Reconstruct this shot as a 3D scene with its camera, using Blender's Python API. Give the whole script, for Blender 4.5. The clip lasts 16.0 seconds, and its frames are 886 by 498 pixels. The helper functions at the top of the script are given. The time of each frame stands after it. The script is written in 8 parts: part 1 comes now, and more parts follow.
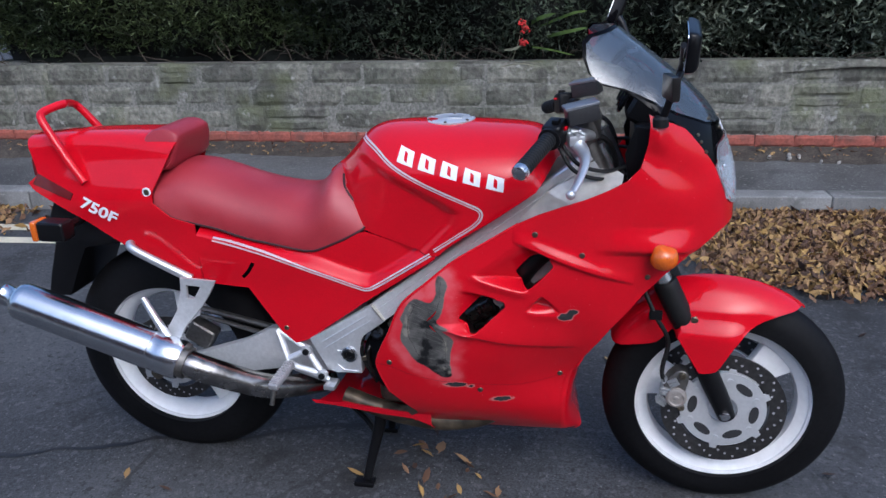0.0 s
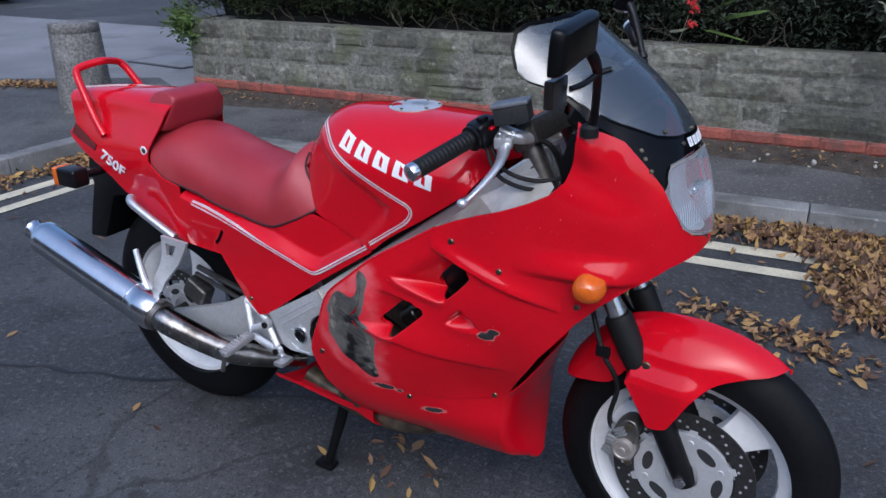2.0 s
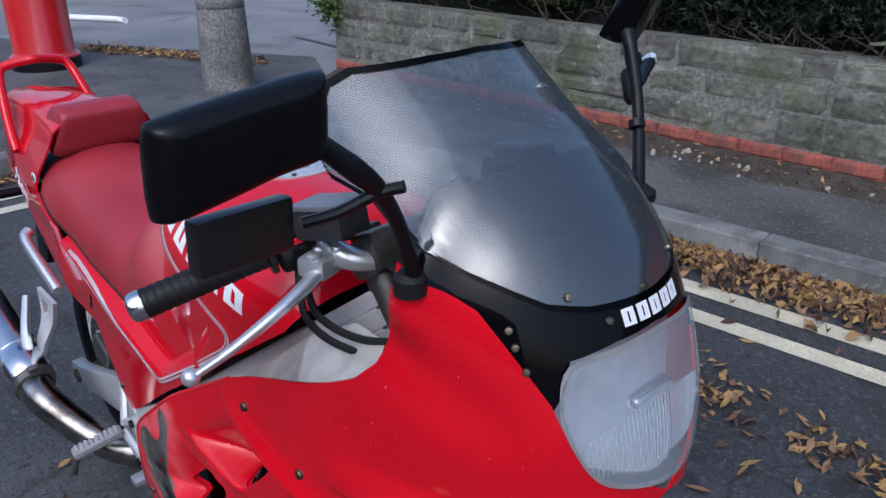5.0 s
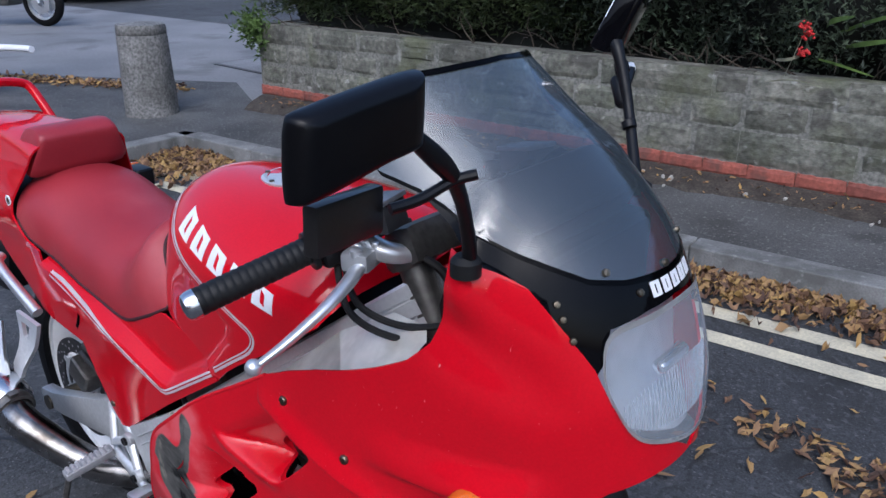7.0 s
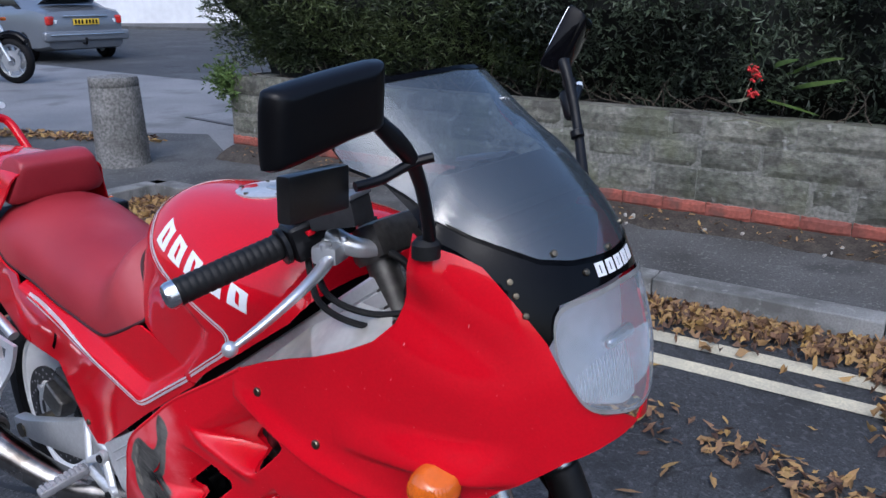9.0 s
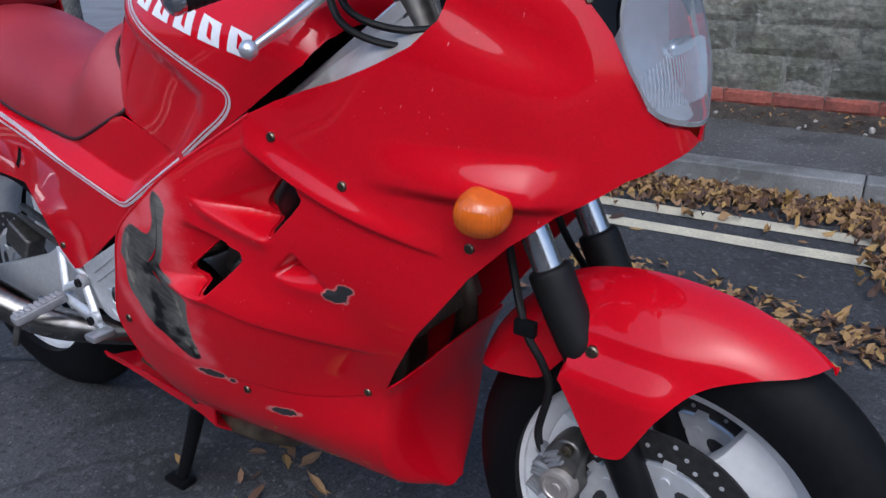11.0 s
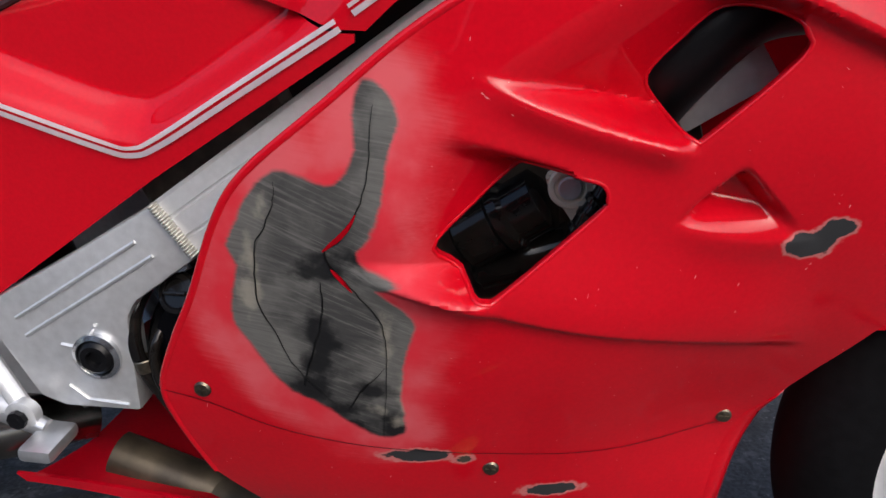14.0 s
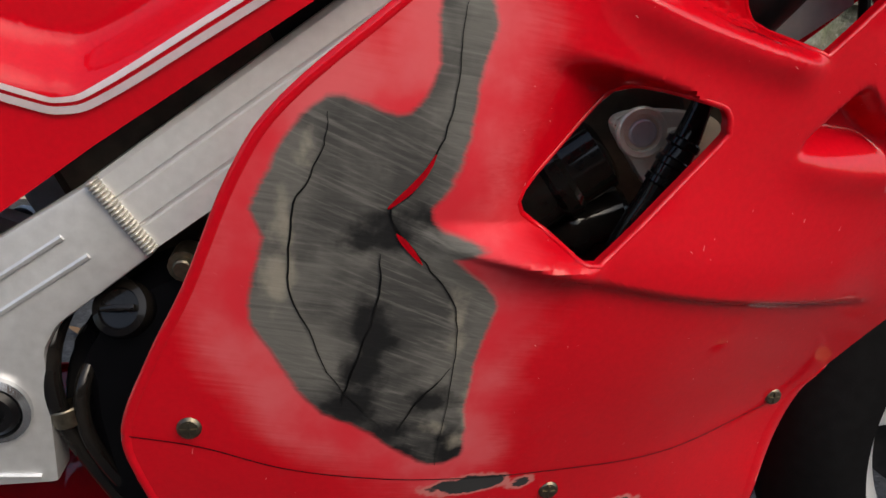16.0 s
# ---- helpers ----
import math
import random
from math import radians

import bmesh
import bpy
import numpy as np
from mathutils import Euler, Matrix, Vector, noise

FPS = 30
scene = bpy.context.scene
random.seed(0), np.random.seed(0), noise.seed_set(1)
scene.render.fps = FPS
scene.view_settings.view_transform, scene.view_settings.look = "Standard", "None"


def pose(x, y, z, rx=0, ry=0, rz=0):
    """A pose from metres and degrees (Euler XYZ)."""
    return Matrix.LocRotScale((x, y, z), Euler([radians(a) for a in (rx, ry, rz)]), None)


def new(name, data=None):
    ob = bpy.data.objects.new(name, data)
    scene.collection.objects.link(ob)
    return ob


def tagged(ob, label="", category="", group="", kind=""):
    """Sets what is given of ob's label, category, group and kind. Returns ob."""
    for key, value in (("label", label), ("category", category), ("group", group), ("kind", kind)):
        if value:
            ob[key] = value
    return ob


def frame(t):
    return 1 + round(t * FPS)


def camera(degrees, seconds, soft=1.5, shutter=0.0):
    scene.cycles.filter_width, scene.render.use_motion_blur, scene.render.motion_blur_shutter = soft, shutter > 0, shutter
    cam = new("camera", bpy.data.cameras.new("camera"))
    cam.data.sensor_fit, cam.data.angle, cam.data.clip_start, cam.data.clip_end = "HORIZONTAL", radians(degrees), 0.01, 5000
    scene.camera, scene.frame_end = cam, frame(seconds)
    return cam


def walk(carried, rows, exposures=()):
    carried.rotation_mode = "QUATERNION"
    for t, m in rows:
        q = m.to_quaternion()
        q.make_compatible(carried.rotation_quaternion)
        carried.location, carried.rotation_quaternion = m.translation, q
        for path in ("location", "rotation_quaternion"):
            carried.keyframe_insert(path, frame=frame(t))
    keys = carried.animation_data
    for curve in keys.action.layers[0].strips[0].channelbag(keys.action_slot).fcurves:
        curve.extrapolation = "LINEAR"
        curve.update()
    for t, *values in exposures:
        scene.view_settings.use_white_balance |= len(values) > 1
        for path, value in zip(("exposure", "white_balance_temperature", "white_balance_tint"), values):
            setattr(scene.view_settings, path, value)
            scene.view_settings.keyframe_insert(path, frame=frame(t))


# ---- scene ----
cam = camera(58.9, 16.0)
PATH = [  # seconds, x, y, z, turn about x, y, z
    (0.0, 1.1634, -1.8320, 1.3646, 69.139, 1.586, 11.548),
    (0.5, 1.3546, -1.7382, 1.3738, 69.050, 0.729, 20.097),
    (1.0, 1.4319, -1.5881, 1.3572, 67.829, 0.697, 23.298),
    (1.5, 1.5802, -1.5012, 1.3563, 66.897, 0.822, 26.801),
    (2.0, 1.7413, -1.4646, 1.3633, 67.383, 0.833, 30.687),
    (2.5, 1.7433, -1.3423, 1.3429, 66.726, 0.687, 32.396),
    (3.0, 1.7409, -1.2076, 1.3484, 66.366, 0.083, 33.869),
    (3.5, 1.8467, -1.0239, 1.3483, 67.279, -0.337, 38.279),
    (4.0, 1.8456, -0.8589, 1.3492, 67.602, -0.017, 42.285),
    (4.5, 1.7756, -0.7389, 1.3557, 66.979, 0.143, 43.506),
    (5.0, 1.7690, -0.6052, 1.3462, 66.115, 0.344, 46.873),
    (5.2, 1.7690, -0.5700, 1.3475, 65.500, 0.900, 48.600),
    (7.3, 1.7270, -0.7770, 1.3415, 68.191, -0.300, 39.000),
    (7.5, 1.7329, -0.7803, 1.3427, 68.415, -0.523, 38.547),
    (8.0, 1.7810, -0.7980, 1.3495, 69.891, -0.481, 38.450),
    (8.5, 1.8249, -0.8149, 1.3448, 71.186, -0.166, 38.543),
    (9.0, 1.8006, -0.8271, 1.2961, 71.840, 0.313, 38.014),
    (9.5, 1.7159, -0.8960, 1.2139, 71.388, 0.657, 35.656),
    (10.0, 1.6963, -0.8958, 1.1105, 69.877, 0.450, 34.078),
    (10.2, 1.7080, -0.8910, 1.0815, 69.051, 0.500, 33.918),
    (12.3, 1.6740, -0.8800, 0.9830, 66.332, -0.641, 33.772),
    (12.5, 1.5745, -0.8995, 0.9717, 66.039, -1.173, 31.526),
    (13.0, 1.3352, -0.9241, 0.9411, 65.742, -1.182, 24.157),
    (13.5, 1.1408, -0.8354, 0.8750, 66.103, -0.662, 17.497),
    (14.0, 0.9158, -0.7125, 0.7858, 66.049, -1.047, 7.372),
    (14.5, 0.7839, -0.6278, 0.7088, 68.326, -2.525, -4.029),
    (15.0, 0.7750, -0.5963, 0.6748, 70.161, -2.858, -7.896),
    (15.5, 0.7699, -0.6065, 0.6773, 70.691, -2.817, -8.625),
    (16.0, 0.7571, -0.6279, 0.6844, 71.108, -2.731, -7.985),
]
EXPOSURES = [(0.0, 0.02, 5300, 10), (3.0, -0.22, 5300, 10), (9.0, -0.05, 5300, 10), (10.0, -0.2, 5300, 10), (12.5, -0.25, 5400, 8), (13.5, -0.1, 5700, 10), (14.0, 0.03, 6100, 9), (14.5, -0.01, 6500, 8), (16.0, -0.02, 6700, 6)]  # seconds, stops, kelvin, tint
walk(cam, [(t, pose(*row)) for t, *row in PATH], EXPOSURES)


# world: even, cool light from a clouded sky at dusk
world = bpy.data.worlds.new("sky")
scene.world = world
world.use_nodes = True
wn, wl = world.node_tree.nodes, world.node_tree.links
sky = wn.new("ShaderNodeTexSky")
sky.sky_type = "NISHITA"
sky.sun_disc = False
sky.sun_elevation, sky.sun_rotation = radians(47), radians(150)
sky.air_density, sky.dust_density, sky.ozone_density = 1.0, 5.0, 1.5
wl.new(sky.outputs[0], wn["Background"].inputs[0])
wn["Background"].inputs[1].default_value = 0.235

sun_data = bpy.data.lights.new("sun", "SUN")
sun_data.energy, sun_data.angle, sun_data.color = 0.36, radians(50), (1.0, 0.97, 0.95)
sun = new("sun", sun_data)
sun.rotation_euler = Vector((0.22, -0.52, 0.82)).to_track_quat("Z", "Y").to_euler()


# ---- materials ----
def material(name, color, rough=0.5, metal=0.0, coat=0.0, vary=0.12, scale=40.0, bump=0.0, bump_scale=200.0, second=None, second_scale=6.0, spec=0.5, relief_depth=0.0015):
    """A principled material whose colour wanders at two scales, with fine relief."""
    m = bpy.data.materials.new(name)
    m.use_nodes = True
    n, l = m.node_tree.nodes, m.node_tree.links
    b = n["Principled BSDF"]
    b.inputs["Roughness"].default_value = rough
    b.inputs["Metallic"].default_value = metal
    b.inputs["Coat Weight"].default_value = coat
    b.inputs["Coat Roughness"].default_value = 0.035
    b.inputs["Specular IOR Level"].default_value = spec
    co = n.new("ShaderNodeTexCoord")
    fine = n.new("ShaderNodeTexNoise")
    fine.inputs["Scale"].default_value, fine.inputs["Detail"].default_value = scale, 6
    l.new(co.outputs["Object"], fine.inputs["Vector"])
    big = n.new("ShaderNodeTexNoise")
    big.inputs["Scale"].default_value, big.inputs["Detail"].default_value = second_scale, 4
    l.new(co.outputs["Object"], big.inputs["Vector"])
    second = second or tuple(c * (1 - vary * 1.5) for c in color)
    ramp = n.new("ShaderNodeValToRGB")
    ramp.color_ramp.elements[0].position, ramp.color_ramp.elements[1].position = 0.35, 0.68
    ramp.color_ramp.elements[0].color = (*second, 1)
    ramp.color_ramp.elements[1].color = (*color, 1)
    l.new(big.outputs["Fac"], ramp.inputs["Fac"])
    mix = n.new("ShaderNodeMix")
    mix.data_type, mix.blend_type = "RGBA", "MULTIPLY"
    mix.inputs["Factor"].default_value = 1.0
    grain = n.new("ShaderNodeMapRange")
    grain.inputs["From Min"].default_value, grain.inputs["From Max"].default_value = 0.3, 0.7
    grain.inputs["To Min"].default_value, grain.inputs["To Max"].default_value = 1 - vary, 1 + vary
    l.new(fine.outputs["Fac"], grain.inputs["Value"])
    l.new(ramp.outputs["Color"], mix.inputs["A"])
    l.new(grain.outputs["Result"], mix.inputs["B"])
    l.new(mix.outputs["Result"], b.inputs["Base Color"])
    rr = n.new("ShaderNodeMapRange")
    rr.inputs["To Min"].default_value, rr.inputs["To Max"].default_value = max(0.02, rough * 0.75), min(1, rough * 1.25)
    l.new(big.outputs["Fac"], rr.inputs["Value"])
    l.new(rr.outputs["Result"], b.inputs["Roughness"])
    if bump:
        relief = n.new("ShaderNodeTexNoise")
        relief.inputs["Scale"].default_value, relief.inputs["Detail"].default_value = bump_scale, 5
        l.new(co.outputs["Object"], relief.inputs["Vector"])
        bn = n.new("ShaderNodeBump")
        bn.inputs["Strength"].default_value, bn.inputs["Distance"].default_value = bump, relief_depth
        l.new(relief.outputs["Fac"], bn.inputs["Height"])
        l.new(bn.outputs["Normal"], b.inputs["Normal"])
    return m


RED = material("red_paint", (0.57, 0.0008, 0.010), 0.45, 0, 1.0, 0.05, 300, spec=0.05)
# RED darkened for the belly pan, with underside shade put into the colour
RED_SHADED = material("red_shaded_paint", (0.45, 0.0008, 0.010), 0.45, 0, 0.9, 0.06, 300, spec=0.05)
VINYL = material("red_vinyl", (0.33, 0.026, 0.036), 0.45, 0, 0, 0.10, 400, 0.2, 700, second=(0.27, 0.018, 0.027), second_scale=7)
BLACK = material("black_plastic", (0.006, 0.006, 0.007), 0.36, 0, 0, 0.2, 200, 0.08, 700, spec=0.25)
GLOSSBLACK = material("gloss_black", (0.003, 0.003, 0.004), 0.06, 0, 0.0, 0.2, 100, spec=0.13)
RUBBER = material("tyre_rubber", (0.006, 0.006, 0.007), 0.62, 0, 0, 0.3, 90, 0.1, 400, spec=0.15)
GRIPRUBBER = material("grip_rubber", (0.008, 0.008, 0.008), 0.55, 0, 0, 0.2, 90, 0.2, 1200, spec=0.3)
WHITE = material("white_wheel_paint", (0.90, 0.91, 0.92), 0.35, 0, 0.2, 0.04, 60, second=(0.84, 0.84, 0.84), second_scale=12)
LEVER = material("polished_lever", (0.70, 0.71, 0.72), 0.34, 0.75, 0, 0.05, 80, 0.05, 200)
SPAR = material("anodised_spar", (0.78, 0.79, 0.80), 0.33, 0.55, 0, 0.05, 150, 0.03, 300)
CHROME = material("chrome", (0.70, 0.71, 0.73), 0.20, 1.0, 0, 0.04, 30, 0.03, 40)
BRUSHED = material("brushed_alloy", (0.66, 0.67, 0.68), 0.34, 0.85, 0, 0.06, 150, 0.04, 300)
SILVER = material("silver_casting", (0.66, 0.67, 0.68), 0.40, 0.55, 0, 0.08, 120, 0.1, 250)
DULLSTEEL = material("dull_steel", (0.20, 0.19, 0.175), 0.45, 0.9, 0, 0.2, 90, 0.1, 200)
BRONZE = material("caliper_bronze", (0.44, 0.40, 0.36), 0.42, 0.6, 0, 0.15, 80, 0.1, 200)
ENGINE = material("engine_black", (0.035, 0.030, 0.024), 0.32, 0.2, 0, 0.4, 60, 0.25, 150, second=(0.09, 0.072, 0.052), second_scale=25)
DECAL = material("white_decal", (0.80, 0.80, 0.82), 0.4, 0, 0, 0.04, 200)
AMBER = material("amber_lens", (0.64, 0.13, 0.006), 0.12, 0, 0.6, 0.08, 80)
DARKRED = material("dark_red_lens", (0.13, 0.01, 0.012), 0.2, 0, 0.4, 0.1, 80)
STEEL = material("screw_steel", (0.22, 0.19, 0.14), 0.4, 1.0, 0, 0.2, 300)


def glass(name, tint, rough=0.03, ior=1.45):
    """Thin clear sheet: it lets tinted light straight through and mirrors at its surface."""
    m = bpy.data.materials.new(name)
    m.use_nodes = True
    n, l = m.node_tree.nodes, m.node_tree.links
    n.remove(n["Principled BSDF"])
    tr, gl, fr, mx = n.new("ShaderNodeBsdfTransparent"), n.new("ShaderNodeBsdfGlossy"), n.new("ShaderNodeFresnel"), n.new("ShaderNodeMixShader")
    tr.inputs["Color"].default_value = (*tint, 1)
    gl.inputs["Roughness"].default_value = rough
    fr.inputs["IOR"].default_value = ior
    l.new(fr.outputs[0], mx.inputs[0])
    l.new(tr.outputs[0], mx.inputs[1])
    l.new(gl.outputs[0], mx.inputs[2])
    l.new(mx.outputs[0], n["Material Output"].inputs["Surface"])
    return m


TINTED = glass("smoked_screen", (0.27, 0.31, 0.35), 0.10, 2.1)
CLEAR = glass("lamp_glass", (0.90, 0.92, 0.95), 0.10, 1.5)


def sky_hazed(m, amount, color):
    """Mixes in pale diffuse scatter: milky glass, and the sky's reflection put into colour."""
    n, l = m.node_tree.nodes, m.node_tree.links
    out = n["Material Output"]
    src = out.inputs["Surface"].links[0].from_socket
    df, mx = n.new("ShaderNodeBsdfDiffuse"), n.new("ShaderNodeMixShader")
    df.inputs["Color"].default_value = (*color, 1)
    mx.inputs[0].default_value = amount
    l.new(src, mx.inputs[1])
    l.new(df.outputs[0], mx.inputs[2])
    l.new(mx.outputs[0], out.inputs["Surface"])
    return m


sky_hazed(CLEAR, 0.25, (0.58, 0.64, 0.70))
# the screen's bluish layer stands in for the sky mirrored in it
sky_hazed(TINTED, 0.07, (0.40, 0.49, 0.57))


for m_ in (RED, RED_SHADED):
    m_.node_tree.nodes["Principled BSDF"].inputs["Coat IOR"].default_value = 1.42
    m_.node_tree.nodes["Principled BSDF"].inputs["Coat Roughness"].default_value = 0.02


def stains(m, color, scale, lo, hi, amount, detail=5.0, stretch=None):
    """Lays patches of another colour over a material, where a noise passes lo to hi."""
    n, l = m.node_tree.nodes, m.node_tree.links
    b = n["Principled BSDF"]
    src = b.inputs["Base Color"].links[0].from_socket
    geo, t, r, k = n.new("ShaderNodeNewGeometry"), n.new("ShaderNodeTexNoise"), n.new("ShaderNodeMapRange"), n.new("ShaderNodeMix")
    t.inputs["Scale"].default_value, t.inputs["Detail"].default_value = scale, detail
    if stretch:
        mp = n.new("ShaderNodeMapping")
        mp.inputs["Scale"].default_value = stretch
        l.new(geo.outputs["Position"], mp.inputs["Vector"])
        l.new(mp.outputs[0], t.inputs["Vector"])
    else:
        l.new(geo.outputs["Position"], t.inputs["Vector"])
    r.inputs["From Min"].default_value, r.inputs["From Max"].default_value = lo, hi
    r.inputs["To Max"].default_value = amount
    l.new(t.outputs["Fac"], r.inputs["Value"])
    k.data_type = "RGBA"
    l.new(r.outputs["Result"], k.inputs["Factor"])
    l.new(src, k.inputs["A"])
    k.inputs["B"].default_value = (*color, 1)
    l.new(k.outputs["Result"], b.inputs["Base Color"])
    return m


def fissures(m, color, scale, width, amount):
    """Thin winding cracks between the cells of a warped Voronoi net, broken up by a noise."""
    n, l = m.node_tree.nodes, m.node_tree.links
    b = n["Principled BSDF"]
    src = b.inputs["Base Color"].links[0].from_socket
    geo, t, add, v, r, k, mask, mul = (n.new("ShaderNode" + q) for q in ("NewGeometry", "TexNoise", "VectorMath", "TexVoronoi", "MapRange", "Mix", "MapRange", "Math"))
    t.inputs["Scale"].default_value, t.inputs["Detail"].default_value = scale * 2.2, 6
    l.new(geo.outputs["Position"], t.inputs["Vector"])
    add.operation = "MULTIPLY_ADD"
    add.inputs[1].default_value = (0.5 / scale,) * 3
    l.new(t.outputs["Color"], add.inputs[0])
    l.new(geo.outputs["Position"], add.inputs[2])
    v.feature = "DISTANCE_TO_EDGE"
    v.inputs["Scale"].default_value = scale
    l.new(add.outputs[0], v.inputs["Vector"])
    r.inputs["From Min"].default_value, r.inputs["From Max"].default_value = width * 0.4, width
    r.inputs["To Min"].default_value, r.inputs["To Max"].default_value = amount, 0.0
    l.new(v.outputs["Distance"], r.inputs["Value"])
    mask.inputs["From Min"].default_value, mask.inputs["From Max"].default_value = 0.47, 0.55
    l.new(t.outputs["Fac"], mask.inputs["Value"])
    mul.operation = "MULTIPLY"
    l.new(r.outputs["Result"], mul.inputs[0])
    l.new(mask.outputs["Result"], mul.inputs[1])
    k.data_type = "RGBA"
    l.new(mul.outputs[0], k.inputs["Factor"])
    l.new(src, k.inputs["A"])
    k.inputs["B"].default_value = (*color, 1)
    l.new(k.outputs["Result"], b.inputs["Base Color"])
    return m


stains(VINYL, (0.42, 0.085, 0.095), 4.5, 0.50, 0.68, 0.55, 6)


def in_place(m):
    """Takes the grain from the place in the world, so that pieces of one shape differ."""
    n, l = m.node_tree.nodes, m.node_tree.links
    geo = n.new("ShaderNodeNewGeometry")
    for t in [q for q in n if q.type == "TEX_NOISE"]:
        l.new(geo.outputs["Position"], t.inputs["Vector"])
    return m


# ---- mesh helpers ----
def part(name, bm, mat, parent=None, label="", smooth=35, kind=""):
    """Links a bmesh as one mesh object under a thing."""
    me = bpy.data.meshes.new(name)
    bm.to_mesh(me)
    bm.free()
    return finish(name, me, mat, parent, label, smooth, kind)


def finish(name, me, mat, parent=None, label="", smooth=35, kind=""):
    for m in mat if isinstance(mat, (list, tuple)) else [mat]:
        me.materials.append(m)
    if smooth:
        me.polygons.foreach_set("use_smooth", [True] * len(me.polygons))
        me.set_sharp_from_angle(angle=radians(smooth))
    ob = new(name, me)
    if parent is not None:
        ob.parent = parent
    return tagged(ob, label, kind=kind)


def thing(name, label, category, at=(0, 0, 0), group="", kind=""):
    ob = new(name)
    ob.location = at
    return tagged(ob, label, category, group, kind)


def spline(points, steps=6, closed=False):
    """Catmull-Rom through the points, of any dimension."""
    p = np.array(points, float)
    k = len(p)
    out = []
    for i in range(k if closed else k - 1):
        a, b, c, d = (p[(i + j) % k] if closed else p[min(max(i + j, 0), k - 1)] for j in (-1, 0, 1, 2))
        for s in range(steps):
            t = s / steps
            out.append(0.5 * (2 * b + (c - a) * t + (2 * a - 5 * b + 4 * c - d) * t * t + (3 * b - a - 3 * c + d) * t ** 3))
    if not closed:
        out.append(p[-1])
    return np.array(out)


def lathe(bm, profile, m=Matrix(), seg=48, cap=True, arc=(0, 2 * math.pi)):
    """Turns (radius, height) pairs round the z axis of m."""
    full = arc[1] - arc[0] > 6.28
    rings = []
    for r, h in profile:
        rings.append([bm.verts.new(m @ Vector((r * math.cos(arc[0] + (arc[1] - arc[0]) * i / seg), r * math.sin(arc[0] + (arc[1] - arc[0]) * i / seg), h))) for i in range(seg + (0 if full else 1))])
    for a, b in zip(rings, rings[1:]):
        for i in range(seg):
            j = (i + 1) % seg if full else i + 1
            bm.faces.new((a[i], a[j], b[j], b[i]))
    if cap and full:
        bm.faces.new(rings[0][::-1])
        bm.faces.new(rings[-1])
    bmesh.ops.recalc_face_normals(bm, faces=bm.faces[:])
    return bm


def tube(bm, points, radius, seg=12, steps=6, flat=1.0):
    """A round bar along a smooth line; radius may be a list, one for each point."""
    r = radius if isinstance(radius, (list, tuple)) else [radius] * len(points)
    line = spline([(*p, q) for p, q in zip(points, r)], steps) if len(points) > 2 else np.array([(*p, q) for p, q in zip(points, r)])
    rings, up = [], None
    for i, q in enumerate(line):
        d = Vector(line[min(i + 1, len(line) - 1)][:3]) - Vector(line[max(i - 1, 0)][:3])
        d.normalize()
        if up is None:
            up = d.orthogonal().normalized()
        up = (up - d * up.dot(d)).normalized()
        side = d.cross(up)
        rings.append([bm.verts.new(Vector(q[:3]) + (up * math.cos(6.2832 * k / seg) + side * math.sin(6.2832 * k / seg) * flat) * q[3]) for k in range(seg)])
    for a, b in zip(rings, rings[1:]):
        for i in range(seg):
            bm.faces.new((a[i], a[(i + 1) % seg], b[(i + 1) % seg], b[i]))
    bm.faces.new(rings[0][::-1])
    bm.faces.new(rings[-1])
    bmesh.ops.recalc_face_normals(bm, faces=bm.faces[:])
    return bm


def box(bm, size, m=Matrix(), bevel=0.003, segments=2):
    made = bmesh.ops.create_cube(bm, size=1, matrix=m @ Matrix.Diagonal((*size, 1)))
    if bevel:
        edges = list({e for v in made["verts"] for e in v.link_edges})
        bmesh.ops.bevel(bm, geom=edges, offset=bevel, segments=segments, affect="EDGES", profile=0.6)
    return bm


def prism(bm, outline, depth, m=Matrix(), bevel=0.002, segments=2):
    """A flat plate with that outline (x, y of m), from z = 0 to depth."""
    low = [bm.verts.new(m @ Vector((x, y, 0))) for x, y in outline]
    f = bm.faces.new(low)
    top = bmesh.ops.extrude_face_region(bm, geom=[f])
    vs = [g for g in top["geom"] if isinstance(g, bmesh.types.BMVert)]
    shift = m.to_3x3() @ Vector((0, 0, depth))
    for v in vs:
        v.co += shift
    bmesh.ops.recalc_face_normals(bm, faces=bm.faces[:])
    if bevel:
        edges = list({e for v in vs + low for e in v.link_edges})
        bmesh.ops.bevel(bm, geom=edges, offset=bevel, segments=segments, affect="EDGES", profile=0.6)
    return bm


SIDE = Matrix(((1, 0, 0, 0), (0, 0, 1, 0), (0, 1, 0, 0), (0, 0, 0, 1)))  # plate plane x, z; depth along y


def at_y(y):
    return Matrix.Translation((0, y, 0)) @ SIDE


def lerp_table(pairs):
    xs, ys = zip(*pairs)
    return lambda v: float(np.interp(v, xs, ys))


def smooth_table(pairs):
    """A smooth curve through (position, value) pairs."""
    p = spline(pairs, 30)
    return lambda v: float(np.interp(v, p[:, 0], p[:, 1]))


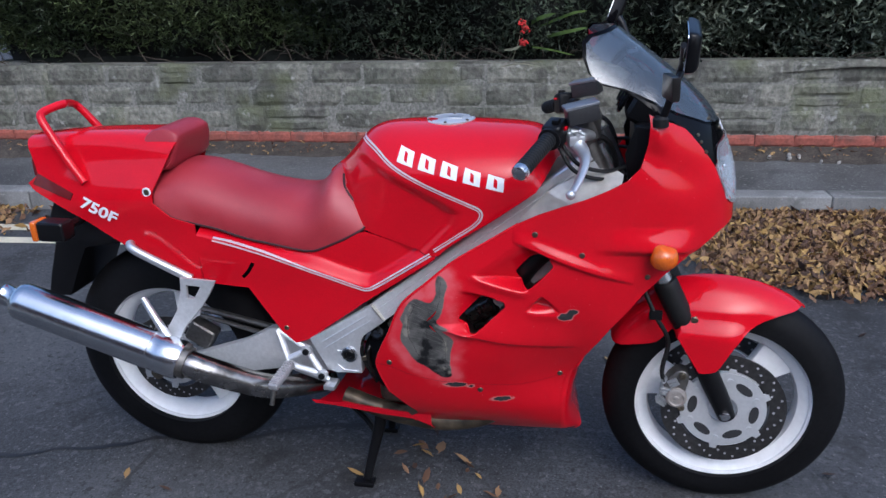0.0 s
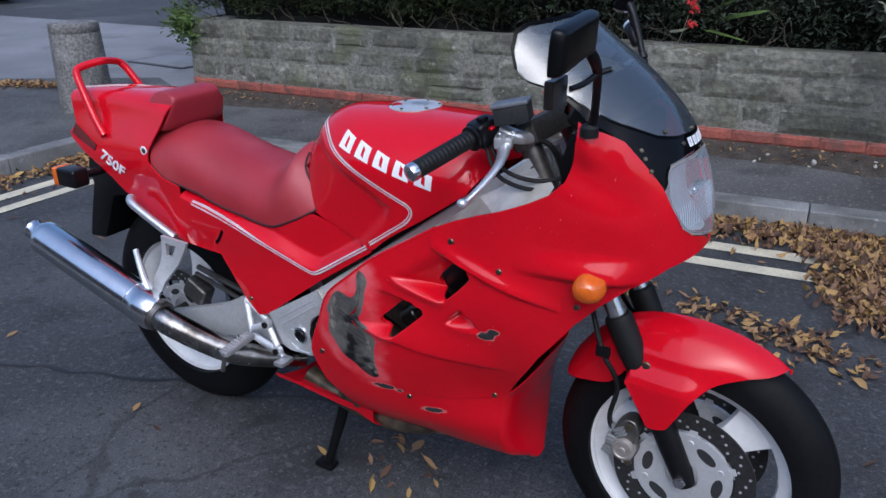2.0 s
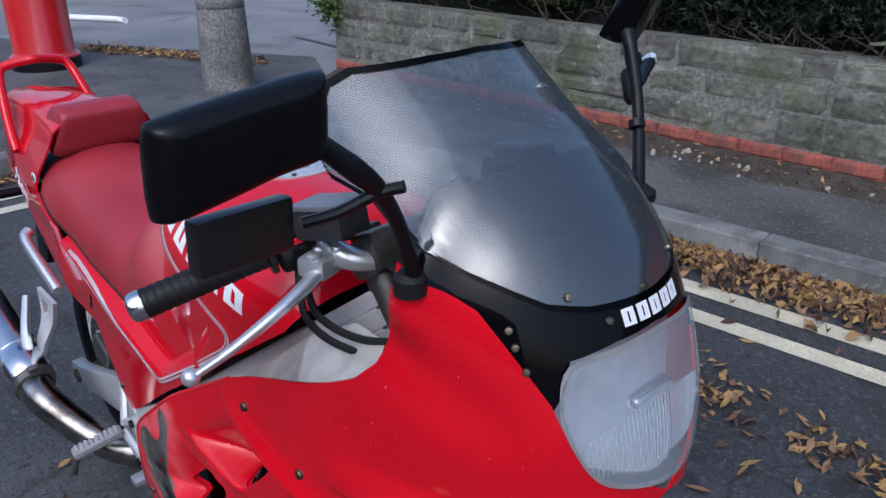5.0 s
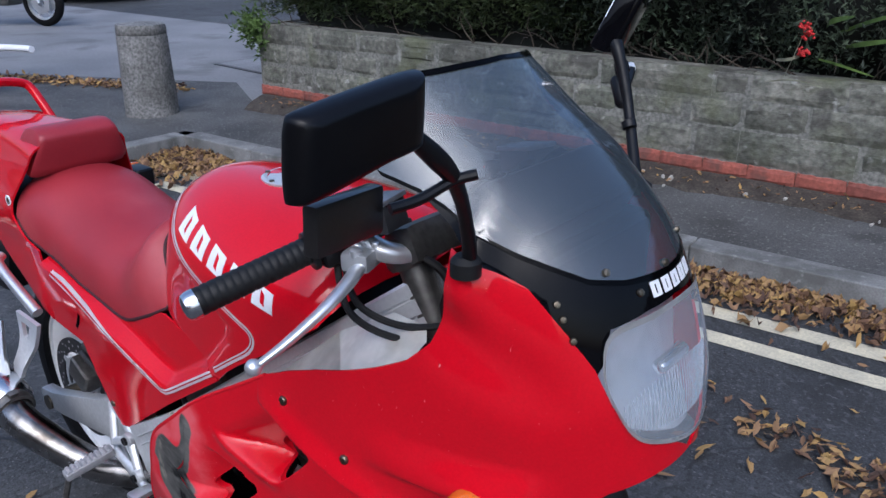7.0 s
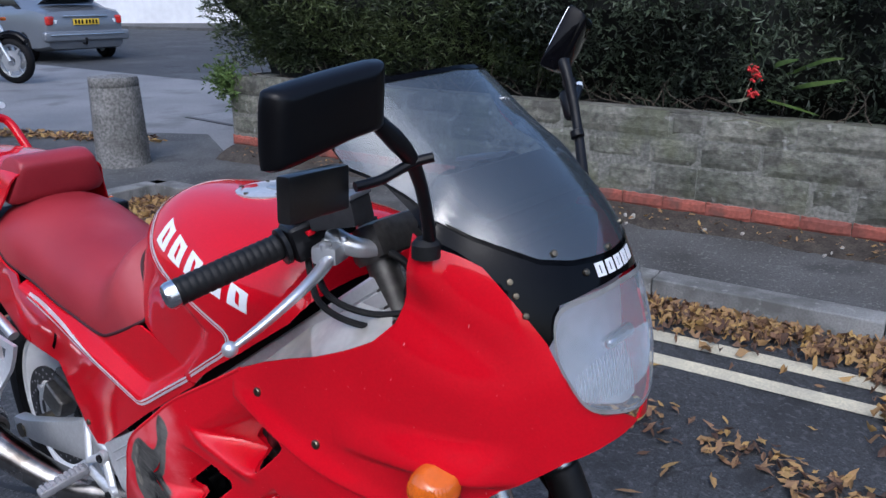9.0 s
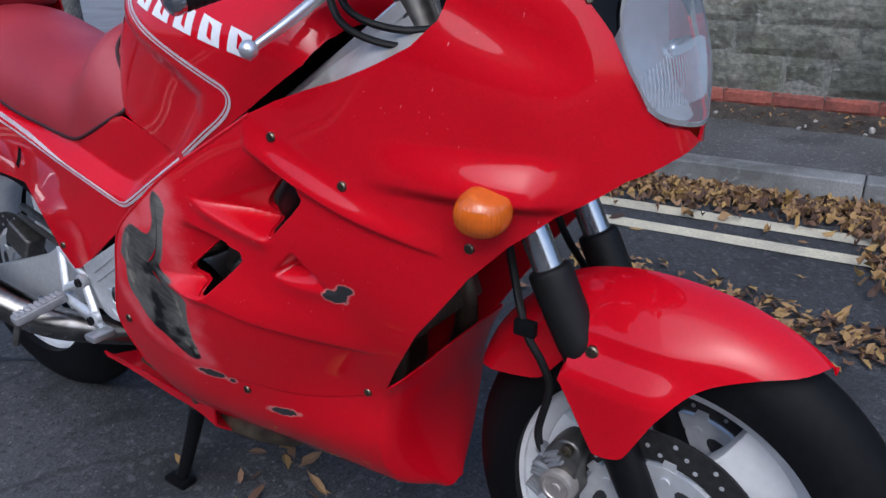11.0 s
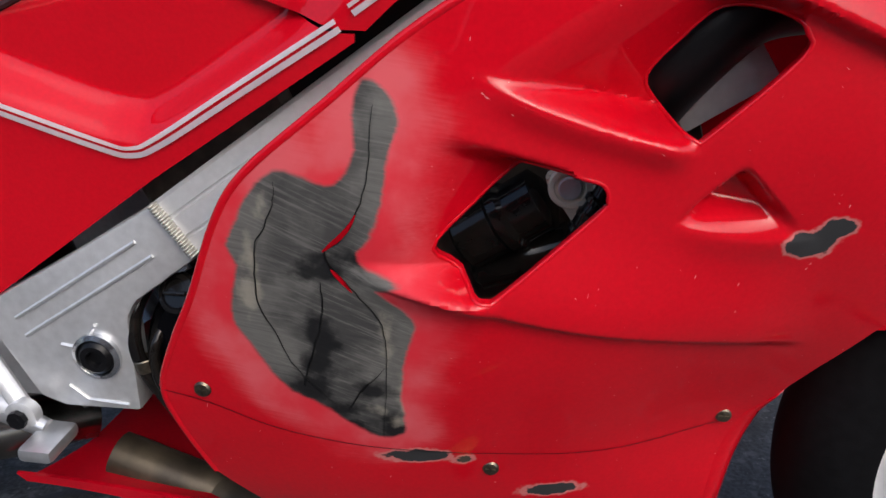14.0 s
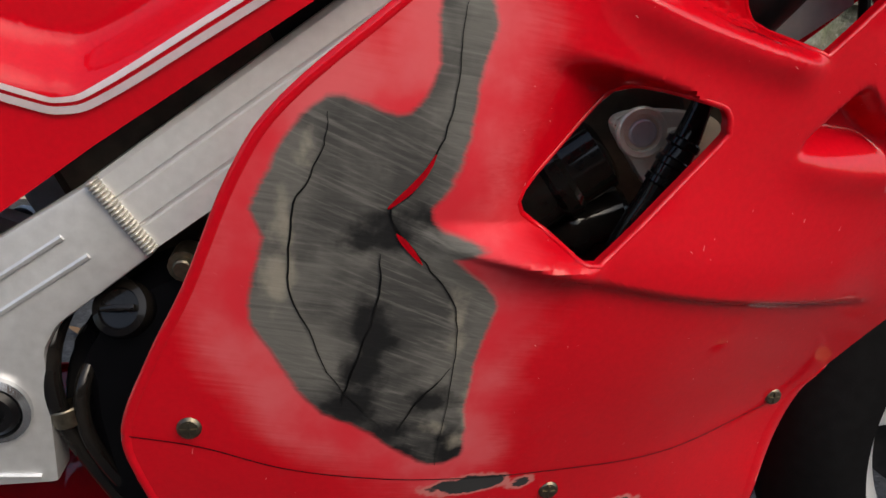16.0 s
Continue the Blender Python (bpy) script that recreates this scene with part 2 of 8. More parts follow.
def bicubic(xs, zs, table):
    """A smooth sheet of values over a coarse cage of numbers: rows run along z, columns along x."""
    t = np.array(table, float)
    fine_x = np.linspace(xs[0], xs[-1], 180)
    fine_z = np.linspace(zs[0], zs[-1], 180)

    def along(knots, values, fine):
        p = spline([(k, *v) for k, v in zip(knots, values)], 30)
        return np.array([[np.interp(f, p[:, 0], p[:, c]) for c in range(1, p.shape[1])] for f in fine])

    g = along(xs, t.T, fine_x)
    g = along(zs, g.T, fine_z)

    def value(x, z):
        u = min(max((x - xs[0]) / (xs[-1] - xs[0]), 0), 1) * 178.999
        v = min(max((z - zs[0]) / (zs[-1] - zs[0]), 0), 1) * 178.999
        i, j = int(u), int(v)
        u, v = u - i, v - j
        return (g[j, i] * (1 - u) + g[j, i + 1] * u) * (1 - v) + (g[j + 1, i] * (1 - u) + g[j + 1, i + 1] * u) * v

    return value


def dense(outline, step):
    out = []
    k = len(outline)
    for i in range(k):
        a, b = np.array(outline[i], float), np.array(outline[(i + 1) % k], float)
        c = max(1, int(np.linalg.norm(b - a) / step))
        out += [tuple(a + (b - a) * s / c) for s in range(c)]
    return out


def sliced(poly, axis, base, st):
    """Cuts a convex outline along evenly spaced lines."""
    vals = [p[axis] for p in poly]
    lo, hi = min(vals), max(vals)
    out = []
    k = math.ceil((lo - base) / st + 1e-4)
    while base + k * st < hi - st * 1e-3:
        c = base + k * st
        k += 1
        low, high = [], []
        for p, q in zip(poly, poly[1:] + poly[:1]):
            dp, dq = p[axis] - c, q[axis] - c
            if dp <= 0:
                low.append(p)
            if dp >= 0:
                high.append(p)
            if dp * dq < 0:
                t = dp / (dp - dq)
                x = (p[0] + (q[0] - p[0]) * t, p[1] + (q[1] - p[1]) * t)
                low.append(x)
                high.append(x)
        if len(low) > 2:
            out.append(low)
        poly = high
        if len(poly) < 3:
            return out
    out.append(poly)
    return out


def sheet(name, outline, place, step, thick, mat, parent, holes=(), label="", marks=None, stepv=None, smooth=35, outward=None):
    """A thin moulded panel: the flat outline is cut into a fine net, bent by place(u, v), and given a thickness towards the inside."""
    bm = bmesh.new()
    for loop in (outline, *holes):
        vs = [bm.verts.new((u, v, 0)) for u, v in dense(loop, step)]
        for a, b in zip(vs, vs[1:] + vs[:1]):
            bm.edges.new((a, b))
    bmesh.ops.triangle_fill(bm, edges=bm.edges[:], use_beauty=True, normal=(0, 0, 1))
    cells = [[(v.co.x, v.co.y) for v in f.verts] for f in bm.faces]
    bm.free()
    for axis, st in ((0, step), (1, stepv or step)):
        base = min(p[axis] for c in cells for p in c) + st * 0.5
        cells = [piece for c in cells for piece in sliced(c, axis, base, st)]
    bm = bmesh.new()
    seen = {}
    for c in cells:
        loop = []
        for p in c:
            key = (round(p[0] * 2e5), round(p[1] * 2e5))
            if key not in seen:
                seen[key] = bm.verts.new((p[0], p[1], 0))
            if seen[key] not in loop:
                loop.append(seen[key])
        if len(loop) > 2:
            try:
                bm.faces.new(loop)
            except ValueError:
                pass
    flat = [(v.co.x, v.co.y) for v in bm.verts]
    for v in bm.verts:
        v.co = Vector(place(v.co.x, v.co.y))
    bm.normal_update()
    if outward is not None:
        total = sum((f.normal * f.calc_area() for f in bm.faces), Vector())
        if total.dot(Vector(outward)) < 0:
            bmesh.ops.reverse_faces(bm, faces=bm.faces[:])
            bm.normal_update()
    bm.verts.index_update()
    co = [tuple(v.co) for v in bm.verts]
    if not thick:
        faces = [tuple(v.index for v in f.verts) for f in bm.faces]
        bm.free()
        me = bpy.data.meshes.new(name)
        me.from_pydata(co, [], faces)
        return finish(name, me, mat, parent, label, 0 if not smooth else 180)
    inner = [tuple(v.co - v.normal * thick) for v in bm.verts]
    k = len(co)
    faces = [tuple(v.index for v in f.verts) for f in bm.faces]
    rim = []
    for e in bm.edges:
        if len(e.link_loops) == 1:
            lp = e.link_loops[0]
            a, b = lp.vert.index, lp.link_loop_next.vert.index
            rim.append((b, a, a + k, b + k))
    bm.free()
    me = bpy.data.meshes.new(name)
    me.from_pydata(co + inner, [], faces + [tuple(i + k for i in f[::-1]) for f in faces] + rim)
    for key, fn in (marks or {}).items():
        layer = me.attributes.new(key, "FLOAT", "POINT")
        layer.data.foreach_set("value", [fn(u, v) for u, v in flat] * 2)
    me.validate()
    return finish(name, me, mat, parent, label, smooth)


def ribbon(name, line, width, place, lift, mat, parent, label=""):
    """A line laid on a panel, lift(u, v) gives the outward way; a pair of widths tapers it to its ends."""
    bm = bmesh.new()
    p = np.array(line, float)
    prev = None
    for i in range(len(p)):
        d = p[min(i + 1, len(p) - 1)] - p[max(i - 1, 0)]
        d = d / (np.linalg.norm(d) + 1e-9)
        w = width[0] + (width[1] - width[0]) * math.sin(math.pi * i / (len(p) - 1)) if isinstance(width, tuple) else width
        s = np.array((-d[1], d[0])) * w / 2
        pair = []
        for q in (p[i] - s, p[i] + s):
            pair.append(bm.verts.new(Vector(place(*q)) + lift(*q)))
        if prev:
            bm.faces.new((prev[0], prev[1], pair[1], pair[0]))
        prev = pair
    bmesh.ops.solidify(bm, geom=bm.faces[:], thickness=0.0004)
    return part(name, bm, mat, parent, label)


def inside(x, z, poly):
    c = False
    k = len(poly)
    for i in range(k):
        (x1, z1), (x2, z2) = poly[i], poly[i - 1]
        if (z1 > z) != (z2 > z) and x < (x2 - x1) * (z - z1) / (z2 - z1) + x1:
            c = not c
    return c


def edge_distance(x, z, poly):
    """Distance to the outline; negative inside it."""
    best = 81.0
    ax, az = poly[-1]
    for bx, bz in poly:
        dx, dz = bx - ax, bz - az
        t = ((x - ax) * dx + (z - az) * dz) / (dx * dx + dz * dz + 1e-12)
        t = 0.0 if t < 0 else 1.0 if t > 1 else t
        ex, ez = ax + dx * t - x, az + dz * t - z
        q = ex * ex + ez * ez
        if q < best:
            best = q
        ax, az = bx, bz
    best = math.sqrt(best)
    return -best if inside(x, z, poly) else best


def ramp01(v, lo, hi):
    t = min(max((v - lo) / (hi - lo), 0), 1)
    return t * t * (3 - 2 * t)


# ---- the street ----
WALL = Matrix.Translation((1.0, 3.075, 0)) @ Matrix.Rotation(math.atan(0.045), 4, "Z")  # u along the wall, v into the garden


def grid_mesh(xs, ys, height):
    bm = bmesh.new()
    vs = [[bm.verts.new((x, y, height(x, y))) for x in xs] for y in ys]
    for j in range(len(ys) - 1):
        for i in range(len(xs) - 1):
            bm.faces.new((vs[j][i], vs[j][i + 1], vs[j + 1][i + 1], vs[j + 1][i]))
    return bm


def asphalt():
    m = material("asphalt", (0.052, 0.054, 0.058), 0.78, 0, 0, 0.55, 170, 0.9, 150, second=(0.030, 0.031, 0.033), second_scale=1.3, relief_depth=0.004)
    stains(m, (0.020, 0.020, 0.021), 2.6, 0.56, 0.66, 0.75, 8)
    stains(m, (0.11, 0.112, 0.115), 0.9, 0.52, 0.68, 0.45, 8)
    stains(m, (0.016, 0.015, 0.015), 24, 0.64, 0.70, 0.85, 4)
    stains(m, (0.105, 0.107, 0.108), 42, 0.56, 0.66, 0.6, 4)
    stains(m, (0.018, 0.018, 0.019), 60, 0.58, 0.66, 0.7, 3)
    stains(m, (0.17, 0.17, 0.165), 95, 0.66, 0.72, 0.75, 2)
    fissures(m, (0.016, 0.016, 0.016), 0.7, 0.010, 0.55)
    stains(m, (0.014, 0.014, 0.014), 5.5, 0.60, 0.68, 0.7, 9)
    return m


ASPHALT = asphalt()
PAVING = material("pavement_tarmac", (0.100, 0.100, 0.099), 0.85, 0, 0, 0.45, 160, 0.7, 220, second=(0.05, 0.049, 0.047), second_scale=2.5)
DRIVE = stains(material("driveway_concrete", (0.215, 0.215, 0.22), 0.85, 0, 0, 0.15, 60, 0.2, 200, second=(0.155, 0.155, 0.16), second_scale=1.2), (0.09, 0.09, 0.09), 1.7, 0.55, 0.68, 0.7, 8)
KERBSTONE = material("kerb_stone", (0.24, 0.24, 0.232), 0.85, 0, 0, 0.2, 120, 0.4, 180, second=(0.13, 0.13, 0.125), second_scale=4)
stains(PAVING, (0.035, 0.035, 0.034), 3.5, 0.52, 0.64, 0.7, 8)
stains(PAVING, (0.17, 0.168, 0.16), 60, 0.60, 0.66, 0.8, 3)
stains(KERBSTONE, (0.085, 0.085, 0.078), 6, 0.52, 0.64, 0.8, 8)
stains(KERBSTONE, (0.30, 0.30, 0.29), 30, 0.62, 0.70, 0.6, 5)
SOIL = material("soil", (0.030, 0.024, 0.019), 0.95, 0, 0, 0.5, 90, 0.9, 120, second=(0.055, 0.045, 0.035), second_scale=14)
LINEPAINT = material("faded_yellow_line", (0.62, 0.56, 0.40), 0.7, 0, 0, 0.18, 120, 0.3, 240, second=(0.48, 0.44, 0.33), second_scale=7)

bm = bmesh.new()
for a, b, c, d in ((-400, -400, 400, 400),):
    bm.faces.new([bm.verts.new(p) for p in ((a, b, -0.002), (c, b, -0.002), (c, d, -0.002), (a, d, -0.002))])
road = part("road", bm, ASPHALT, None, "dark worn asphalt road surface", 0, "structure")
tagged(road, category="road")


def kerb_y(x):
    return 2.28 + 0.085 * (x - 1.0)


def wall_y(x):
    return 3.075 + 0.045 * (x - 1.0)


CORNER = (-2.78, kerb_y(-2.78))

# pavement: one raised sheet along the kerb, round the corner and up to the wall
bm = bmesh.new()
xs = list(np.arange(-2.78, 14.1, 0.28))
strip = []
for x in xs:
    y0, y1 = kerb_y(x) + 0.11, wall_y(x)
    rise = ramp01(x, -2.78, -1.7)
    strip.append([bm.verts.new((x, y0 + (y1 - y0) * t, 0.1055 + 0.014 * (1 - rise) * min(1, t * 4) + h * rise)) for t, h in ((0, 0), (0.3, 0.012), (0.62, 0.03), (0.8, 0.045), (1.04, 0.07))])
for a, b in zip(strip, strip[1:]):
    for i in range(4):
        bm.faces.new((a[i], b[i], b[i + 1], a[i + 1]))
pavement = part("pavement", bm, PAVING, None, "grey tarmac pavement rising gently to a garden wall", 60, "structure")
tagged(pavement, category="pavement")
bm = bmesh.new()
left = [(-2.89, -9), (-2.89, CORNER[1] + 0.11), (-2.78, CORNER[1] + 0.11), (-2.78, 2.905), (-3.3, 2.9), (-4.05, 3.30), (-5.45, 2.55), (-9, 0.8), (-9, -9)]
f = bm.faces.new([bm.verts.new((x, y, 0.105 if y < 2.2 else 0.12)) for x, y in left])
bmesh.ops.triangulate(bm, faces=[f])
tagged(part("pavement_corner", bm, PAVING, None, "grey tarmac pavement round the street corner", 60, "structure"), category="pavement")
bm = bmesh.new()
f = bm.faces.new([bm.verts.new((x, y, 0.112)) for x, y in ((-3.3, 2.9), (-3.3, 5.95), (-7.4, 6.0), (-12.2, 5.95), (-22, 5.6), (-22, -9), (-9, -9), (-9, 0.8), (-5.45, 2.55), (-4.05, 3.30))])
bmesh.ops.triangulate(bm, faces=[f])
tagged(part("driveway", bm, DRIVE, None, "pale worn concrete driveway beside the garden wall", 60, "structure"), category="driveway")

# soil along the foot of the wall
bm = bmesh.new()
rows_ = []
for x in np.arange(-3.1, 14, 0.06):
    w = 0.20 + 0.05 * noise.noise((x * 2.1, 0, 0)) + 0.03 * noise.noise((x * 9, 1, 0))
    y1 = wall_y(x) + 0.02
    rows_.append([bm.verts.new((x, y1 - w * t, h + 0.012 * noise.noise((x * 12, t * 4, 5)))) for t, h in ((0, 0.205), (0.35, 0.195), (0.7, 0.172), (0.95, 0.150), (1.15, 0.115))])
for a, b in zip(rows_, rows_[1:]):
    for i in range(4):
        bm.faces.new((a[i], b[i], b[i + 1], a[i + 1]))
tagged(part("soil_strip", bm, SOIL, None, "dark crumbly soil along the foot of the wall", 60, "structure"), category="soil")

# double yellow lines, turning with the kerb
bm = bmesh.new()
for off, wid in ((-0.285, 0.095), (-0.49, 0.085)):
    path = [(x, kerb_y(x) + off) for x in np.arange(7.0, -2.78 - off - 0.01, -0.25)] + [(-2.78 - off, kerb_y(-2.78 - off) + off), (-2.78 - off, -8)]
    prev = None
    for i, p in enumerate(path):
        if i < len(path) - 2:
            a, b = (p[0], p[1]), (p[0], p[1] - wid)
        elif i == len(path) - 2:
            a, b = p, (p[0] + wid, p[1] - wid)
        else:
            a, b = p, (p[0] + wid, p[1])
        pair = [bm.verts.new((*q, 0.003)) for q in (a, b)]
        if prev:
            bm.faces.new((prev[0], prev[1], pair[1], pair[0]))
        prev = pair
tagged(part("double_yellow_lines", bm, LINEPAINT, road, "pair of faded yellow lines painted along the kerb", 0))

# ---- kerb stones ----
kerb = thing("kerb", "row of grey concrete kerb stones", "kerb", kind="structure")


def kerb_mesh(length, name):
    bm = bmesh.new()
    box(bm, (length - 0.004, 0.125, 0.24), Matrix.Translation((0, 0.0625, -0.01)), 0.010, 3)
    for v in bm.verts:
        v.co += Vector((0, 0.002, 0.003)) * noise.noise(v.co * 9 + Vector((3, 1, 2)))
    me = bpy.data.meshes.new(name)
    bm.to_mesh(me)
    bm.free()
    me.materials.append(KERBSTONE)
    me.polygons.foreach_set("use_smooth", [True] * len(me.polygons))
    me.set_sharp_from_angle(angle=radians(40))
    return me


KERB_LONG = kerb_mesh(0.9, "kerb_stone")
for i in range(-4, 13):
    x = 0.99 + 0.8968 * i
    if x - 0.45 < -2.78:
        continue
    k = new("kerb_stone", KERB_LONG)
    k.parent = kerb
    k.matrix_basis = Matrix.Translation((x, kerb_y(x), 0.0)) @ Matrix.Rotation(math.atan(0.085), 4, "Z")
k = new("kerb_stone", kerb_mesh(0.63, "kerb_stone"))
k.parent = kerb
k.matrix_basis = Matrix.Translation((-2.465, kerb_y(-2.465), 0.0)) @ Matrix.Rotation(math.atan(0.085), 4, "Z")
for i in range(11):
    k = new("kerb_stone", KERB_LONG)
    k.parent = kerb
    k.matrix_basis = Matrix.Translation((-2.78, CORNER[1] + 0.02 - 0.45 - 0.9 * i, 0)) @ Matrix.Rotation(radians(90), 4, "Z")

# ---- garden wall: dressed stone over one course of red brick ----
STONE = in_place(material("wall_stone", (0.195, 0.190, 0.158), 0.92, 0, 0, 0.45, 30, 1.0, 38, second=(0.095, 0.098, 0.076), second_scale=4.5, relief_depth=0.010))
MORTAR = in_place(material("mortar", (0.20, 0.197, 0.172), 0.95, 0, 0, 0.4, 60, 0.8, 60, second=(0.15, 0.15, 0.13), second_scale=5, relief_depth=0.006))
for m_ in (STONE, MORTAR):
    stains(m_, (0.105, 0.115, 0.055), 3.2, 0.53, 0.66, 0.7, 6)
    stains(m_, (0.055, 0.052, 0.045), 5.5, 0.55, 0.68, 0.75, 7)
    stains(m_, (0.34, 0.34, 0.31), 17, 0.63, 0.72, 0.75, 5)
    stains(m_, (0.04, 0.042, 0.036), 2.0, 0.52, 0.70, 0.6, 6, (0.5, 0.5, 0.12))


def per_object(m, amount):
    """Lets each piece of a wall differ a little in tone."""
    n, l = m.node_tree.nodes, m.node_tree.links
    info, hsv = n.new("ShaderNodeObjectInfo"), n.new("ShaderNodeHueSaturation")
    rng = n.new("ShaderNodeMapRange")
    rng.inputs["To Min"].default_value, rng.inputs["To Max"].default_value = 1 - amount, 1 + amount
    l.new(info.outputs["Random"], rng.inputs["Value"])
    b = n["Principled BSDF"]
    src = b.inputs["Base Color"].links[0].from_socket
    l.new(src, hsv.inputs["Color"])
    l.new(rng.outputs["Result"], hsv.inputs["Value"])
    l.new(hsv.outputs["Color"], b.inputs["Base Color"])
    return m


per_object(STONE, 0.22)
BRICK = per_object(in_place(material("red_brick", (0.30, 0.085, 0.058), 0.88, 0, 0, 0.25, 60, 0.5, 90, second=(0.20, 0.062, 0.045), second_scale=9)), 0.10)
stains(BRICK, (0.10, 0.055, 0.045), 8, 0.54, 0.66, 0.7, 6)

wall_front = thing("wall_front", "low garden wall of grey stone blocks on a red brick course", "wall", kind="structure")
wall_front.matrix_basis = WALL
U0, U1 = -4.15, 12.0
bm = bmesh.new()
box(bm, (U1 - U0 - 0.02, 0.20, 0.62), Matrix.Translation(((U0 + U1) / 2, 0.106, 0.39)), 0)
part("mortar_core", bm, MORTAR, wall_front, smooth=0)
bm = bmesh.new()
box(bm, (0.20, 3.0, 0.62), Matrix.Translation((U0 + 0.125, 1.72, 0.39)), 0)
part("mortar_return", bm, MORTAR, wall_front, smooth=0)


def rough_block(l, h, d, seed, amount=0.006):
    bm = bmesh.new()
    bmesh.ops.create_grid(bm, x_segments=7, y_segments=4, size=0.5)
    for v in bm.verts:
        x, z = v.co.x * l, v.co.y * h
        edge = max(abs(v.co.x), abs(v.co.y)) > 0.49
        y = 0.009 if edge else -amount * (0.4 + 1.2 * noise.noise((x * 9 + seed, z * 9, seed * 1.7)))
        j = 0.006 * noise.noise((x * 30, z * 30, seed)) if edge else 0.008 * noise.noise((x * 20, z * 20, seed + 4))
        v.co = Vector((x + j, y, z + j))
    ext = bmesh.ops.extrude_edge_only(bm, edges=[e for e in bm.edges if e.is_boundary])
    for v in [g for g in ext["geom"] if isinstance(g, bmesh.types.BMVert)]:
        v.co.y = d
    bmesh.ops.recalc_face_normals(bm, faces=bm.faces[:])
    me = bpy.data.meshes.new("block")
    bm.to_mesh(me)
    bm.free()
    return me


rnd = random.Random(5)
brick_mesh = rough_block(0.223, 0.070, 0.06, 3, 0.002)
brick_mesh.materials.append(BRICK)
u = U0
while u < 7:
    b = new("brick", brick_mesh)
    b.parent = wall_front
    b.location = (u + 0.112, rnd.uniform(-0.004, 0.003) - 0.012, 0.232)
    u += 0.226
z = 0.272
for course, h in enumerate((0.16, 0.145, 0.135)):
    u = U0 - 0.004
    while u < 7.5:
        l = rnd.choice((0.2, 0.27, 0.34, 0.42, 0.55)) * rnd.uniform(0.9, 1.1)
        split = rnd.random() < 0.10
        for k in range(2 if split else 1):
            hh = h / 2 if split else h
            me = rough_block(l - 0.005, hh - 0.005, 0.07, rnd.uniform(0, 60), 0.005)
            me.materials.append(STONE)
            b = new("stone_block", me)
            b.parent = wall_front
            b.location = (u + l / 2, rnd.uniform(-0.006, 0.006), z + hh * (k + 0.5))
        u += l
    z += h
# end return of the wall along the driveway
for course, (z0, h) in enumerate(((0.2, 0.072), (0.272, 0.16), (0.432, 0.145), (0.577, 0.135))):
    v = 0.06
    while v < 3.0:
        l = 0.226 if course == 0 else rnd.choice((0.3, 0.36, 0.42))
        me = rough_block(l - 0.009, h - 0.008, 0.07, rnd.uniform(0, 60))
        me.materials.append(BRICK if course == 0 else STONE)
        b = new("brick" if course == 0 else "stone_block", me)
        b.parent = wall_front
        b.matrix_basis = Matrix.Translation((U0, v + l / 2, z0 + h / 2)) @ Matrix.Rotation(radians(-90), 4, "Z")
        v += l

# garden ground behind the wall
bm = grid_mesh(np.arange(-3.05, 14, 0.4), np.arange(3.12, 9.2, 0.4), lambda x, y: 0.66 + 0.05 * noise.noise((x * 2, y * 2, 0)))
tagged(part("garden_bed", bm, SOIL, None, "dark soil of the raised garden behind the wall", 60, "structure"), category="soil")

# ---- hedge ----
HEDGE = material("hedge_leaf", (0.060, 0.082, 0.046), 0.55, 0, 0, 0.4, 8, second=(0.022, 0.032, 0.020), second_scale=2.2)
HEDGE_PALE = material("pale_hedge_leaf", (0.21, 0.24, 0.17), 0.55, 0, 0, 0.3, 8, second=(0.08, 0.10, 0.07), second_scale=2.5)
YEW = material("yew_leaf", (0.055, 0.075, 0.02), 0.6, 0, 0, 0.4, 8, second=(0.025, 0.04, 0.012), second_scale=2.2)
TWIG = material("twig", (0.10, 0.08, 0.06), 0.85, 0, 0, 0.3, 60)
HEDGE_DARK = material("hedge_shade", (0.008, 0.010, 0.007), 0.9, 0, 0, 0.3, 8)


def foliage(name, count, spot, size, mat, parent, seed, droop=0.0, ratio=0.32):
    """Many small pointed leaves, two faces each, scattered in tufts by spot(random)."""
    r = random.Random(seed)
    co, fa = [], []
    for _ in range(count):
        c, out = spot(r)
        base = Vector(c)
        for _k in range(5):
            d = (Vector(out) + Vector((r.gauss(0, 0.7), r.gauss(0, 0.7), r.gauss(0, 0.7) - droop))).normalized()
            s = d.cross(Vector((r.gauss(0, 1), r.gauss(0, 1), r.gauss(0, 1)))).normalized()
            l = size * r.uniform(0.6, 1.3)
            o = base + Vector((r.gauss(0, 1), r.gauss(0, 1), r.gauss(0, 1))) * size * 0.5
            i = len(co)
            n = d.cross(s) * l * 0.12
            co += [tuple(o), tuple(o + d * l * 0.5 + s * l * ratio / 2 + n), tuple(o + d * l), tuple(o + d * l * 0.5 - s * l * ratio / 2 + n)]
            fa += [(i, i + 1, i + 2), (i, i + 2, i + 3)]
    me = bpy.data.meshes.new(name)
    me.from_pydata(co, [], fa)
    ob = finish(name, me, mat, parent, smooth=0, kind="stuff")
    return ob


def hedge_front(x, z):
    """How far the hedge's face stands behind the wall."""
    lump = 0.16 * noise.noise((x * 1.3, z * 1.7, 2)) + 0.10 * noise.noise((x * 3.7, z * 3.9, 7))
    return wall_y(x) + 0.26 - 0.34 * min(max((z - 0.75) / 0.45, 0), 1) + lump


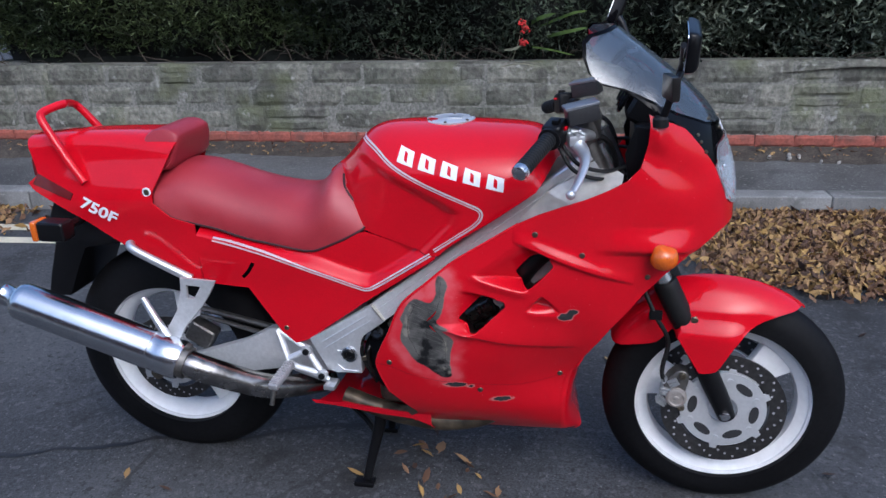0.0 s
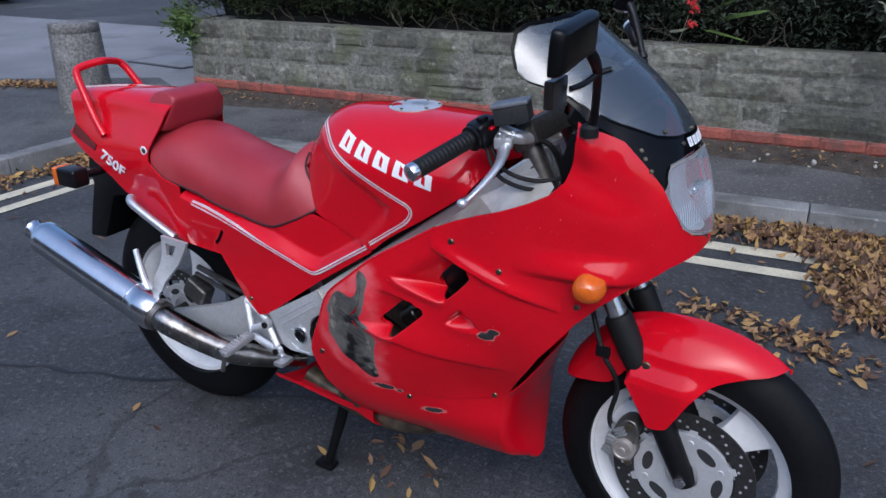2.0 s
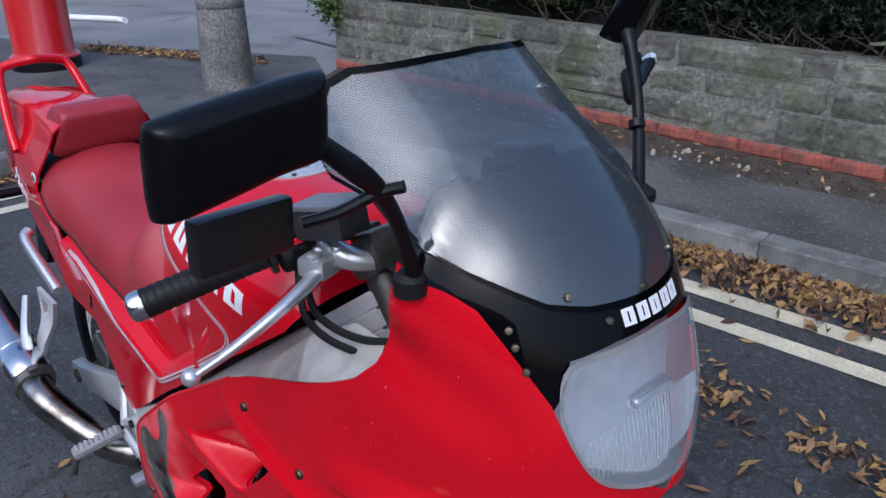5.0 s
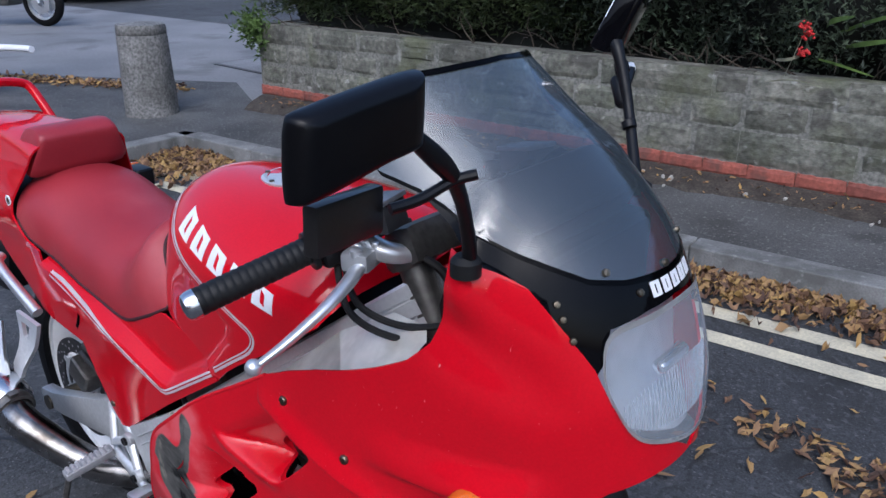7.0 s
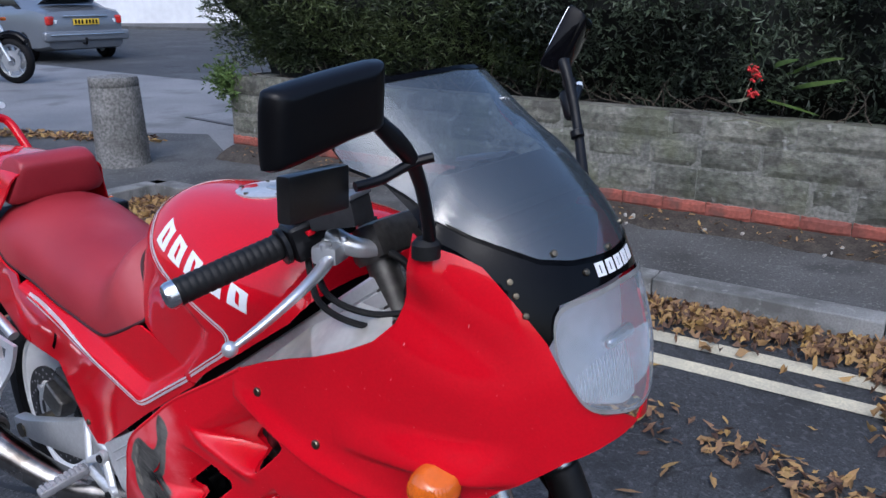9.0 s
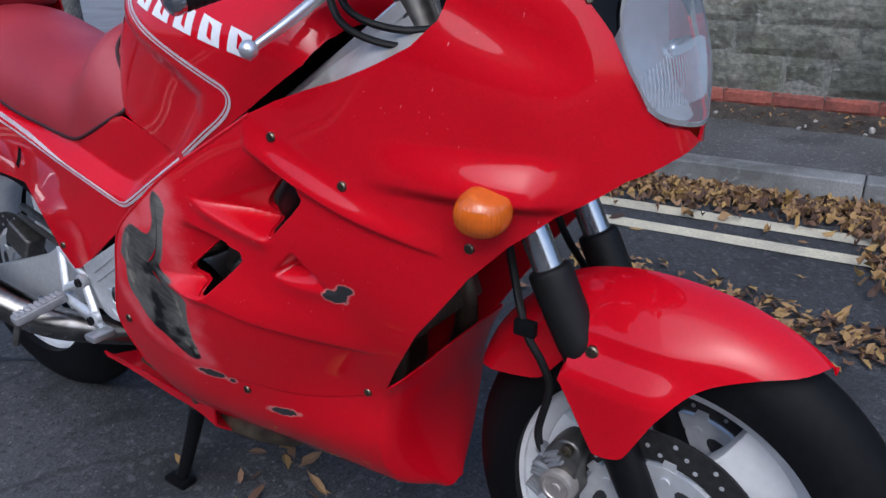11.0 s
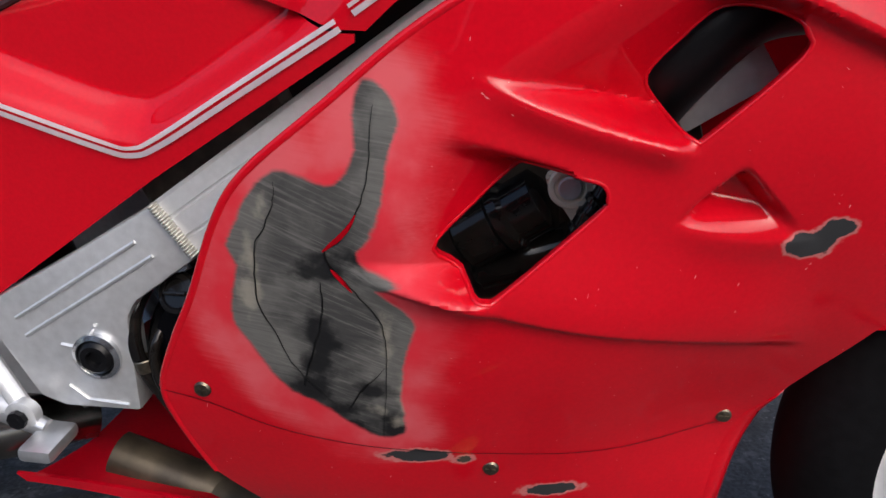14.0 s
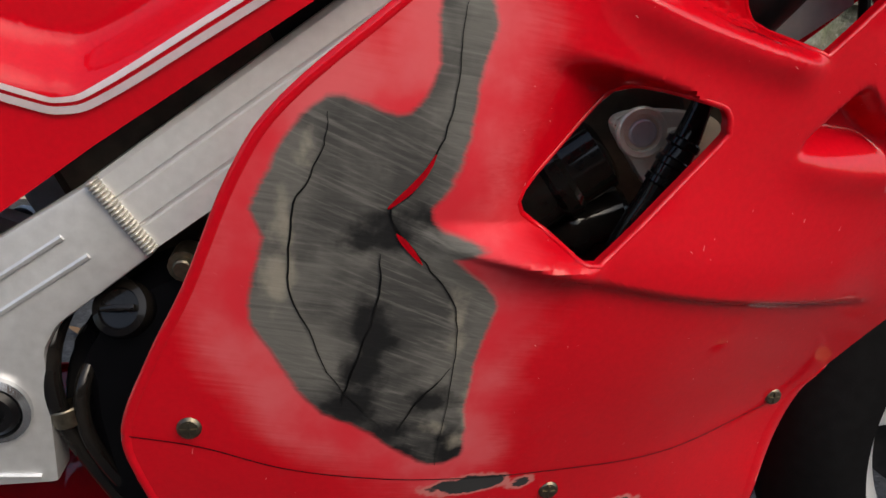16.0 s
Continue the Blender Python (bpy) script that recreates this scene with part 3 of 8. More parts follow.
def hedge_spot(x0, x1, z0, z1):
    def spot(r):
        x, z = r.uniform(x0, x1), r.uniform(z0, z1)
        return (x, hedge_front(x, z) + abs(r.gauss(0, 0.07)), z), (0, -0.8, 0.35)
    return spot


hedge = thing("hedge", "dense dark green garden hedge overhanging the wall", "hedge")
# near-black core added behind the leaves; the inner shade is put into its colour
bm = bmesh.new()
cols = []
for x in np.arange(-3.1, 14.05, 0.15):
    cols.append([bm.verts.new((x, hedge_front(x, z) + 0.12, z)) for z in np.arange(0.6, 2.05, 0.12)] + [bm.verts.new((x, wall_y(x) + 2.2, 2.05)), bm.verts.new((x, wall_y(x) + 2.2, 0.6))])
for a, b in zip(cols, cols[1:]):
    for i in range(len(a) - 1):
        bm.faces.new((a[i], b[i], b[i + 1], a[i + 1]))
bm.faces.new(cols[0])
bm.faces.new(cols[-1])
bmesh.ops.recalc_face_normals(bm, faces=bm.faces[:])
part("shade_core", bm, HEDGE_DARK, hedge, smooth=0)
foliage("leaves", 9000, hedge_spot(-0.9, 5.5, 0.7, 2.1), 0.045, HEDGE, hedge, 1, 0.1)
foliage("leaves", 5000, hedge_spot(-3.2, -0.6, 0.78, 2.1), 0.05, YEW, hedge, 2, 0.1, 0.22)
foliage("leaves", 4200, hedge_spot(1.5, 5.5, 0.72, 2.0), 0.06, HEDGE_PALE, hedge, 3, 0.2)


def top_spot(r):
    x, y = r.uniform(-3.2, 7), r.uniform(0.0, 2.2)
    return (x, wall_y(x) + y, 2.05 + 0.12 * noise.noise((x * 1.5, y * 1.5, 3)) + abs(r.gauss(0, 0.06))), (0, 0, 1)


foliage("leaves", 2500, top_spot, 0.08, HEDGE, hedge, 4)


def end_spot(r):
    y, z = r.uniform(3.1, 5.6), r.uniform(0.75, 2.6)
    x = -3.28 - 0.30 * math.sin(math.pi * min(max((z - 0.7) / 1.7, 0), 1)) + 0.2 * noise.noise((y * 2, z * 2, 9))
    return (x - abs(r.gauss(0, 0.06)), y, z), (-0.8, -0.3, 0.3)


foliage("leaves", 3500, end_spot, 0.05, YEW, hedge, 6, 0.1, 0.22)
r = random.Random(8)
bm = bmesh.new()
for i in range(90):
    x = r.uniform(-3.15, 4.5)
    p = Vector((x, hedge_front(x, 0.72) - 0.02 + r.uniform(-0.1, 0.1), 0.70))
    pts = [p]
    d = Vector((r.gauss(0, 0.6), -0.35 + r.gauss(0, 0.2), r.uniform(0.2, 0.8))).normalized()
    for k in range(4):
        d = (d + Vector((r.gauss(0, 0.4), r.gauss(0, 0.2), r.gauss(0, 0.3)))).normalized()
        pts.append(pts[-1] + d * r.uniform(0.03, 0.09))
    tube(bm, pts, [0.004, 0.0035, 0.003, 0.002, 0.0012], 4, 2)
part("twig_growth", bm, TWIG, hedge, kind="stuff", smooth=60)

# ---- concrete bollard ----
BOLLARD = material("bollard_aggregate", (0.19, 0.187, 0.18), 0.9, 0, 0, 0.5, 55, 0.9, 70, second=(0.11, 0.108, 0.10), second_scale=8)
bollard = thing("bollard", "stout grey exposed-aggregate concrete bollard on the pavement", "bollard", (-3.55, 2.20, 0.105))
bm = bmesh.new()
lathe(bm, [(0.20, -0.02), (0.195, 0.02), (0.185, 0.3), (0.177, 0.56), (0.174, 0.565)], seg=8, cap=False)
for v in bm.verts:
    v.co += v.co.normalized() * 0.006 * noise.noise(v.co * 14)
part("shaft", bm, BOLLARD, bollard, smooth=50)
bm = bmesh.new()
lathe(bm, [(0.172, 0.563), (0.176, 0.568), (0.176, 0.61), (0.168, 0.632), (0.0, 0.648)], seg=8, cap=False)
for v in bm.verts:
    v.co += v.co.normalized() * 0.006 * noise.noise(v.co * 14)
part("cap", bm, BOLLARD, bollard, smooth=50)


# ---- the motorcycle: rear axle at x = 0, front axle at x = 1.48, right side at -y ----
bike = thing("motorcycle", "red sports motorcycle with white wheels and a sanded fairing", "motorcycle")


# sanded and chipped fairing paint
def sanded_paint():
    m = RED.copy()
    m.name = "red_paint_sanded"
    n, l = m.node_tree.nodes, m.node_tree.links
    b = n["Principled BSDF"]
    src = b.inputs["Base Color"].links[0].from_socket
    rough_src = b.inputs["Roughness"].links[0].from_socket
    co = n.new("ShaderNodeTexCoord")

    def noise_of(scale, detail, stretch=None):
        t = n.new("ShaderNodeTexNoise")
        t.inputs["Scale"].default_value, t.inputs["Detail"].default_value = scale, detail
        if stretch:
            mp = n.new("ShaderNodeMapping")
            mp.inputs["Rotation"].default_value = (0, radians(stretch[3]), 0)
            mp.vector_type = "TEXTURE"
            mp.inputs["Scale"].default_value = [1 / v for v in stretch[:3]]
            l.new(co.outputs["Object"], mp.inputs["Vector"])
            l.new(mp.outputs[0], t.inputs["Vector"])
        else:
            l.new(co.outputs["Object"], t.inputs["Vector"])
        return t.outputs["Fac"]

    def rng(value, a, c, lo=0.0, hi=1.0):
        r = n.new("ShaderNodeMapRange")
        r.interpolation_type = "SMOOTHSTEP"
        r.inputs["From Min"].default_value, r.inputs["From Max"].default_value = a, c
        r.inputs["To Min"].default_value, r.inputs["To Max"].default_value = lo, hi
        l.new(value, r.inputs["Value"])
        return r.outputs["Result"]

    def math_(op, x, y):
        k = n.new("ShaderNodeMath")
        k.operation = op
        for i, v in enumerate((x, y)):
            if isinstance(v, (int, float)):
                k.inputs[i].default_value = v
            else:
                l.new(v, k.inputs[i])
        return k.outputs[0]

    def mix(fac, a, c):
        k = n.new("ShaderNodeMix")
        k.data_type = "RGBA"
        for sock, v in (("Factor", fac), ("A", a), ("B", c)):
            if isinstance(v, tuple):
                k.inputs[sock].default_value = (*v, 1)
            else:
                l.new(v, k.inputs[sock])
        return k.outputs["Result"]

    def attr(name):
        a = n.new("ShaderNodeAttribute")
        a.attribute_name = name
        return a.outputs["Fac"]

    scratch = noise_of(330, 6, (0.07, 1.0, 1.9, 9))
    cross = noise_of(300, 6, (0.07, 1.0, 1.9, 25))
    wob = noise_of(45, 4)
    bare = math_("ADD", attr("bare"), math_("MULTIPLY", math_("SUBTRACT", wob, 0.5), 0.006))
    bare = math_("ADD", bare, math_("MULTIPLY", math_("SUBTRACT", scratch, 0.5), 0.0025))
    chip = math_("ADD", attr("chip"), math_("MULTIPLY", math_("SUBTRACT", noise_of(120, 3), 0.5), 0.008))
    halo_edge = math_("ADD", bare, math_("MULTIPLY", math_("SUBTRACT", noise_of(28, 5), 0.5), 0.040))
    halo_edge = math_("ADD", halo_edge, math_("MULTIPLY", math_("SUBTRACT", scratch, 0.5), 0.014))
    halo = rng(halo_edge, 0.042, 0.010)
    grey = mix(rng(noise_of(13, 6), 0.44, 0.58), (0.055, 0.054, 0.052), (0.120, 0.117, 0.108))
    lower = rng(noise_of(7, 3), 0.40, 0.60)
    grey = mix(math_("MULTIPLY", math_("MULTIPLY", rng(scratch, 0.46, 0.78), math_("SUBTRACT", 1.0, lower)), 0.34), grey, (0.24, 0.23, 0.215))
    grey = mix(math_("MULTIPLY", rng(scratch, 0.48, 0.28), 0.25), grey, (0.026, 0.026, 0.027))
    grey = mix(math_("MULTIPLY", rng(noise_of(26, 6), 0.56, 0.70), 0.35), grey, (0.19, 0.183, 0.165))
    grey = mix(math_("MULTIPLY", math_("MULTIPLY", rng(cross, 0.46, 0.78), lower), 0.40), grey, (0.25, 0.24, 0.22))
    soot = math_("ADD", attr("soot"), math_("MULTIPLY", math_("SUBTRACT", noise_of(60, 5), 0.5), 0.030))
    grey = mix(math_("MULTIPLY", rng(soot, 0.006, -0.004), 0.94), grey, (0.012, 0.012, 0.013))
    filler = math_("ADD", attr("filler"), math_("MULTIPLY", math_("SUBTRACT", noise_of(75, 5), 0.5), 0.022))
    grey = mix(math_("MULTIPLY", rng(filler, 0.004, -0.004), 0.6), grey, (0.34, 0.31, 0.25))
    worn = mix(rng(noise_of(20, 5), 0.35, 0.7), (0.60, 0.030, 0.045), (0.62, 0.110, 0.125))
    tiny = math_("MAXIMUM", rng(noise_of(420, 2, (0.22, 1.0, 1.0, 40)), 0.765, 0.775), rng(noise_of(380, 2, (1.0, 1.0, 0.2, 12)), 0.77, 0.78))
    col = mix(math_("MULTIPLY", tiny, 0.7), src, (0.75, 0.35, 0.33))
    col = mix(math_("MULTIPLY", halo, 0.9), col, worn)
    col = mix(rng(bare, 0.002, -0.002), col, grey)
    col = mix(rng(chip, 0.003, 0.001), col, (0.55, 0.16, 0.15))
    col = mix(rng(chip, 0.0005, -0.0005), col, (0.035, 0.035, 0.036))
    l.new(col, b.inputs["Base Color"])
    dull = math_("MAXIMUM", halo, rng(bare, 0.004, 0.0))
    l.new(math_("ADD", rough_src, math_("MULTIPLY", dull, 0.30)), b.inputs["Roughness"])
    l.new(math_("SUBTRACT", 1.0, math_("MULTIPLY", dull, 1.0)), b.inputs["Coat Weight"])
    bn = n.new("ShaderNodeBump")
    bn.inputs["Strength"].default_value, bn.inputs["Distance"].default_value = 0.3, 0.0012
    l.new(math_("MULTIPLY", rng(bare, 0.001, -0.001), math_("ADD", math_("MULTIPLY", noise_of(30, 5), 0.8), math_("MULTIPLY", scratch, 0.7))), bn.inputs["Height"])
    l.new(bn.outputs["Normal"], b.inputs["Normal"])
    return m


FAIRING = sanded_paint()

# ---- nose and side fairing: one moulded surface, d = 0 on the centre line of the nose ----
XF = smooth_table([(0.1, 1.46), (0.6, 1.46), (0.75, 1.46), (0.82, 1.457), (0.88, 1.451), (0.957, 1.426), (1.02, 1.393), (1.082, 1.333), (1.146, 1.25), (1.205, 1.172)])
NOSE = 0.34
HALF = bicubic(
    [0.62, 0.78, 0.94, 1.10, 1.26, 1.44], [0.14, 0.17, 0.22, 0.30, 0.40, 0.52, 0.64, 0.76, 0.88, 1.0, 1.1, 1.22],
    [[0.005, 0.005, 0.005, 0.005, 0.005, 0.005],
     [0.055, 0.055, 0.05, 0.03, 0.02, 0.02],
     [0.125, 0.125, 0.115, 0.105, 0.09, 0.08],
     [0.200, 0.203, 0.180, 0.140, 0.125, 0.11],
     [0.240, 0.243, 0.212, 0.150, 0.140, 0.13],
     [0.262, 0.266, 0.250, 0.199, 0.180, 0.17],
     [0.272, 0.274, 0.256, 0.234, 0.20, 0.19],
     [0.265, 0.262, 0.250, 0.236, 0.215, 0.21],
     [0.25, 0.245, 0.238, 0.228, 0.226, 0.238],
     [0.23, 0.225, 0.22, 0.22, 0.228, 0.246],
     [0.20, 0.20, 0.205, 0.208, 0.22, 0.24],
     [0.19, 0.20, 0.21, 0.215, 0.22, 0.22]])


def line_side(x, z, a, b):
    """Signed distance from the line through a and b, positive on its left."""
    dx, dz = b[0] - a[0], b[1] - a[1]
    return (dx * (z - a[1]) - dz * (x - a[0])) / math.hypot(dx, dz)


SCOOPS = [  # rear edge (depth nothing), upper end, lower end at the hole, depth, reach
    ([(0.879, 0.690), (0.989, 0.772), (1.05, 0.742), (1.066, 0.715), (1.011, 0.652)], 0.044, 0.085),
    ([(0.797, 0.568), (0.853, 0.664), (0.935, 0.640), (0.956, 0.615), (0.894, 0.548)], 0.042, 0.085),
]


def relief(x, z):
    """Scoops, fins and ridges pressed into the side of the fairing."""
    out = 0.0
    for poly, depth, reach in SCOOPS:
        if inside(x, z, poly):
            a = -line_side(x, z, poly[0], poly[1])
            top = -line_side(x, z, poly[1], poly[2])
            low = -line_side(x, z, poly[4], poly[0])
            front = -line_side(x, z, poly[3], poly[4])
            out -= depth * ramp01(a, 0, reach) * ramp01(top, 0, 0.016) * ramp01(low, 0, 0.012) * ramp01(front, 0.003, 0.026)
    tri = [(0.998, 0.603), (1.042, 0.646), (1.098, 0.590)]
    if inside(x, z, tri):
        a = -line_side(x, z, tri[0], tri[1])
        out -= 0.024 * (1 - ramp01(a, 0.0, 0.085)) * ramp01(a, 0, 0.010) * ramp01(-line_side(x, z, tri[1], tri[2]), 0, 0.012) * ramp01(-line_side(x, z, tri[2], tri[0]), 0, 0.020)
    # fin above the front scoop
    t = (x - 0.976) / 0.262
    if 0 < t < 1:
        c = 0.774 - 0.112 * t + 0.006 * t * t
        out += 0.012 * math.sin(math.pi * t) ** 0.55 * math.exp(-((z - c) / (0.020 if z > c else 0.0050)) ** 2)
    # raised lips along the lower edge of each scoop and under the small pocket
    for (ax, az), (bx, bz), h in (((0.874, 0.694), (1.004, 0.652), 0.0065), ((0.800, 0.566), (0.892, 0.549), 0.006), ((1.000, 0.603), (1.094, 0.590), 0.0025)):
        t = ((x - ax) * (bx - ax) + (z - az) * (bz - az)) / ((bx - ax) ** 2 + (bz - az) ** 2)
        if -0.1 < t < 1.1:
            e = line_side(x, z, (ax, az), (bx, bz)) + 0.004 * math.sin(math.pi * min(max(t, 0), 1))
            out += h * ramp01(t, -0.05, 0.35) * (1 - ramp01(t, 0.92, 1.1)) * math.exp(-(e / (0.0045 if e > 0 else 0.012)) ** 2)
    # wedge that carries the indicator
    t = (x - 1.15) / 0.15
    if 0 < t:
        t = min(t, 1.3)
        out += 0.026 * t * ramp01(z, 0.738 - 0.012 * t, 0.757 - 0.012 * t) * (1 - ramp01(z, 0.757 - 0.012 * t, 0.812 - 0.012 * t)) * (1 - ramp01(x, 1.33, 1.39))
    # hollow between the mirror's sleeve and the lamp
    if x > 1.16:
        c = 0.925 - 0.55 * (x - 1.30)
        out -= 0.012 * math.exp(-((z - c) / 0.038) ** 2) * ramp01(x, 1.16, 1.27) * (1 - ramp01(x, 1.34, 1.405))
    # sleeve round the mirror stem
    if z > 0.93 and x > 1.2:
        out += 0.016 * math.exp(-((x - 1.272) / 0.020) ** 2) * ramp01(z, 0.945, 1.0)
    # crease low on the side
    c = 0.565 - 0.30 * (x - 0.82) + 0.25 * (x - 0.82) ** 2
    if 0.80 < x < 1.13:
        out += 0.010 * ramp01(x, 0.80, 0.86) * (1 - ramp01(x, 1.06, 1.13)) * math.exp(-(max(z - c, 0) / 0.05) ** 2) * ramp01(z, c - 0.009, c)
    return out


def nose(d, z):
    s = -1.0 if d >= 0 else 1.0
    x = XF(z) - NOSE * d * d
    t = min(d * d, 1.0)
    w = (HALF(x, z) + relief(x, z)) * math.sqrt(max(0.0, 1 - (1 - t) ** 2))
    return (x, s * w, z)


def to_d(x, z):
    return math.sqrt(max(XF(z) - x, 0) / NOSE)


def on_nose(points):
    return [(to_d(x, z), z) for x, z in points]


def lift_nose(h):
    def lift(d, z):
        p, a, b = Vector(nose(d, z)), Vector(nose(d + 0.01, z)), Vector(nose(d, z + 0.004))
        n = (a - p).cross(b - p).normalized()
        if n.x * (0.5 if abs(d) < 0.9 else 0) + n.y * (-1 if d > 0 else 1) < 0:
            n = -n
        return n * h
    return lift


SAND = [(0.758, 0.635), (0.773, 0.631), (0.789, 0.626), (0.799, 0.631), (0.808, 0.649), (0.807, 0.671), (0.813, 0.690), (0.826, 0.685), (0.834, 0.667), (0.828, 0.649), (0.824, 0.615),
        (0.815, 0.590), (0.807, 0.581), (0.813, 0.570), (0.836, 0.561), (0.819, 0.555), (0.834, 0.543), (0.844, 0.527), (0.835, 0.492), (0.833, 0.439), (0.832, 0.425), (0.814, 0.420),
        (0.788, 0.441), (0.770, 0.456), (0.755, 0.464), (0.740, 0.484), (0.727, 0.507), (0.719, 0.523), (0.721, 0.544), (0.728, 0.567), (0.722, 0.581), (0.732, 0.603), (0.740, 0.619)]
SAND = [tuple(p) for p in spline(SAND, 2, True)]
CHIPS = [(1.094, 0.588, 0.016, 0.010), (1.108, 0.600, 0.011, 0.007), (0.946, 0.346, 0.022, 0.007), (0.842, 0.398, 0.024, 0.007), (0.876, 0.392, 0.006, 0.004)]


def bare(d, z):
    x = XF(z) - NOSE * d * d
    return edge_distance(x, z, SAND) if d > 0 and 0.64 < x < 0.92 and 0.34 < z < 0.77 else 1.0


SOOT = [(0.780, 0.514, 0.010, 0.014), (0.777, 0.492, 0.009, 0.016), (0.768, 0.468, 0.011, 0.010), (0.790, 0.447, 0.016, 0.006), (0.812, 0.468, 0.010, 0.007), (0.784, 0.566, 0.012, 0.006), (0.802, 0.577, 0.012, 0.004), (0.826, 0.430, 0.007, 0.012), (0.800, 0.432, 0.012, 0.008)]
FILLER = [(0.733, 0.546, 0.006, 0.013), (0.738, 0.573, 0.003, 0.016), (0.747, 0.610, 0.005, 0.008), (0.829, 0.438, 0.005, 0.008), (0.835, 0.460, 0.004, 0.014), (0.825, 0.520, 0.003, 0.010), (0.818, 0.448, 0.006, 0.005)]


def blotch(spots):
    def value(d, z):
        if d <= 0:
            return 1.0
        x = XF(z) - NOSE * d * d
        return min((math.hypot((x - a) / ra, (z - b) / rb) - 1) * min(ra, rb) for a, b, ra, rb in spots)
    return value


def chip(d, z):
    x = XF(z) - NOSE * d * d
    return min((math.hypot((x - a) / ra, (z - b) / rb) - 1) * min(ra, rb) for a, b, ra, rb in CHIPS) if d > 0 else 1.0


EDGE = [(1.325, 1.003), (1.394, 0.918), (1.400, 0.905), (1.412, 0.878), (1.428, 0.838), (1.442, 0.818), (1.455, 0.808), (1.459, 0.790), (1.448, 0.778), (1.415, 0.762), (1.354, 0.722), (1.307, 0.683), (1.263, 0.638),
        (1.193, 0.548), (1.140, 0.466), (1.118, 0.430), (1.112, 0.4215), (1.098, 0.405), (1.084, 0.35), (1.080, 0.24), (1.080, 0.166), (1.0, 0.158), (0.85, 0.148), (0.74, 0.146), (0.735, 0.22),
        (0.733, 0.292), (0.672, 0.365), (0.655, 0.42), (0.651, 0.455), (0.670, 0.50), (0.690, 0.540), (0.714, 0.597), (0.737, 0.632), (0.788, 0.676),
        (0.844, 0.723), (0.923, 0.772), (0.986, 0.811), (1.030, 0.831), (1.077, 0.848), (1.12, 0.862), (1.169, 0.882), (1.212, 0.904), (1.238, 0.930), (1.248, 0.965), (1.251, 1.0), (1.249, 1.037)]
HOLE1 = [(0.979, 0.690), (0.998, 0.716), (1.018, 0.733), (1.052, 0.731), (1.062, 0.722), (1.062, 0.708), (1.018, 0.662), (1.008, 0.658), (0.990, 0.670)]
HOLE2 = [(0.853, 0.580), (0.877, 0.609), (0.905, 0.635), (0.918, 0.639), (0.952, 0.632), (0.9595, 0.6275), (0.9615, 0.6195), (0.956, 0.609), (0.902, 0.558), (0.890, 0.552), (0.878, 0.557)]

fairing = sheet("side_fairing", on_nose(EDGE), nose, 0.0027, 0.0035, FAIRING, bike, holes=[on_nose(spline(HOLE1, 4, True)), on_nose(spline(HOLE2, 4, True))], label="red side fairing with a black sanded crack repair", marks={"bare": bare, "chip": chip, "soot": blotch(SOOT), "filler": blotch(FILLER)}, stepv=0.0026, outward=(0, -1, 0), smooth=50)
for hole in (HOLE1, HOLE2):
    bm = bmesh.new()
    loop = [(to_d(*p), p[1]) for p in spline(hole, 4, True)]
    rings = [[bm.verts.new(Vector(nose(*q)) + Vector((0, dy, 0))) for q in loop] for dy in (0.0, 0.003, 0.011)]
    for a, b in zip(rings, rings[1:]):
        for i in range(len(loop)):
            bm.faces.new((a[i], a[(i + 1) % len(loop)], b[(i + 1) % len(loop)], b[i]))
    part("vent_lip", bm, RED, fairing, smooth=60)
    bm = bmesh.new()
    tube(bm, [tuple(Vector(nose(*q)) + Vector((0, 0.0016, 0))) for q in loop + loop[:1]], 0.0019, 8, 1)
    part("vent_roll", bm, RED, fairing, smooth=60)
bm = bmesh.new()
tube(bm, [nose(to_d(x, z), z) for x, z in [tuple(q) for q in spline([(0.676, 0.361), (0.658, 0.42), (0.654, 0.455), (0.672, 0.50), (0.692, 0.540), (0.716, 0.597), (0.739, 0.631), (0.790, 0.675), (0.846, 0.722), (0.925, 0.771), (0.988, 0.810)], 5)]], 0.0034, 10, 1)
for v in bm.verts:
    v.co.y += 0.0022
part("edge_roll", bm, RED, fairing, "rounded red edge of the fairing", smooth=60)
sheet("side_fairing", [(-d, z) for d, z in on_nose(EDGE)], nose, 0.02, 0.0035, RED, bike, stepv=0.015, outward=(0, 1, 0))

# prow of the belly pan: closes the two sides ahead of the engine
PROW = smooth_table([(0.14, 1.125), (0.165, 1.120), (0.22, 1.106), (0.28, 1.098), (0.34, 1.102), (0.40, 1.118), (0.48, 1.138)])


PROW_SIDE = smooth_table([(0.14, 1.079), (0.166, 1.079), (0.24, 1.079), (0.35, 1.083), (0.405, 1.097), (0.4215, 1.111), (0.46, 1.13)])


def prow(s, v):
    z = 0.166 + (0.452 - 0.0305 * abs(s) ** 1.4 - 0.166) * v + 0.010 * (1 - v) * (1 - abs(s)) ** 2
    a = s * math.pi / 2
    x = PROW_SIDE(z)
    return (x + (PROW(z) + 0.016 - x) * math.cos(a) ** 0.85, -HALF(x, z) * math.copysign(abs(math.sin(a)) ** 0.8, s), z)


sheet("belly_prow", [(-1, 0), (1, 0), (1, 1), (-1, 1)], prow, 0.03, 0.003, RED, bike, stepv=0.03, outward=(1, 0, 0), label="red prow of the belly fairing", smooth=60)

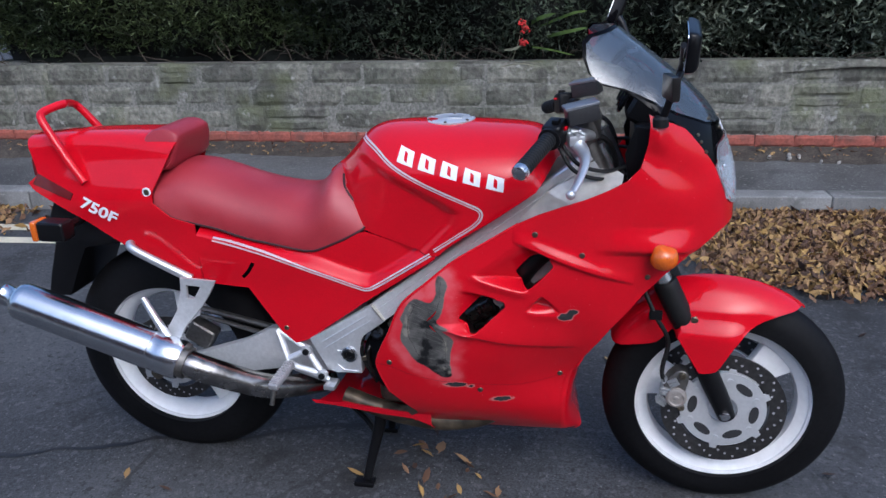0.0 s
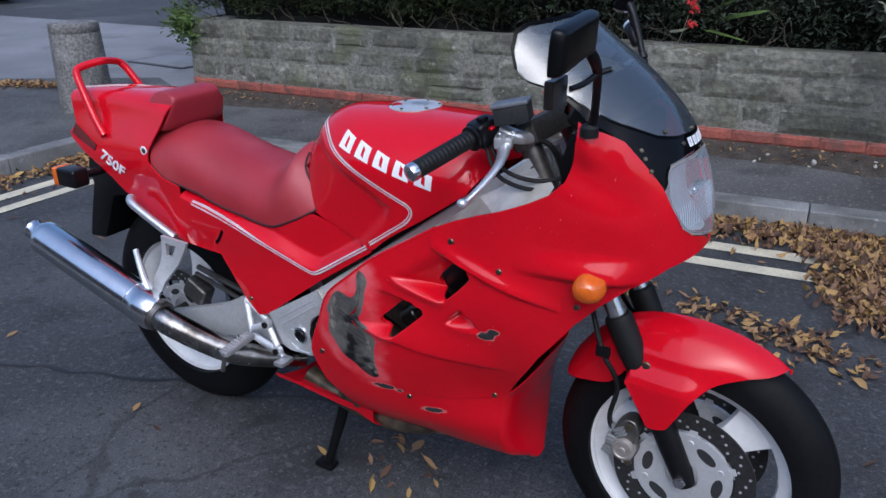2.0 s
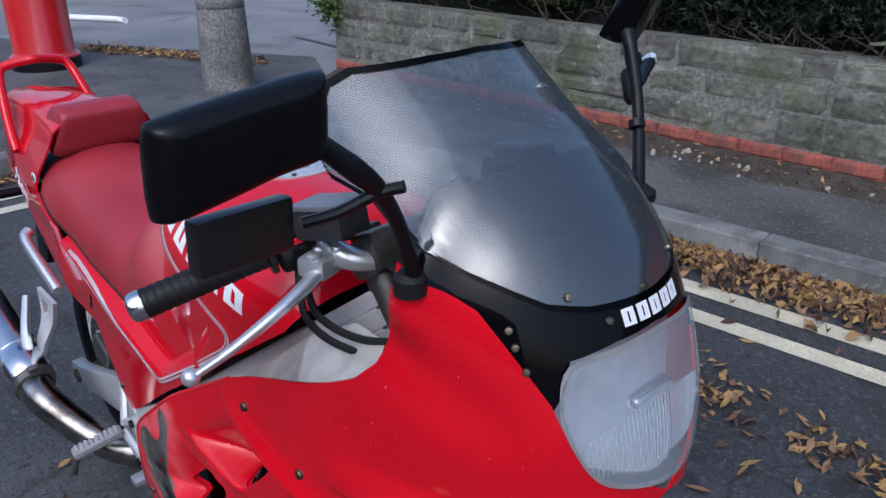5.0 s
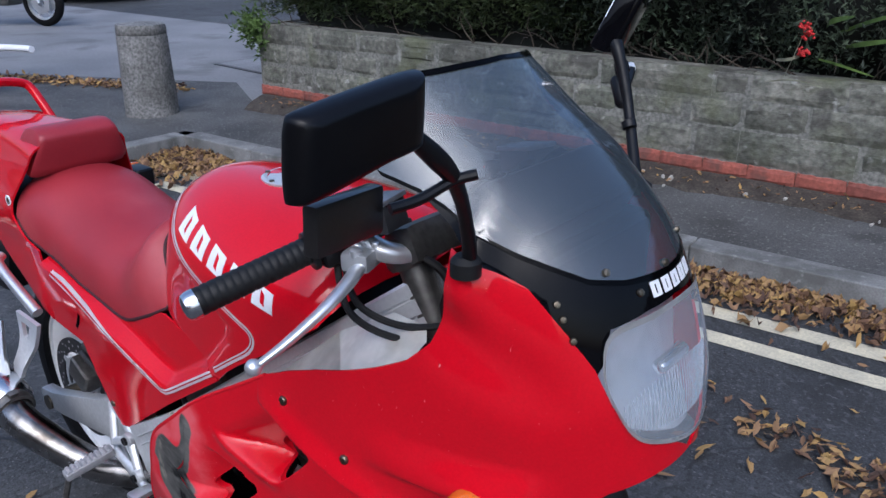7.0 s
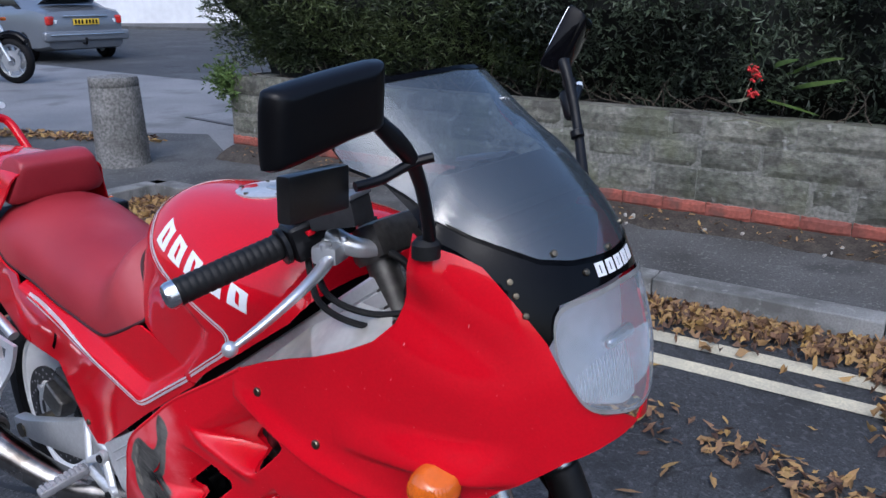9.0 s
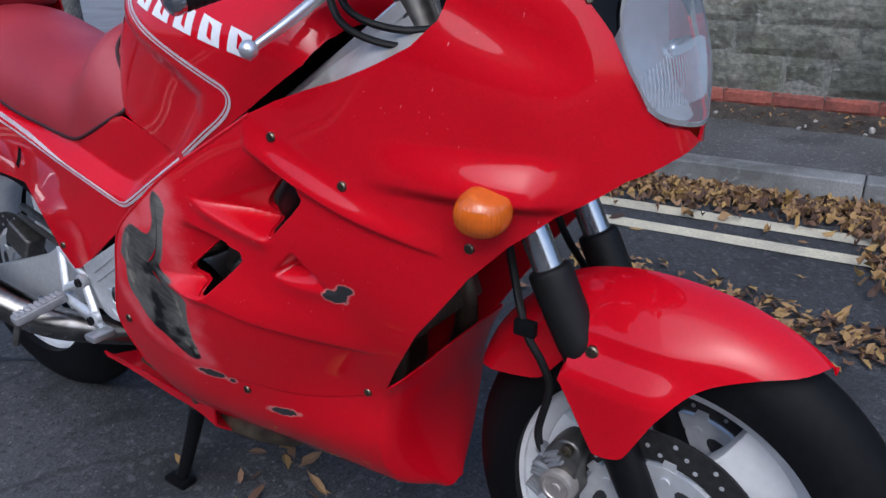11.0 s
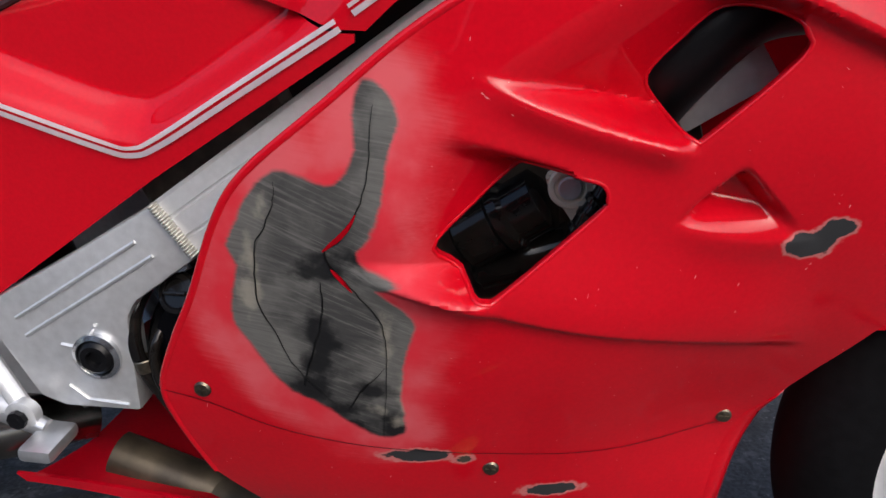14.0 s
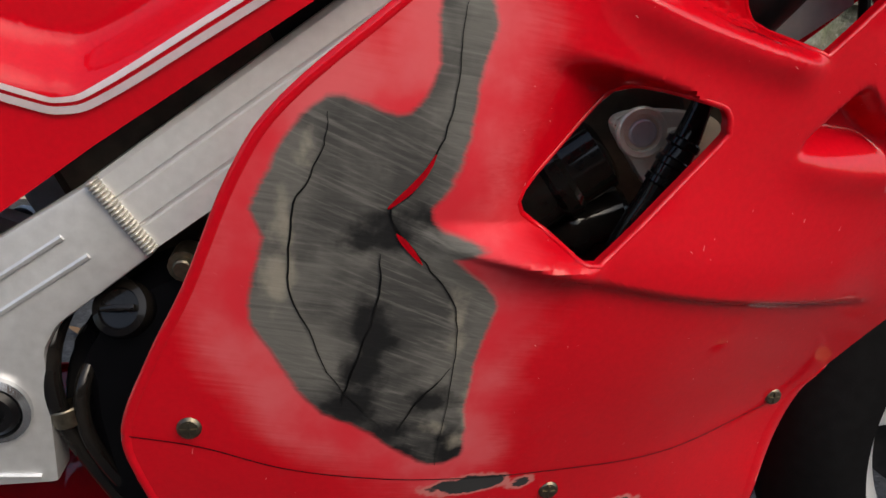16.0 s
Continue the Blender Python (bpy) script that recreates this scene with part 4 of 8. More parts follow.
# black cowl above the lamp
cowl_right = [(1.262, 1.0405), (1.327, 1.000), (1.396, 0.912), (1.399, 0.925), (1.396, 0.958)]
cowl = on_nose(cowl_right) + [(0.15, 0.968), (0.0, 0.972), (-0.15, 0.968)] + [(-d, z) for d, z in on_nose(cowl_right)[::-1]]
cowl += [(-to_d(1.20, 1.083), 1.083), (-to_d(1.31, 1.03), 1.03), (-0.31, 1.004), (-0.2, 0.998), (0, 0.996), (0.2, 0.998), (0.31, 1.004), (to_d(1.31, 1.03), 1.03), (to_d(1.20, 1.083), 1.083)]
sheet("cowl_panel", cowl, nose, 0.02, 0.003, GLOSSBLACK, bike, label="glossy black plastic cowl panel", stepv=0.008, outward=(1, 0, 0.2))

# smoked windscreen
right = [(1.31, 1.0315), (1.20, 1.0845), (1.15, 1.098), (1.125, 1.118), (1.112, 1.15), (1.110, 1.178), (1.122, 1.190)]
screen_out = [(0.0, 0.9975), (0.2, 0.9995), (0.31, 1.0055)] + on_nose(right) + [(0.2, 1.199), (0.0, 1.203), (-0.2, 1.199)] + [(-d, z) for d, z in on_nose(right)[::-1]] + [(-0.31, 1.0055), (-0.2, 0.9995)]
screen = sheet("windscreen", screen_out, nose, 0.03, 0, TINTED, bike, label="smoked see-through windscreen", stepv=0.012, outward=(1, 0, 0.5))
screen.visible_shadow = False
rim_line = [(d, z) for d, z in dense(screen_out, 0.04)]
ribbon("screen_edge", rim_line + rim_line[:1], 0.0055, nose, lift_nose(0.0012), GLOSSBLACK, bike)

# headlamp: clear ribbed glass over a bright bowl
lamp_right = [(1.397, 0.952), (1.400, 0.915), (1.412, 0.880), (1.428, 0.842)]
lamp = on_nose(lamp_right) + [(0.2, 0.824), (0, 0.812), (-0.2, 0.824)] + [(-d, z) for d, z in on_nose(lamp_right)[::-1]] + [(-0.15, 0.962), (0, 0.966), (0.15, 0.962)]
lamp = [tuple(q) for q in spline(lamp, 4, True)]
headlamp = sheet("headlamp", lamp, lambda d, z: tuple(Vector(nose(d, z)) + Vector((0.004, 0, 0))), 0.02, 0, CLEAR, bike, label="clear ribbed headlamp glass", stepv=0.008, outward=(1, 0, 0))
headlamp.visible_shadow = False
LAMPBOWL = material("lamp_reflector", (0.70, 0.72, 0.74), 0.42, 0.8, 0, 0.1, 40, 0.25, 90)
sheet("reflector", lamp, lambda d, z: tuple(Vector(nose(d * 0.98, 0.888 + (z - 0.888) * 0.97)) - Vector((0.012 + 0.07 * max(0, 1 - (d / 0.42) ** 2) * max(0, 1 - ((z - 0.888) / 0.075) ** 2), 0, 0))), 0.04, 0.002, LAMPBOWL, headlamp, stepv=0.012, outward=(1, 0, 0))
bm = bmesh.new()
for d in np.arange(-0.30, 0.301, 0.015):
    a, b = Vector(nose(d, 0.838)), Vector(nose(d, 0.905 - 0.35 * d * d))
    tube(bm, [a - Vector((0.002, 0, 0)), (a + b) / 2 - Vector((0.0005, 0, 0)), b - Vector((0.002, 0, 0))], 0.0008, 5, 2)
ribs = part("glass_ribs", bm, CLEAR, headlamp)
ribs.visible_shadow = False
# chrome bar added to give the bright reflected strip in the lamp
bm = bmesh.new()
lathe(bm, [(0.0, -0.034), (0.006, -0.033), (0.009, -0.028), (0.0095, 0.0), (0.009, 0.028), (0.006, 0.033), (0.0, 0.034)], Matrix.Translation((1.424, 0.0, 0.893)) @ Matrix.Rotation(radians(90), 4, "X"), 24, False)
part("bright_strip_bar", bm, CHROME, headlamp, "chrome bar behind the glass, added as the lamp's bright strip", 60)
loop = dense(lamp, 0.04)
ribbon("lamp_rim", loop + loop[:1], 0.006, nose, lift_nose(0.004), material("lamp_rim", (0.45, 0.45, 0.44), 0.4), headlamp)

# painted marks on the cowl: plain white blocks
for i in range(5):
    d0 = 0.115 - 0.058 * i
    quad = [(d0, 0.978), (d0 - 0.044, 0.978), (d0 - 0.044, 0.9935), (d0, 0.9935)]
    slot = [(d0 - 0.018, 0.981), (d0 - 0.026, 0.981), (d0 - 0.026, 0.9905), (d0 - 0.018, 0.9905)]
    sheet("lettering_block", quad, lambda d, z: tuple(Vector(nose(d, z)) + lift_nose(0.0015)(d, z)), 0.02, 0.0008, DECAL, bike, holes=[slot], outward=(1, 0, 0))


# ---- domes: tank, seat and tail have a top line, a half width and a rounding ----
def centre(x):
    """The machine stands turned a little, so its middle drifts towards the rear."""
    return -0.040 * min(max(1 - x / 1.2, 0), 1.2)


def dome(top, half, depth, power=2.0):
    def place(x, d):
        s = -1.0 if d >= 0 else 1.0
        a = abs(d)
        t = min(a ** power, 1.0)
        z = top(x) - (depth(x) if callable(depth) else depth) * a ** power
        c = centre(x)
        return (x, c + s * (half(x, z) + c) * (1 - (1 - t) ** power) ** (1 / power), z)
    return place


def dome_d(top, depth, power, x, z):
    return (max(top(x) - z, 0) / (depth(x) if callable(depth) else depth)) ** (1 / power)


def open_line(points, step=0.012):
    return dense(points, step)[:-max(1, int(math.dist(points[-1], points[0]) / step))] + [points[-1]]


TANK_TOP = smooth_table([(0.50, 0.865), (0.535, 0.893), (0.565, 0.925), (0.60, 0.962), (0.64, 0.981), (0.70, 0.987), (0.80, 0.989), (0.90, 0.986), (0.97, 0.982), (1.01, 0.974), (1.035, 0.955), (1.05, 0.925), (1.062, 0.90)])
TANK_HALF0 = bicubic([0.5, 0.6, 0.7, 0.8, 0.9, 1.0, 1.07], [0.70, 0.78, 0.86, 0.94, 1.0],
                     [[0.075, 0.162, 0.180, 0.186, 0.18, 0.165, 0.14],
                      [0.075, 0.157, 0.180, 0.188, 0.186, 0.17, 0.145],
                      [0.07, 0.144, 0.180, 0.192, 0.192, 0.178, 0.15],
                      [0.06, 0.136, 0.180, 0.194, 0.194, 0.178, 0.15],
                      [0.06, 0.140, 0.180, 0.192, 0.192, 0.176, 0.15]])
STRIPE = spline([(0.600, 0.958), (0.645, 0.944), (0.699, 0.912), (0.780, 0.875), (0.868, 0.838), (0.896, 0.824), (0.901, 0.806), (0.884, 0.783), (0.84, 0.752), (0.790, 0.717)], 6)


def tank_half(x, z):
    knee = [(0.52, 0.6), (0.52, 0.90), (0.60, 0.945), (0.70, 0.897), (0.80, 0.850), (0.855, 0.815), (0.84, 0.775), (0.76, 0.69)]
    return TANK_HALF0(x, z) + 0.004 - 0.013 * ramp01(-edge_distance(x, z, knee), 0.0, 0.03)


TANK_DEPTH = 0.115
tank_place = dome(TANK_TOP, tank_half, TANK_DEPTH)


def tank_xz(p):
    return (p[0], dome_d(TANK_TOP, TANK_DEPTH, 2.0, *p))


tank_low = [(0.500, 0.860), (0.505, 0.780), (0.56, 0.750), (0.600, 0.748), (0.620, 0.7505), (0.700, 0.7285), (0.776, 0.706), (0.798, 0.706), (0.818, 0.725), (0.855, 0.752), (0.921, 0.794), (1.019, 0.862), (1.050, 0.905), (1.060, 0.904)]
tank_side = [tank_xz(p) for p in open_line(tank_low)]
tank = sheet("fuel_tank", tank_side + [(x, -d) for x, d in tank_side[::-1]], tank_place, 0.009, 0.004, RED, bike, stepv=0.025, outward=(0, 0, 1), label="glossy red fuel tank with a white pinstripe")


def as_xz(place, to_d_):
    """The same surface addressed by x and z."""
    return lambda x, z: place(x, to_d_(x, z))


tank_at = as_xz(tank_place, lambda x, z: dome_d(TANK_TOP, TANK_DEPTH, 2.0, x, z))


def lift_xz(at, h):
    def lift(x, z):
        p, a, b = Vector(at(x, z)), Vector(at(x + 0.004, z)), Vector(at(x, z - 0.004))
        n = (a - p).cross(b - p).normalized()
        return (n if n.y < 0 else -n) * h
    return lift


def offset_line(line, off):
    p = np.array(line, float)
    d = np.gradient(p, axis=0)
    d /= np.linalg.norm(d, axis=1)[:, None] + 1e-9
    return p + np.stack((-d[:, 1], d[:, 0]), 1) * off


ribbon("pinstripe", STRIPE, 0.0042, tank_at, lift_xz(tank_at, 0.0016), DECAL, tank)
ribbon("pinstripe", offset_line(STRIPE, -0.0054), 0.0025, tank_at, lift_xz(tank_at, 0.0016), DECAL, tank)

# lettering on the tank: plain white blocks along a falling line
for i in range(5):
    x0 = 0.700 + 0.0515 * i
    drop = -0.048 * i / 4
    w = 0.041
    quad = [(x0 + 0.005, 0.922 + drop), (x0 + w + 0.002, 0.9125 + drop), (x0 + w + 0.004, 0.944 + drop - 0.002), (x0 + 0.010, 0.9525 + drop)]
    mx, mz = sum(q[0] for q in quad) / 4, sum(q[1] for q in quad) / 4
    slot = [(mx + (x - mx) * 0.22, mz + (z - mz) * 0.6) for x, z in quad]
    sheet("lettering_block", quad, lambda x, z: tuple(Vector(tank_at(x, z)) + lift_xz(tank_at, 0.0012)(x, z)), 0.01, 0.0006, DECAL, tank, holes=[slot], outward=(0, -1, 0.3))

bm = bmesh.new()
CAP = Matrix.Translation((0.797, -0.004, 0.984)) @ Matrix.Rotation(radians(-1), 4, "Y")
lathe(bm, [(0.060, 0.0), (0.060, 0.004), (0.054, 0.006), (0.050, 0.004), (0.048, 0.005), (0.0, 0.006)], CAP, 40, False)
cap = part("filler_cap", bm, SILVER, bike, "silver fuel filler cap")
bm = bmesh.new()
box(bm, (0.035, 0.022, 0.004), CAP @ Matrix.Translation((0.012, 0, 0.007)), 0.002)
part("lock_flap", bm, BRUSHED, cap)
for k in range(6):
    a = 1.047 * k + 0.5
    bm = bmesh.new()
    lathe(bm, [(0.004, 0.004), (0.004, 0.0075), (0.002, 0.008)], CAP @ Matrix.Translation((0.054 * math.cos(a), 0.054 * math.sin(a), 0)), 8)
    part("cap_screw", bm, STEEL, cap)

# ---- seat ----
SEAT_TOP = smooth_table([(0.06, 0.880), (0.11, 0.884), (0.16, 0.881), (0.21, 0.869), (0.27, 0.850), (0.33, 0.834), (0.39, 0.824), (0.45, 0.823), (0.485, 0.842), (0.515, 0.874), (0.53, 0.885), (0.56, 0.868), (0.60, 0.842), (0.63, 0.815)])


def seat_half(x, z):
    return float(np.interp(x, (0.06, 0.13, 0.22, 0.45, 0.55, 0.64), (0.168, 0.171, 0.168, 0.169, 0.169, 0.168)))


SEAT_D, SEAT_P = lerp_table([(0.0, 0.10), (0.30, 0.11), (0.45, 0.115), (0.53, 0.135), (0.64, 0.135)]), 2.2
seat_place = dome(SEAT_TOP, seat_half, SEAT_D, SEAT_P)
seat_low = [tuple(q) for q in spline([(0.070, 0.900), (0.080, 0.800), (0.125, 0.763), (0.184, 0.749), (0.24, 0.738), (0.314, 0.717), (0.378, 0.706), (0.440, 0.695), (0.470, 0.692), (0.500, 0.697), (0.560, 0.725), (0.605, 0.747), (0.617, 0.757), (0.617, 0.775), (0.606, 0.797), (0.585, 0.818), (0.56, 0.845)], 3)]
seat_side = [(x, dome_d(SEAT_TOP, SEAT_D, SEAT_P, x, z)) for x, z in seat_low]
seat = sheet("seat", seat_side + [(x, -d) for x, d in seat_side[::-1]], seat_place, 0.012, 0.006, VINYL, bike, stepv=0.035, outward=(0, 0, 1), label="dull red vinyl rider seat", smooth=60)

# thin tube whose dark colour stands in for the gap's shade
seat_edge = [(x, dome_d(SEAT_TOP, SEAT_D, SEAT_P, x, z)) for x, z in [tuple(q) for q in spline([(0.086, 0.793), (0.127, 0.766), (0.184, 0.752), (0.24, 0.741), (0.314, 0.720), (0.378, 0.709), (0.440, 0.698), (0.470, 0.695), (0.500, 0.700), (0.560, 0.727), (0.603, 0.749), (0.614, 0.758), (0.614, 0.775), (0.603, 0.796), (0.583, 0.816), (0.560, 0.842), (0.548, 0.866)], 4)]]
bm = bmesh.new()
tube(bm, [seat_place(*q) for q in seat_edge], 0.0030, 8, 1)
part("seat_gap_line", bm, material("gap_shade", (0.035, 0.008, 0.010), 0.6, 0, 0, 0.2, 200), seat, "dark line standing in for the shaded gap at the seat's edge")

# raised pad behind the rider
bm = bmesh.new()
for side in (1,):
    prof = spline([(0.046, 0.945), (0.056, 0.962), (0.080, 0.973), (0.112, 0.974), (0.134, 0.964), (0.139, 0.948), (0.128, 0.905), (0.120, 0.886), (0.105, 0.874), (0.075, 0.880), (0.050, 0.91)], 3, True)
    ys = (-0.107, -0.102, -0.090, -0.05, 0.0, 0.05, 0.095, 0.108, 0.114)
    ins = (0.90, 0.97, 1, 1, 1, 1, 1, 0.97, 0.90)
    rings = []
    for y, s in zip(ys, ins):
        c = np.array((0.095, 0.925))
        rings.append([bm.verts.new((c[0] + (p[0] - c[0]) * s, -0.037 + 0.92 * y * (1 - 0.20 * ramp01(p[1], 0.88, 0.97)), c[1] + (p[1] - c[1]) * (s ** 1.6))) for p in prof])
    for a, b in zip(rings, rings[1:]):
        for i in range(len(prof)):
            bm.faces.new((a[i], a[(i + 1) % len(prof)], b[(i + 1) % len(prof)], b[i]))
    bm.faces.new(rings[0])
    bm.faces.new(rings[-1][::-1])
bmesh.ops.recalc_face_normals(bm, faces=bm.faces[:])
part("seat_pad", bm, VINYL, bike, "raised red vinyl back pad", 40)

# ---- tail cowl ----
TAIL_TOP = smooth_table([(-0.36, 0.938), (-0.30, 0.944), (-0.2, 0.955), (-0.1, 0.961), (0.02, 0.963), (0.10, 0.960), (0.14, 0.955)])
TAIL_HALF = bicubic([-0.36, -0.25, -0.1, 0.05, 0.15], [0.6, 0.72, 0.78, 0.83, 0.90, 0.97],
                    [[0.114, 0.133, 0.152, 0.166, 0.177],
                     [0.115, 0.135, 0.155, 0.168, 0.178],
                     [0.118, 0.140, 0.158, 0.174, 0.182],
                     [0.112, 0.130, 0.148, 0.168, 0.178],
                     [0.104, 0.112, 0.122, 0.138, 0.148],
                     [0.096, 0.102, 0.108, 0.118, 0.126]])
TAIL_D, TAIL_P = 0.045, 3.2
tail_place = dome(TAIL_TOP, TAIL_HALF, TAIL_D, TAIL_P)


def tail_d(x, z):
    return dome_d(TAIL_TOP, TAIL_D, TAIL_P, x, z)


tail_low = [(-0.300, 0.935), (-0.268, 0.852), (-0.302, 0.828), (-0.285, 0.812), (-0.215, 0.782), (-0.114, 0.733), (-0.006, 0.672), (0.142, 0.612), (0.1865, 0.600), (0.1865, 0.753), (0.125, 0.769), (0.080, 0.803), (0.080, 0.83), (0.108, 0.888), (0.136, 0.944)]
tail_side = [(x, tail_d(x, z)) for x, z in open_line(tail_low)]
tail_cowl = sheet("tail_cowl", tail_side + [(x, -d) for x, d in tail_side[::-1]], tail_place, 0.011, 0.004, RED, bike, stepv=0.03, outward=(0, 0, 1), label="red tail cowl carrying a model number")
tail_at = as_xz(tail_place, tail_d)
bm = bmesh.new()
lathe(bm, [(0.11, 0), (0.11, 0.004)], Matrix.Translation((-0.27, 0, 0.88)) @ Matrix.Rotation(radians(90), 4, "Y") @ Matrix.Diagonal((0.55, 1, 1, 1)), 24)
part("tail_end", bm, RED, tail_cowl)
sheet("reflector_strip", [(-0.268, 0.856), (-0.157, 0.812), (-0.166, 0.795), (-0.285, 0.828)], lambda x, z: tuple(Vector(tail_at(x, z)) + Vector((0, -0.0025, 0))), 0.012, 0.002, DARKRED, tail_cowl, outward=(0, -1, 0))

# model number on the tail
font = bpy.data.curves.new("number", "FONT")
font.body, font.size, font.extrude, font.shear, font.offset = "750F", 0.046, 0.0006, 0.18, 0.0012
font.space_character = 1.02
holder = new("number", font)
bpy.context.view_layer.update()
number_mesh = bpy.data.meshes.new_from_object(holder)
bpy.data.objects.remove(holder)
turn = math.atan2(-0.054, 0.141)
for v in number_mesh.vertices:
    u, w, h = v.co.x * 1.17, v.co.y * 0.92, v.co.z
    x, z = -0.140 + u * math.cos(turn) - w * math.sin(turn), 0.781 + u * math.sin(turn) + w * math.cos(turn)
    v.co = Vector(tail_at(x, z)) + Vector((0, -0.003 - h, 0.001))
finish("model_number", number_mesh, DECAL, tail_cowl, "white model number 750F", 0)

# ---- side panel under the seat ----
PANEL_HALF = bicubic([0.16, 0.3, 0.45, 0.6, 0.72, 0.84], [0.42, 0.52, 0.60, 0.66, 0.72, 0.80],
                     [[0.172, 0.176, 0.182, 0.184, 0.184, 0.184],
                      [0.175, 0.179, 0.185, 0.187, 0.186, 0.185],
                      [0.175, 0.180, 0.187, 0.190, 0.188, 0.186],
                      [0.180, 0.185, 0.193, 0.195, 0.192, 0.188],
                      [0.182, 0.187, 0.195, 0.197, 0.193, 0.188],
                      [0.182, 0.187, 0.195, 0.197, 0.193, 0.188]])
CREASE = smooth_table([(0.10, 0.742), (0.19, 0.727), (0.295, 0.706), (0.385, 0.685), (0.499, 0.651), (0.58, 0.625), (0.615, 0.617), (0.64, 0.621), (0.70, 0.658), (0.781, 0.712), (0.83, 0.745)])


PANEL_TOP = smooth_table([(0.10, 0.764), (0.19, 0.7455), (0.24, 0.7345), (0.314, 0.7135), (0.378, 0.7025), (0.44, 0.6915), (0.47, 0.6885)])


def panel_at(x, z):
    """Above the crease the panel leans in towards the seat."""
    t = ramp01(x, 0.42, 0.54)
    wide = max(PANEL_TOP(x) - CREASE(x) - 0.001, 0.014) * (1 - t) + 0.034 * t
    return (x, -PANEL_HALF(x, z) + 0.028 * ramp01(z - CREASE(x), -0.001, wide), z)


panel_out = [(0.1895, 0.599), (0.311, 0.594), (0.388, 0.481), (0.423, 0.450), (0.455, 0.461), (0.634, 0.592), (0.790, 0.698), (0.790, 0.7035), (0.776, 0.7035), (0.700, 0.7265), (0.618, 0.7495), (0.603, 0.7465), (0.560, 0.7245), (0.500, 0.6965), (0.470, 0.6915), (0.440, 0.6945), (0.378, 0.7045), (0.314, 0.7175), (0.24, 0.7395), (0.1895, 0.7525)]
for s in (1, -1):
    pl = panel_at if s == 1 else (lambda x, z: (x, -panel_at(x, z)[1], z))
    ob = sheet("side_panel", panel_out, pl, 0.0042 if s == 1 else 0.02, 0.004, RED, bike, outward=(0, -s, 0), label="red side panel with a white pinstripe" if s == 1 else "red side panel")
    if s == 1:
        side_panel = ob
PSTRIPE = spline([(0.232, 0.717), (0.295, 0.704), (0.385, 0.682), (0.499, 0.647), (0.595, 0.616), (0.622, 0.611), (0.645, 0.620), (0.70, 0.655), (0.781, 0.707)], 6)
ribbon("pinstripe", PSTRIPE, 0.0042, panel_at, lift_xz(panel_at, 0.0022), DECAL, side_panel)
ribbon("pinstripe", offset_line(PSTRIPE, 0.0054), 0.0027, panel_at, lift_xz(panel_at, 0.0022), DECAL, side_panel)
ribbon("vent_slot", [(0.300, 0.622), (0.318, 0.640), (0.334, 0.664)], 0.009, panel_at, lift_xz(panel_at, 0.0006), GLOSSBLACK, side_panel)

# ---- belly pan tail: an open trough behind the fairing ----
def trough(x, s):
    """s runs from the right lip (1) under the engine to the left lip (-1)."""
    w = 0.172 + 0.012 * ramp01(x, 0.45, 0.75)
    zl = 0.280 - 0.006 * ramp01(x, 0.45, 0.75) + 0.012 * ramp01(x, 0.70, 0.76)
    low = 0.258 - 0.022 * ramp01(x, 0.45, 0.70) - 0.070 * ramp01(x, 0.70, 0.78)
    a = abs(s)
    return (x, -math.copysign(w * min(1, a * 1.25) ** 0.8, s), low + (zl - low) * a ** 2.2)


sheet("belly_pan", [(0.445, 1.0), (0.475, 0.4), (0.48, 0), (0.475, -0.4), (0.445, -1.0), (0.765, -1.0), (0.765, 1.0)], trough, 0.02, 0.004, RED_SHADED, bike, stepv=0.06, outward=(0, 0, -1), label="red belly pan open at the rear")
seam = spline([(0.652, 0.452), (0.690, 0.444), (0.733, 0.427), (0.777, 0.416), (0.819, 0.408), (0.90, 0.398), (1.0, 0.388), (1.075, 0.40)], 6)
ribbon("panel_seam", on_nose(seam), 0.0007, nose, lift_nose(0.0008), BLACK, fairing)
for line in ([(0.758, 0.627), (0.756, 0.612), (0.748, 0.595), (0.742, 0.584), (0.739, 0.562), (0.740, 0.536), (0.748, 0.517), (0.761, 0.485), (0.788, 0.450)],
             [(0.819, 0.677), (0.817, 0.657), (0.815, 0.631), (0.807, 0.607), (0.795, 0.588), (0.787, 0.582), (0.790, 0.571), (0.805, 0.553), (0.820, 0.532), (0.824, 0.510), (0.823, 0.477), (0.818, 0.420)],
             [(0.783, 0.559), (0.783, 0.541), (0.779, 0.520)], [(0.779, 0.520), (0.770, 0.492), (0.764, 0.470)], [(0.823, 0.49), (0.806, 0.470), (0.795, 0.45)]):
    p = spline(line, 5)
    p = np.array([(q[0] + 0.0012 * noise.noise((q[0] * 160, q[1] * 160, 1)), q[1] + 0.0012 * noise.noise((q[0] * 160, q[1] * 160, 7))) for q in p])
    ribbon("crack", on_nose(p), (0.0003, 0.0010), nose, lift_nose(0.0009), BLACK, fairing)
ribbon("crack_edge", on_nose(spline([(0.8075, 0.6080), (0.8035, 0.6000), (0.797, 0.5920), (0.790, 0.5855), (0.7855, 0.5815)], 4)), (0.0008, 0.0034), nose, lift_nose(0.0011), RED, fairing)
ribbon("crack_edge", on_nose(spline([(0.790, 0.569), (0.7955, 0.5625), (0.8035, 0.5525)], 4)), (0.0005, 0.0034), nose, lift_nose(0.0011), RED, fairing)


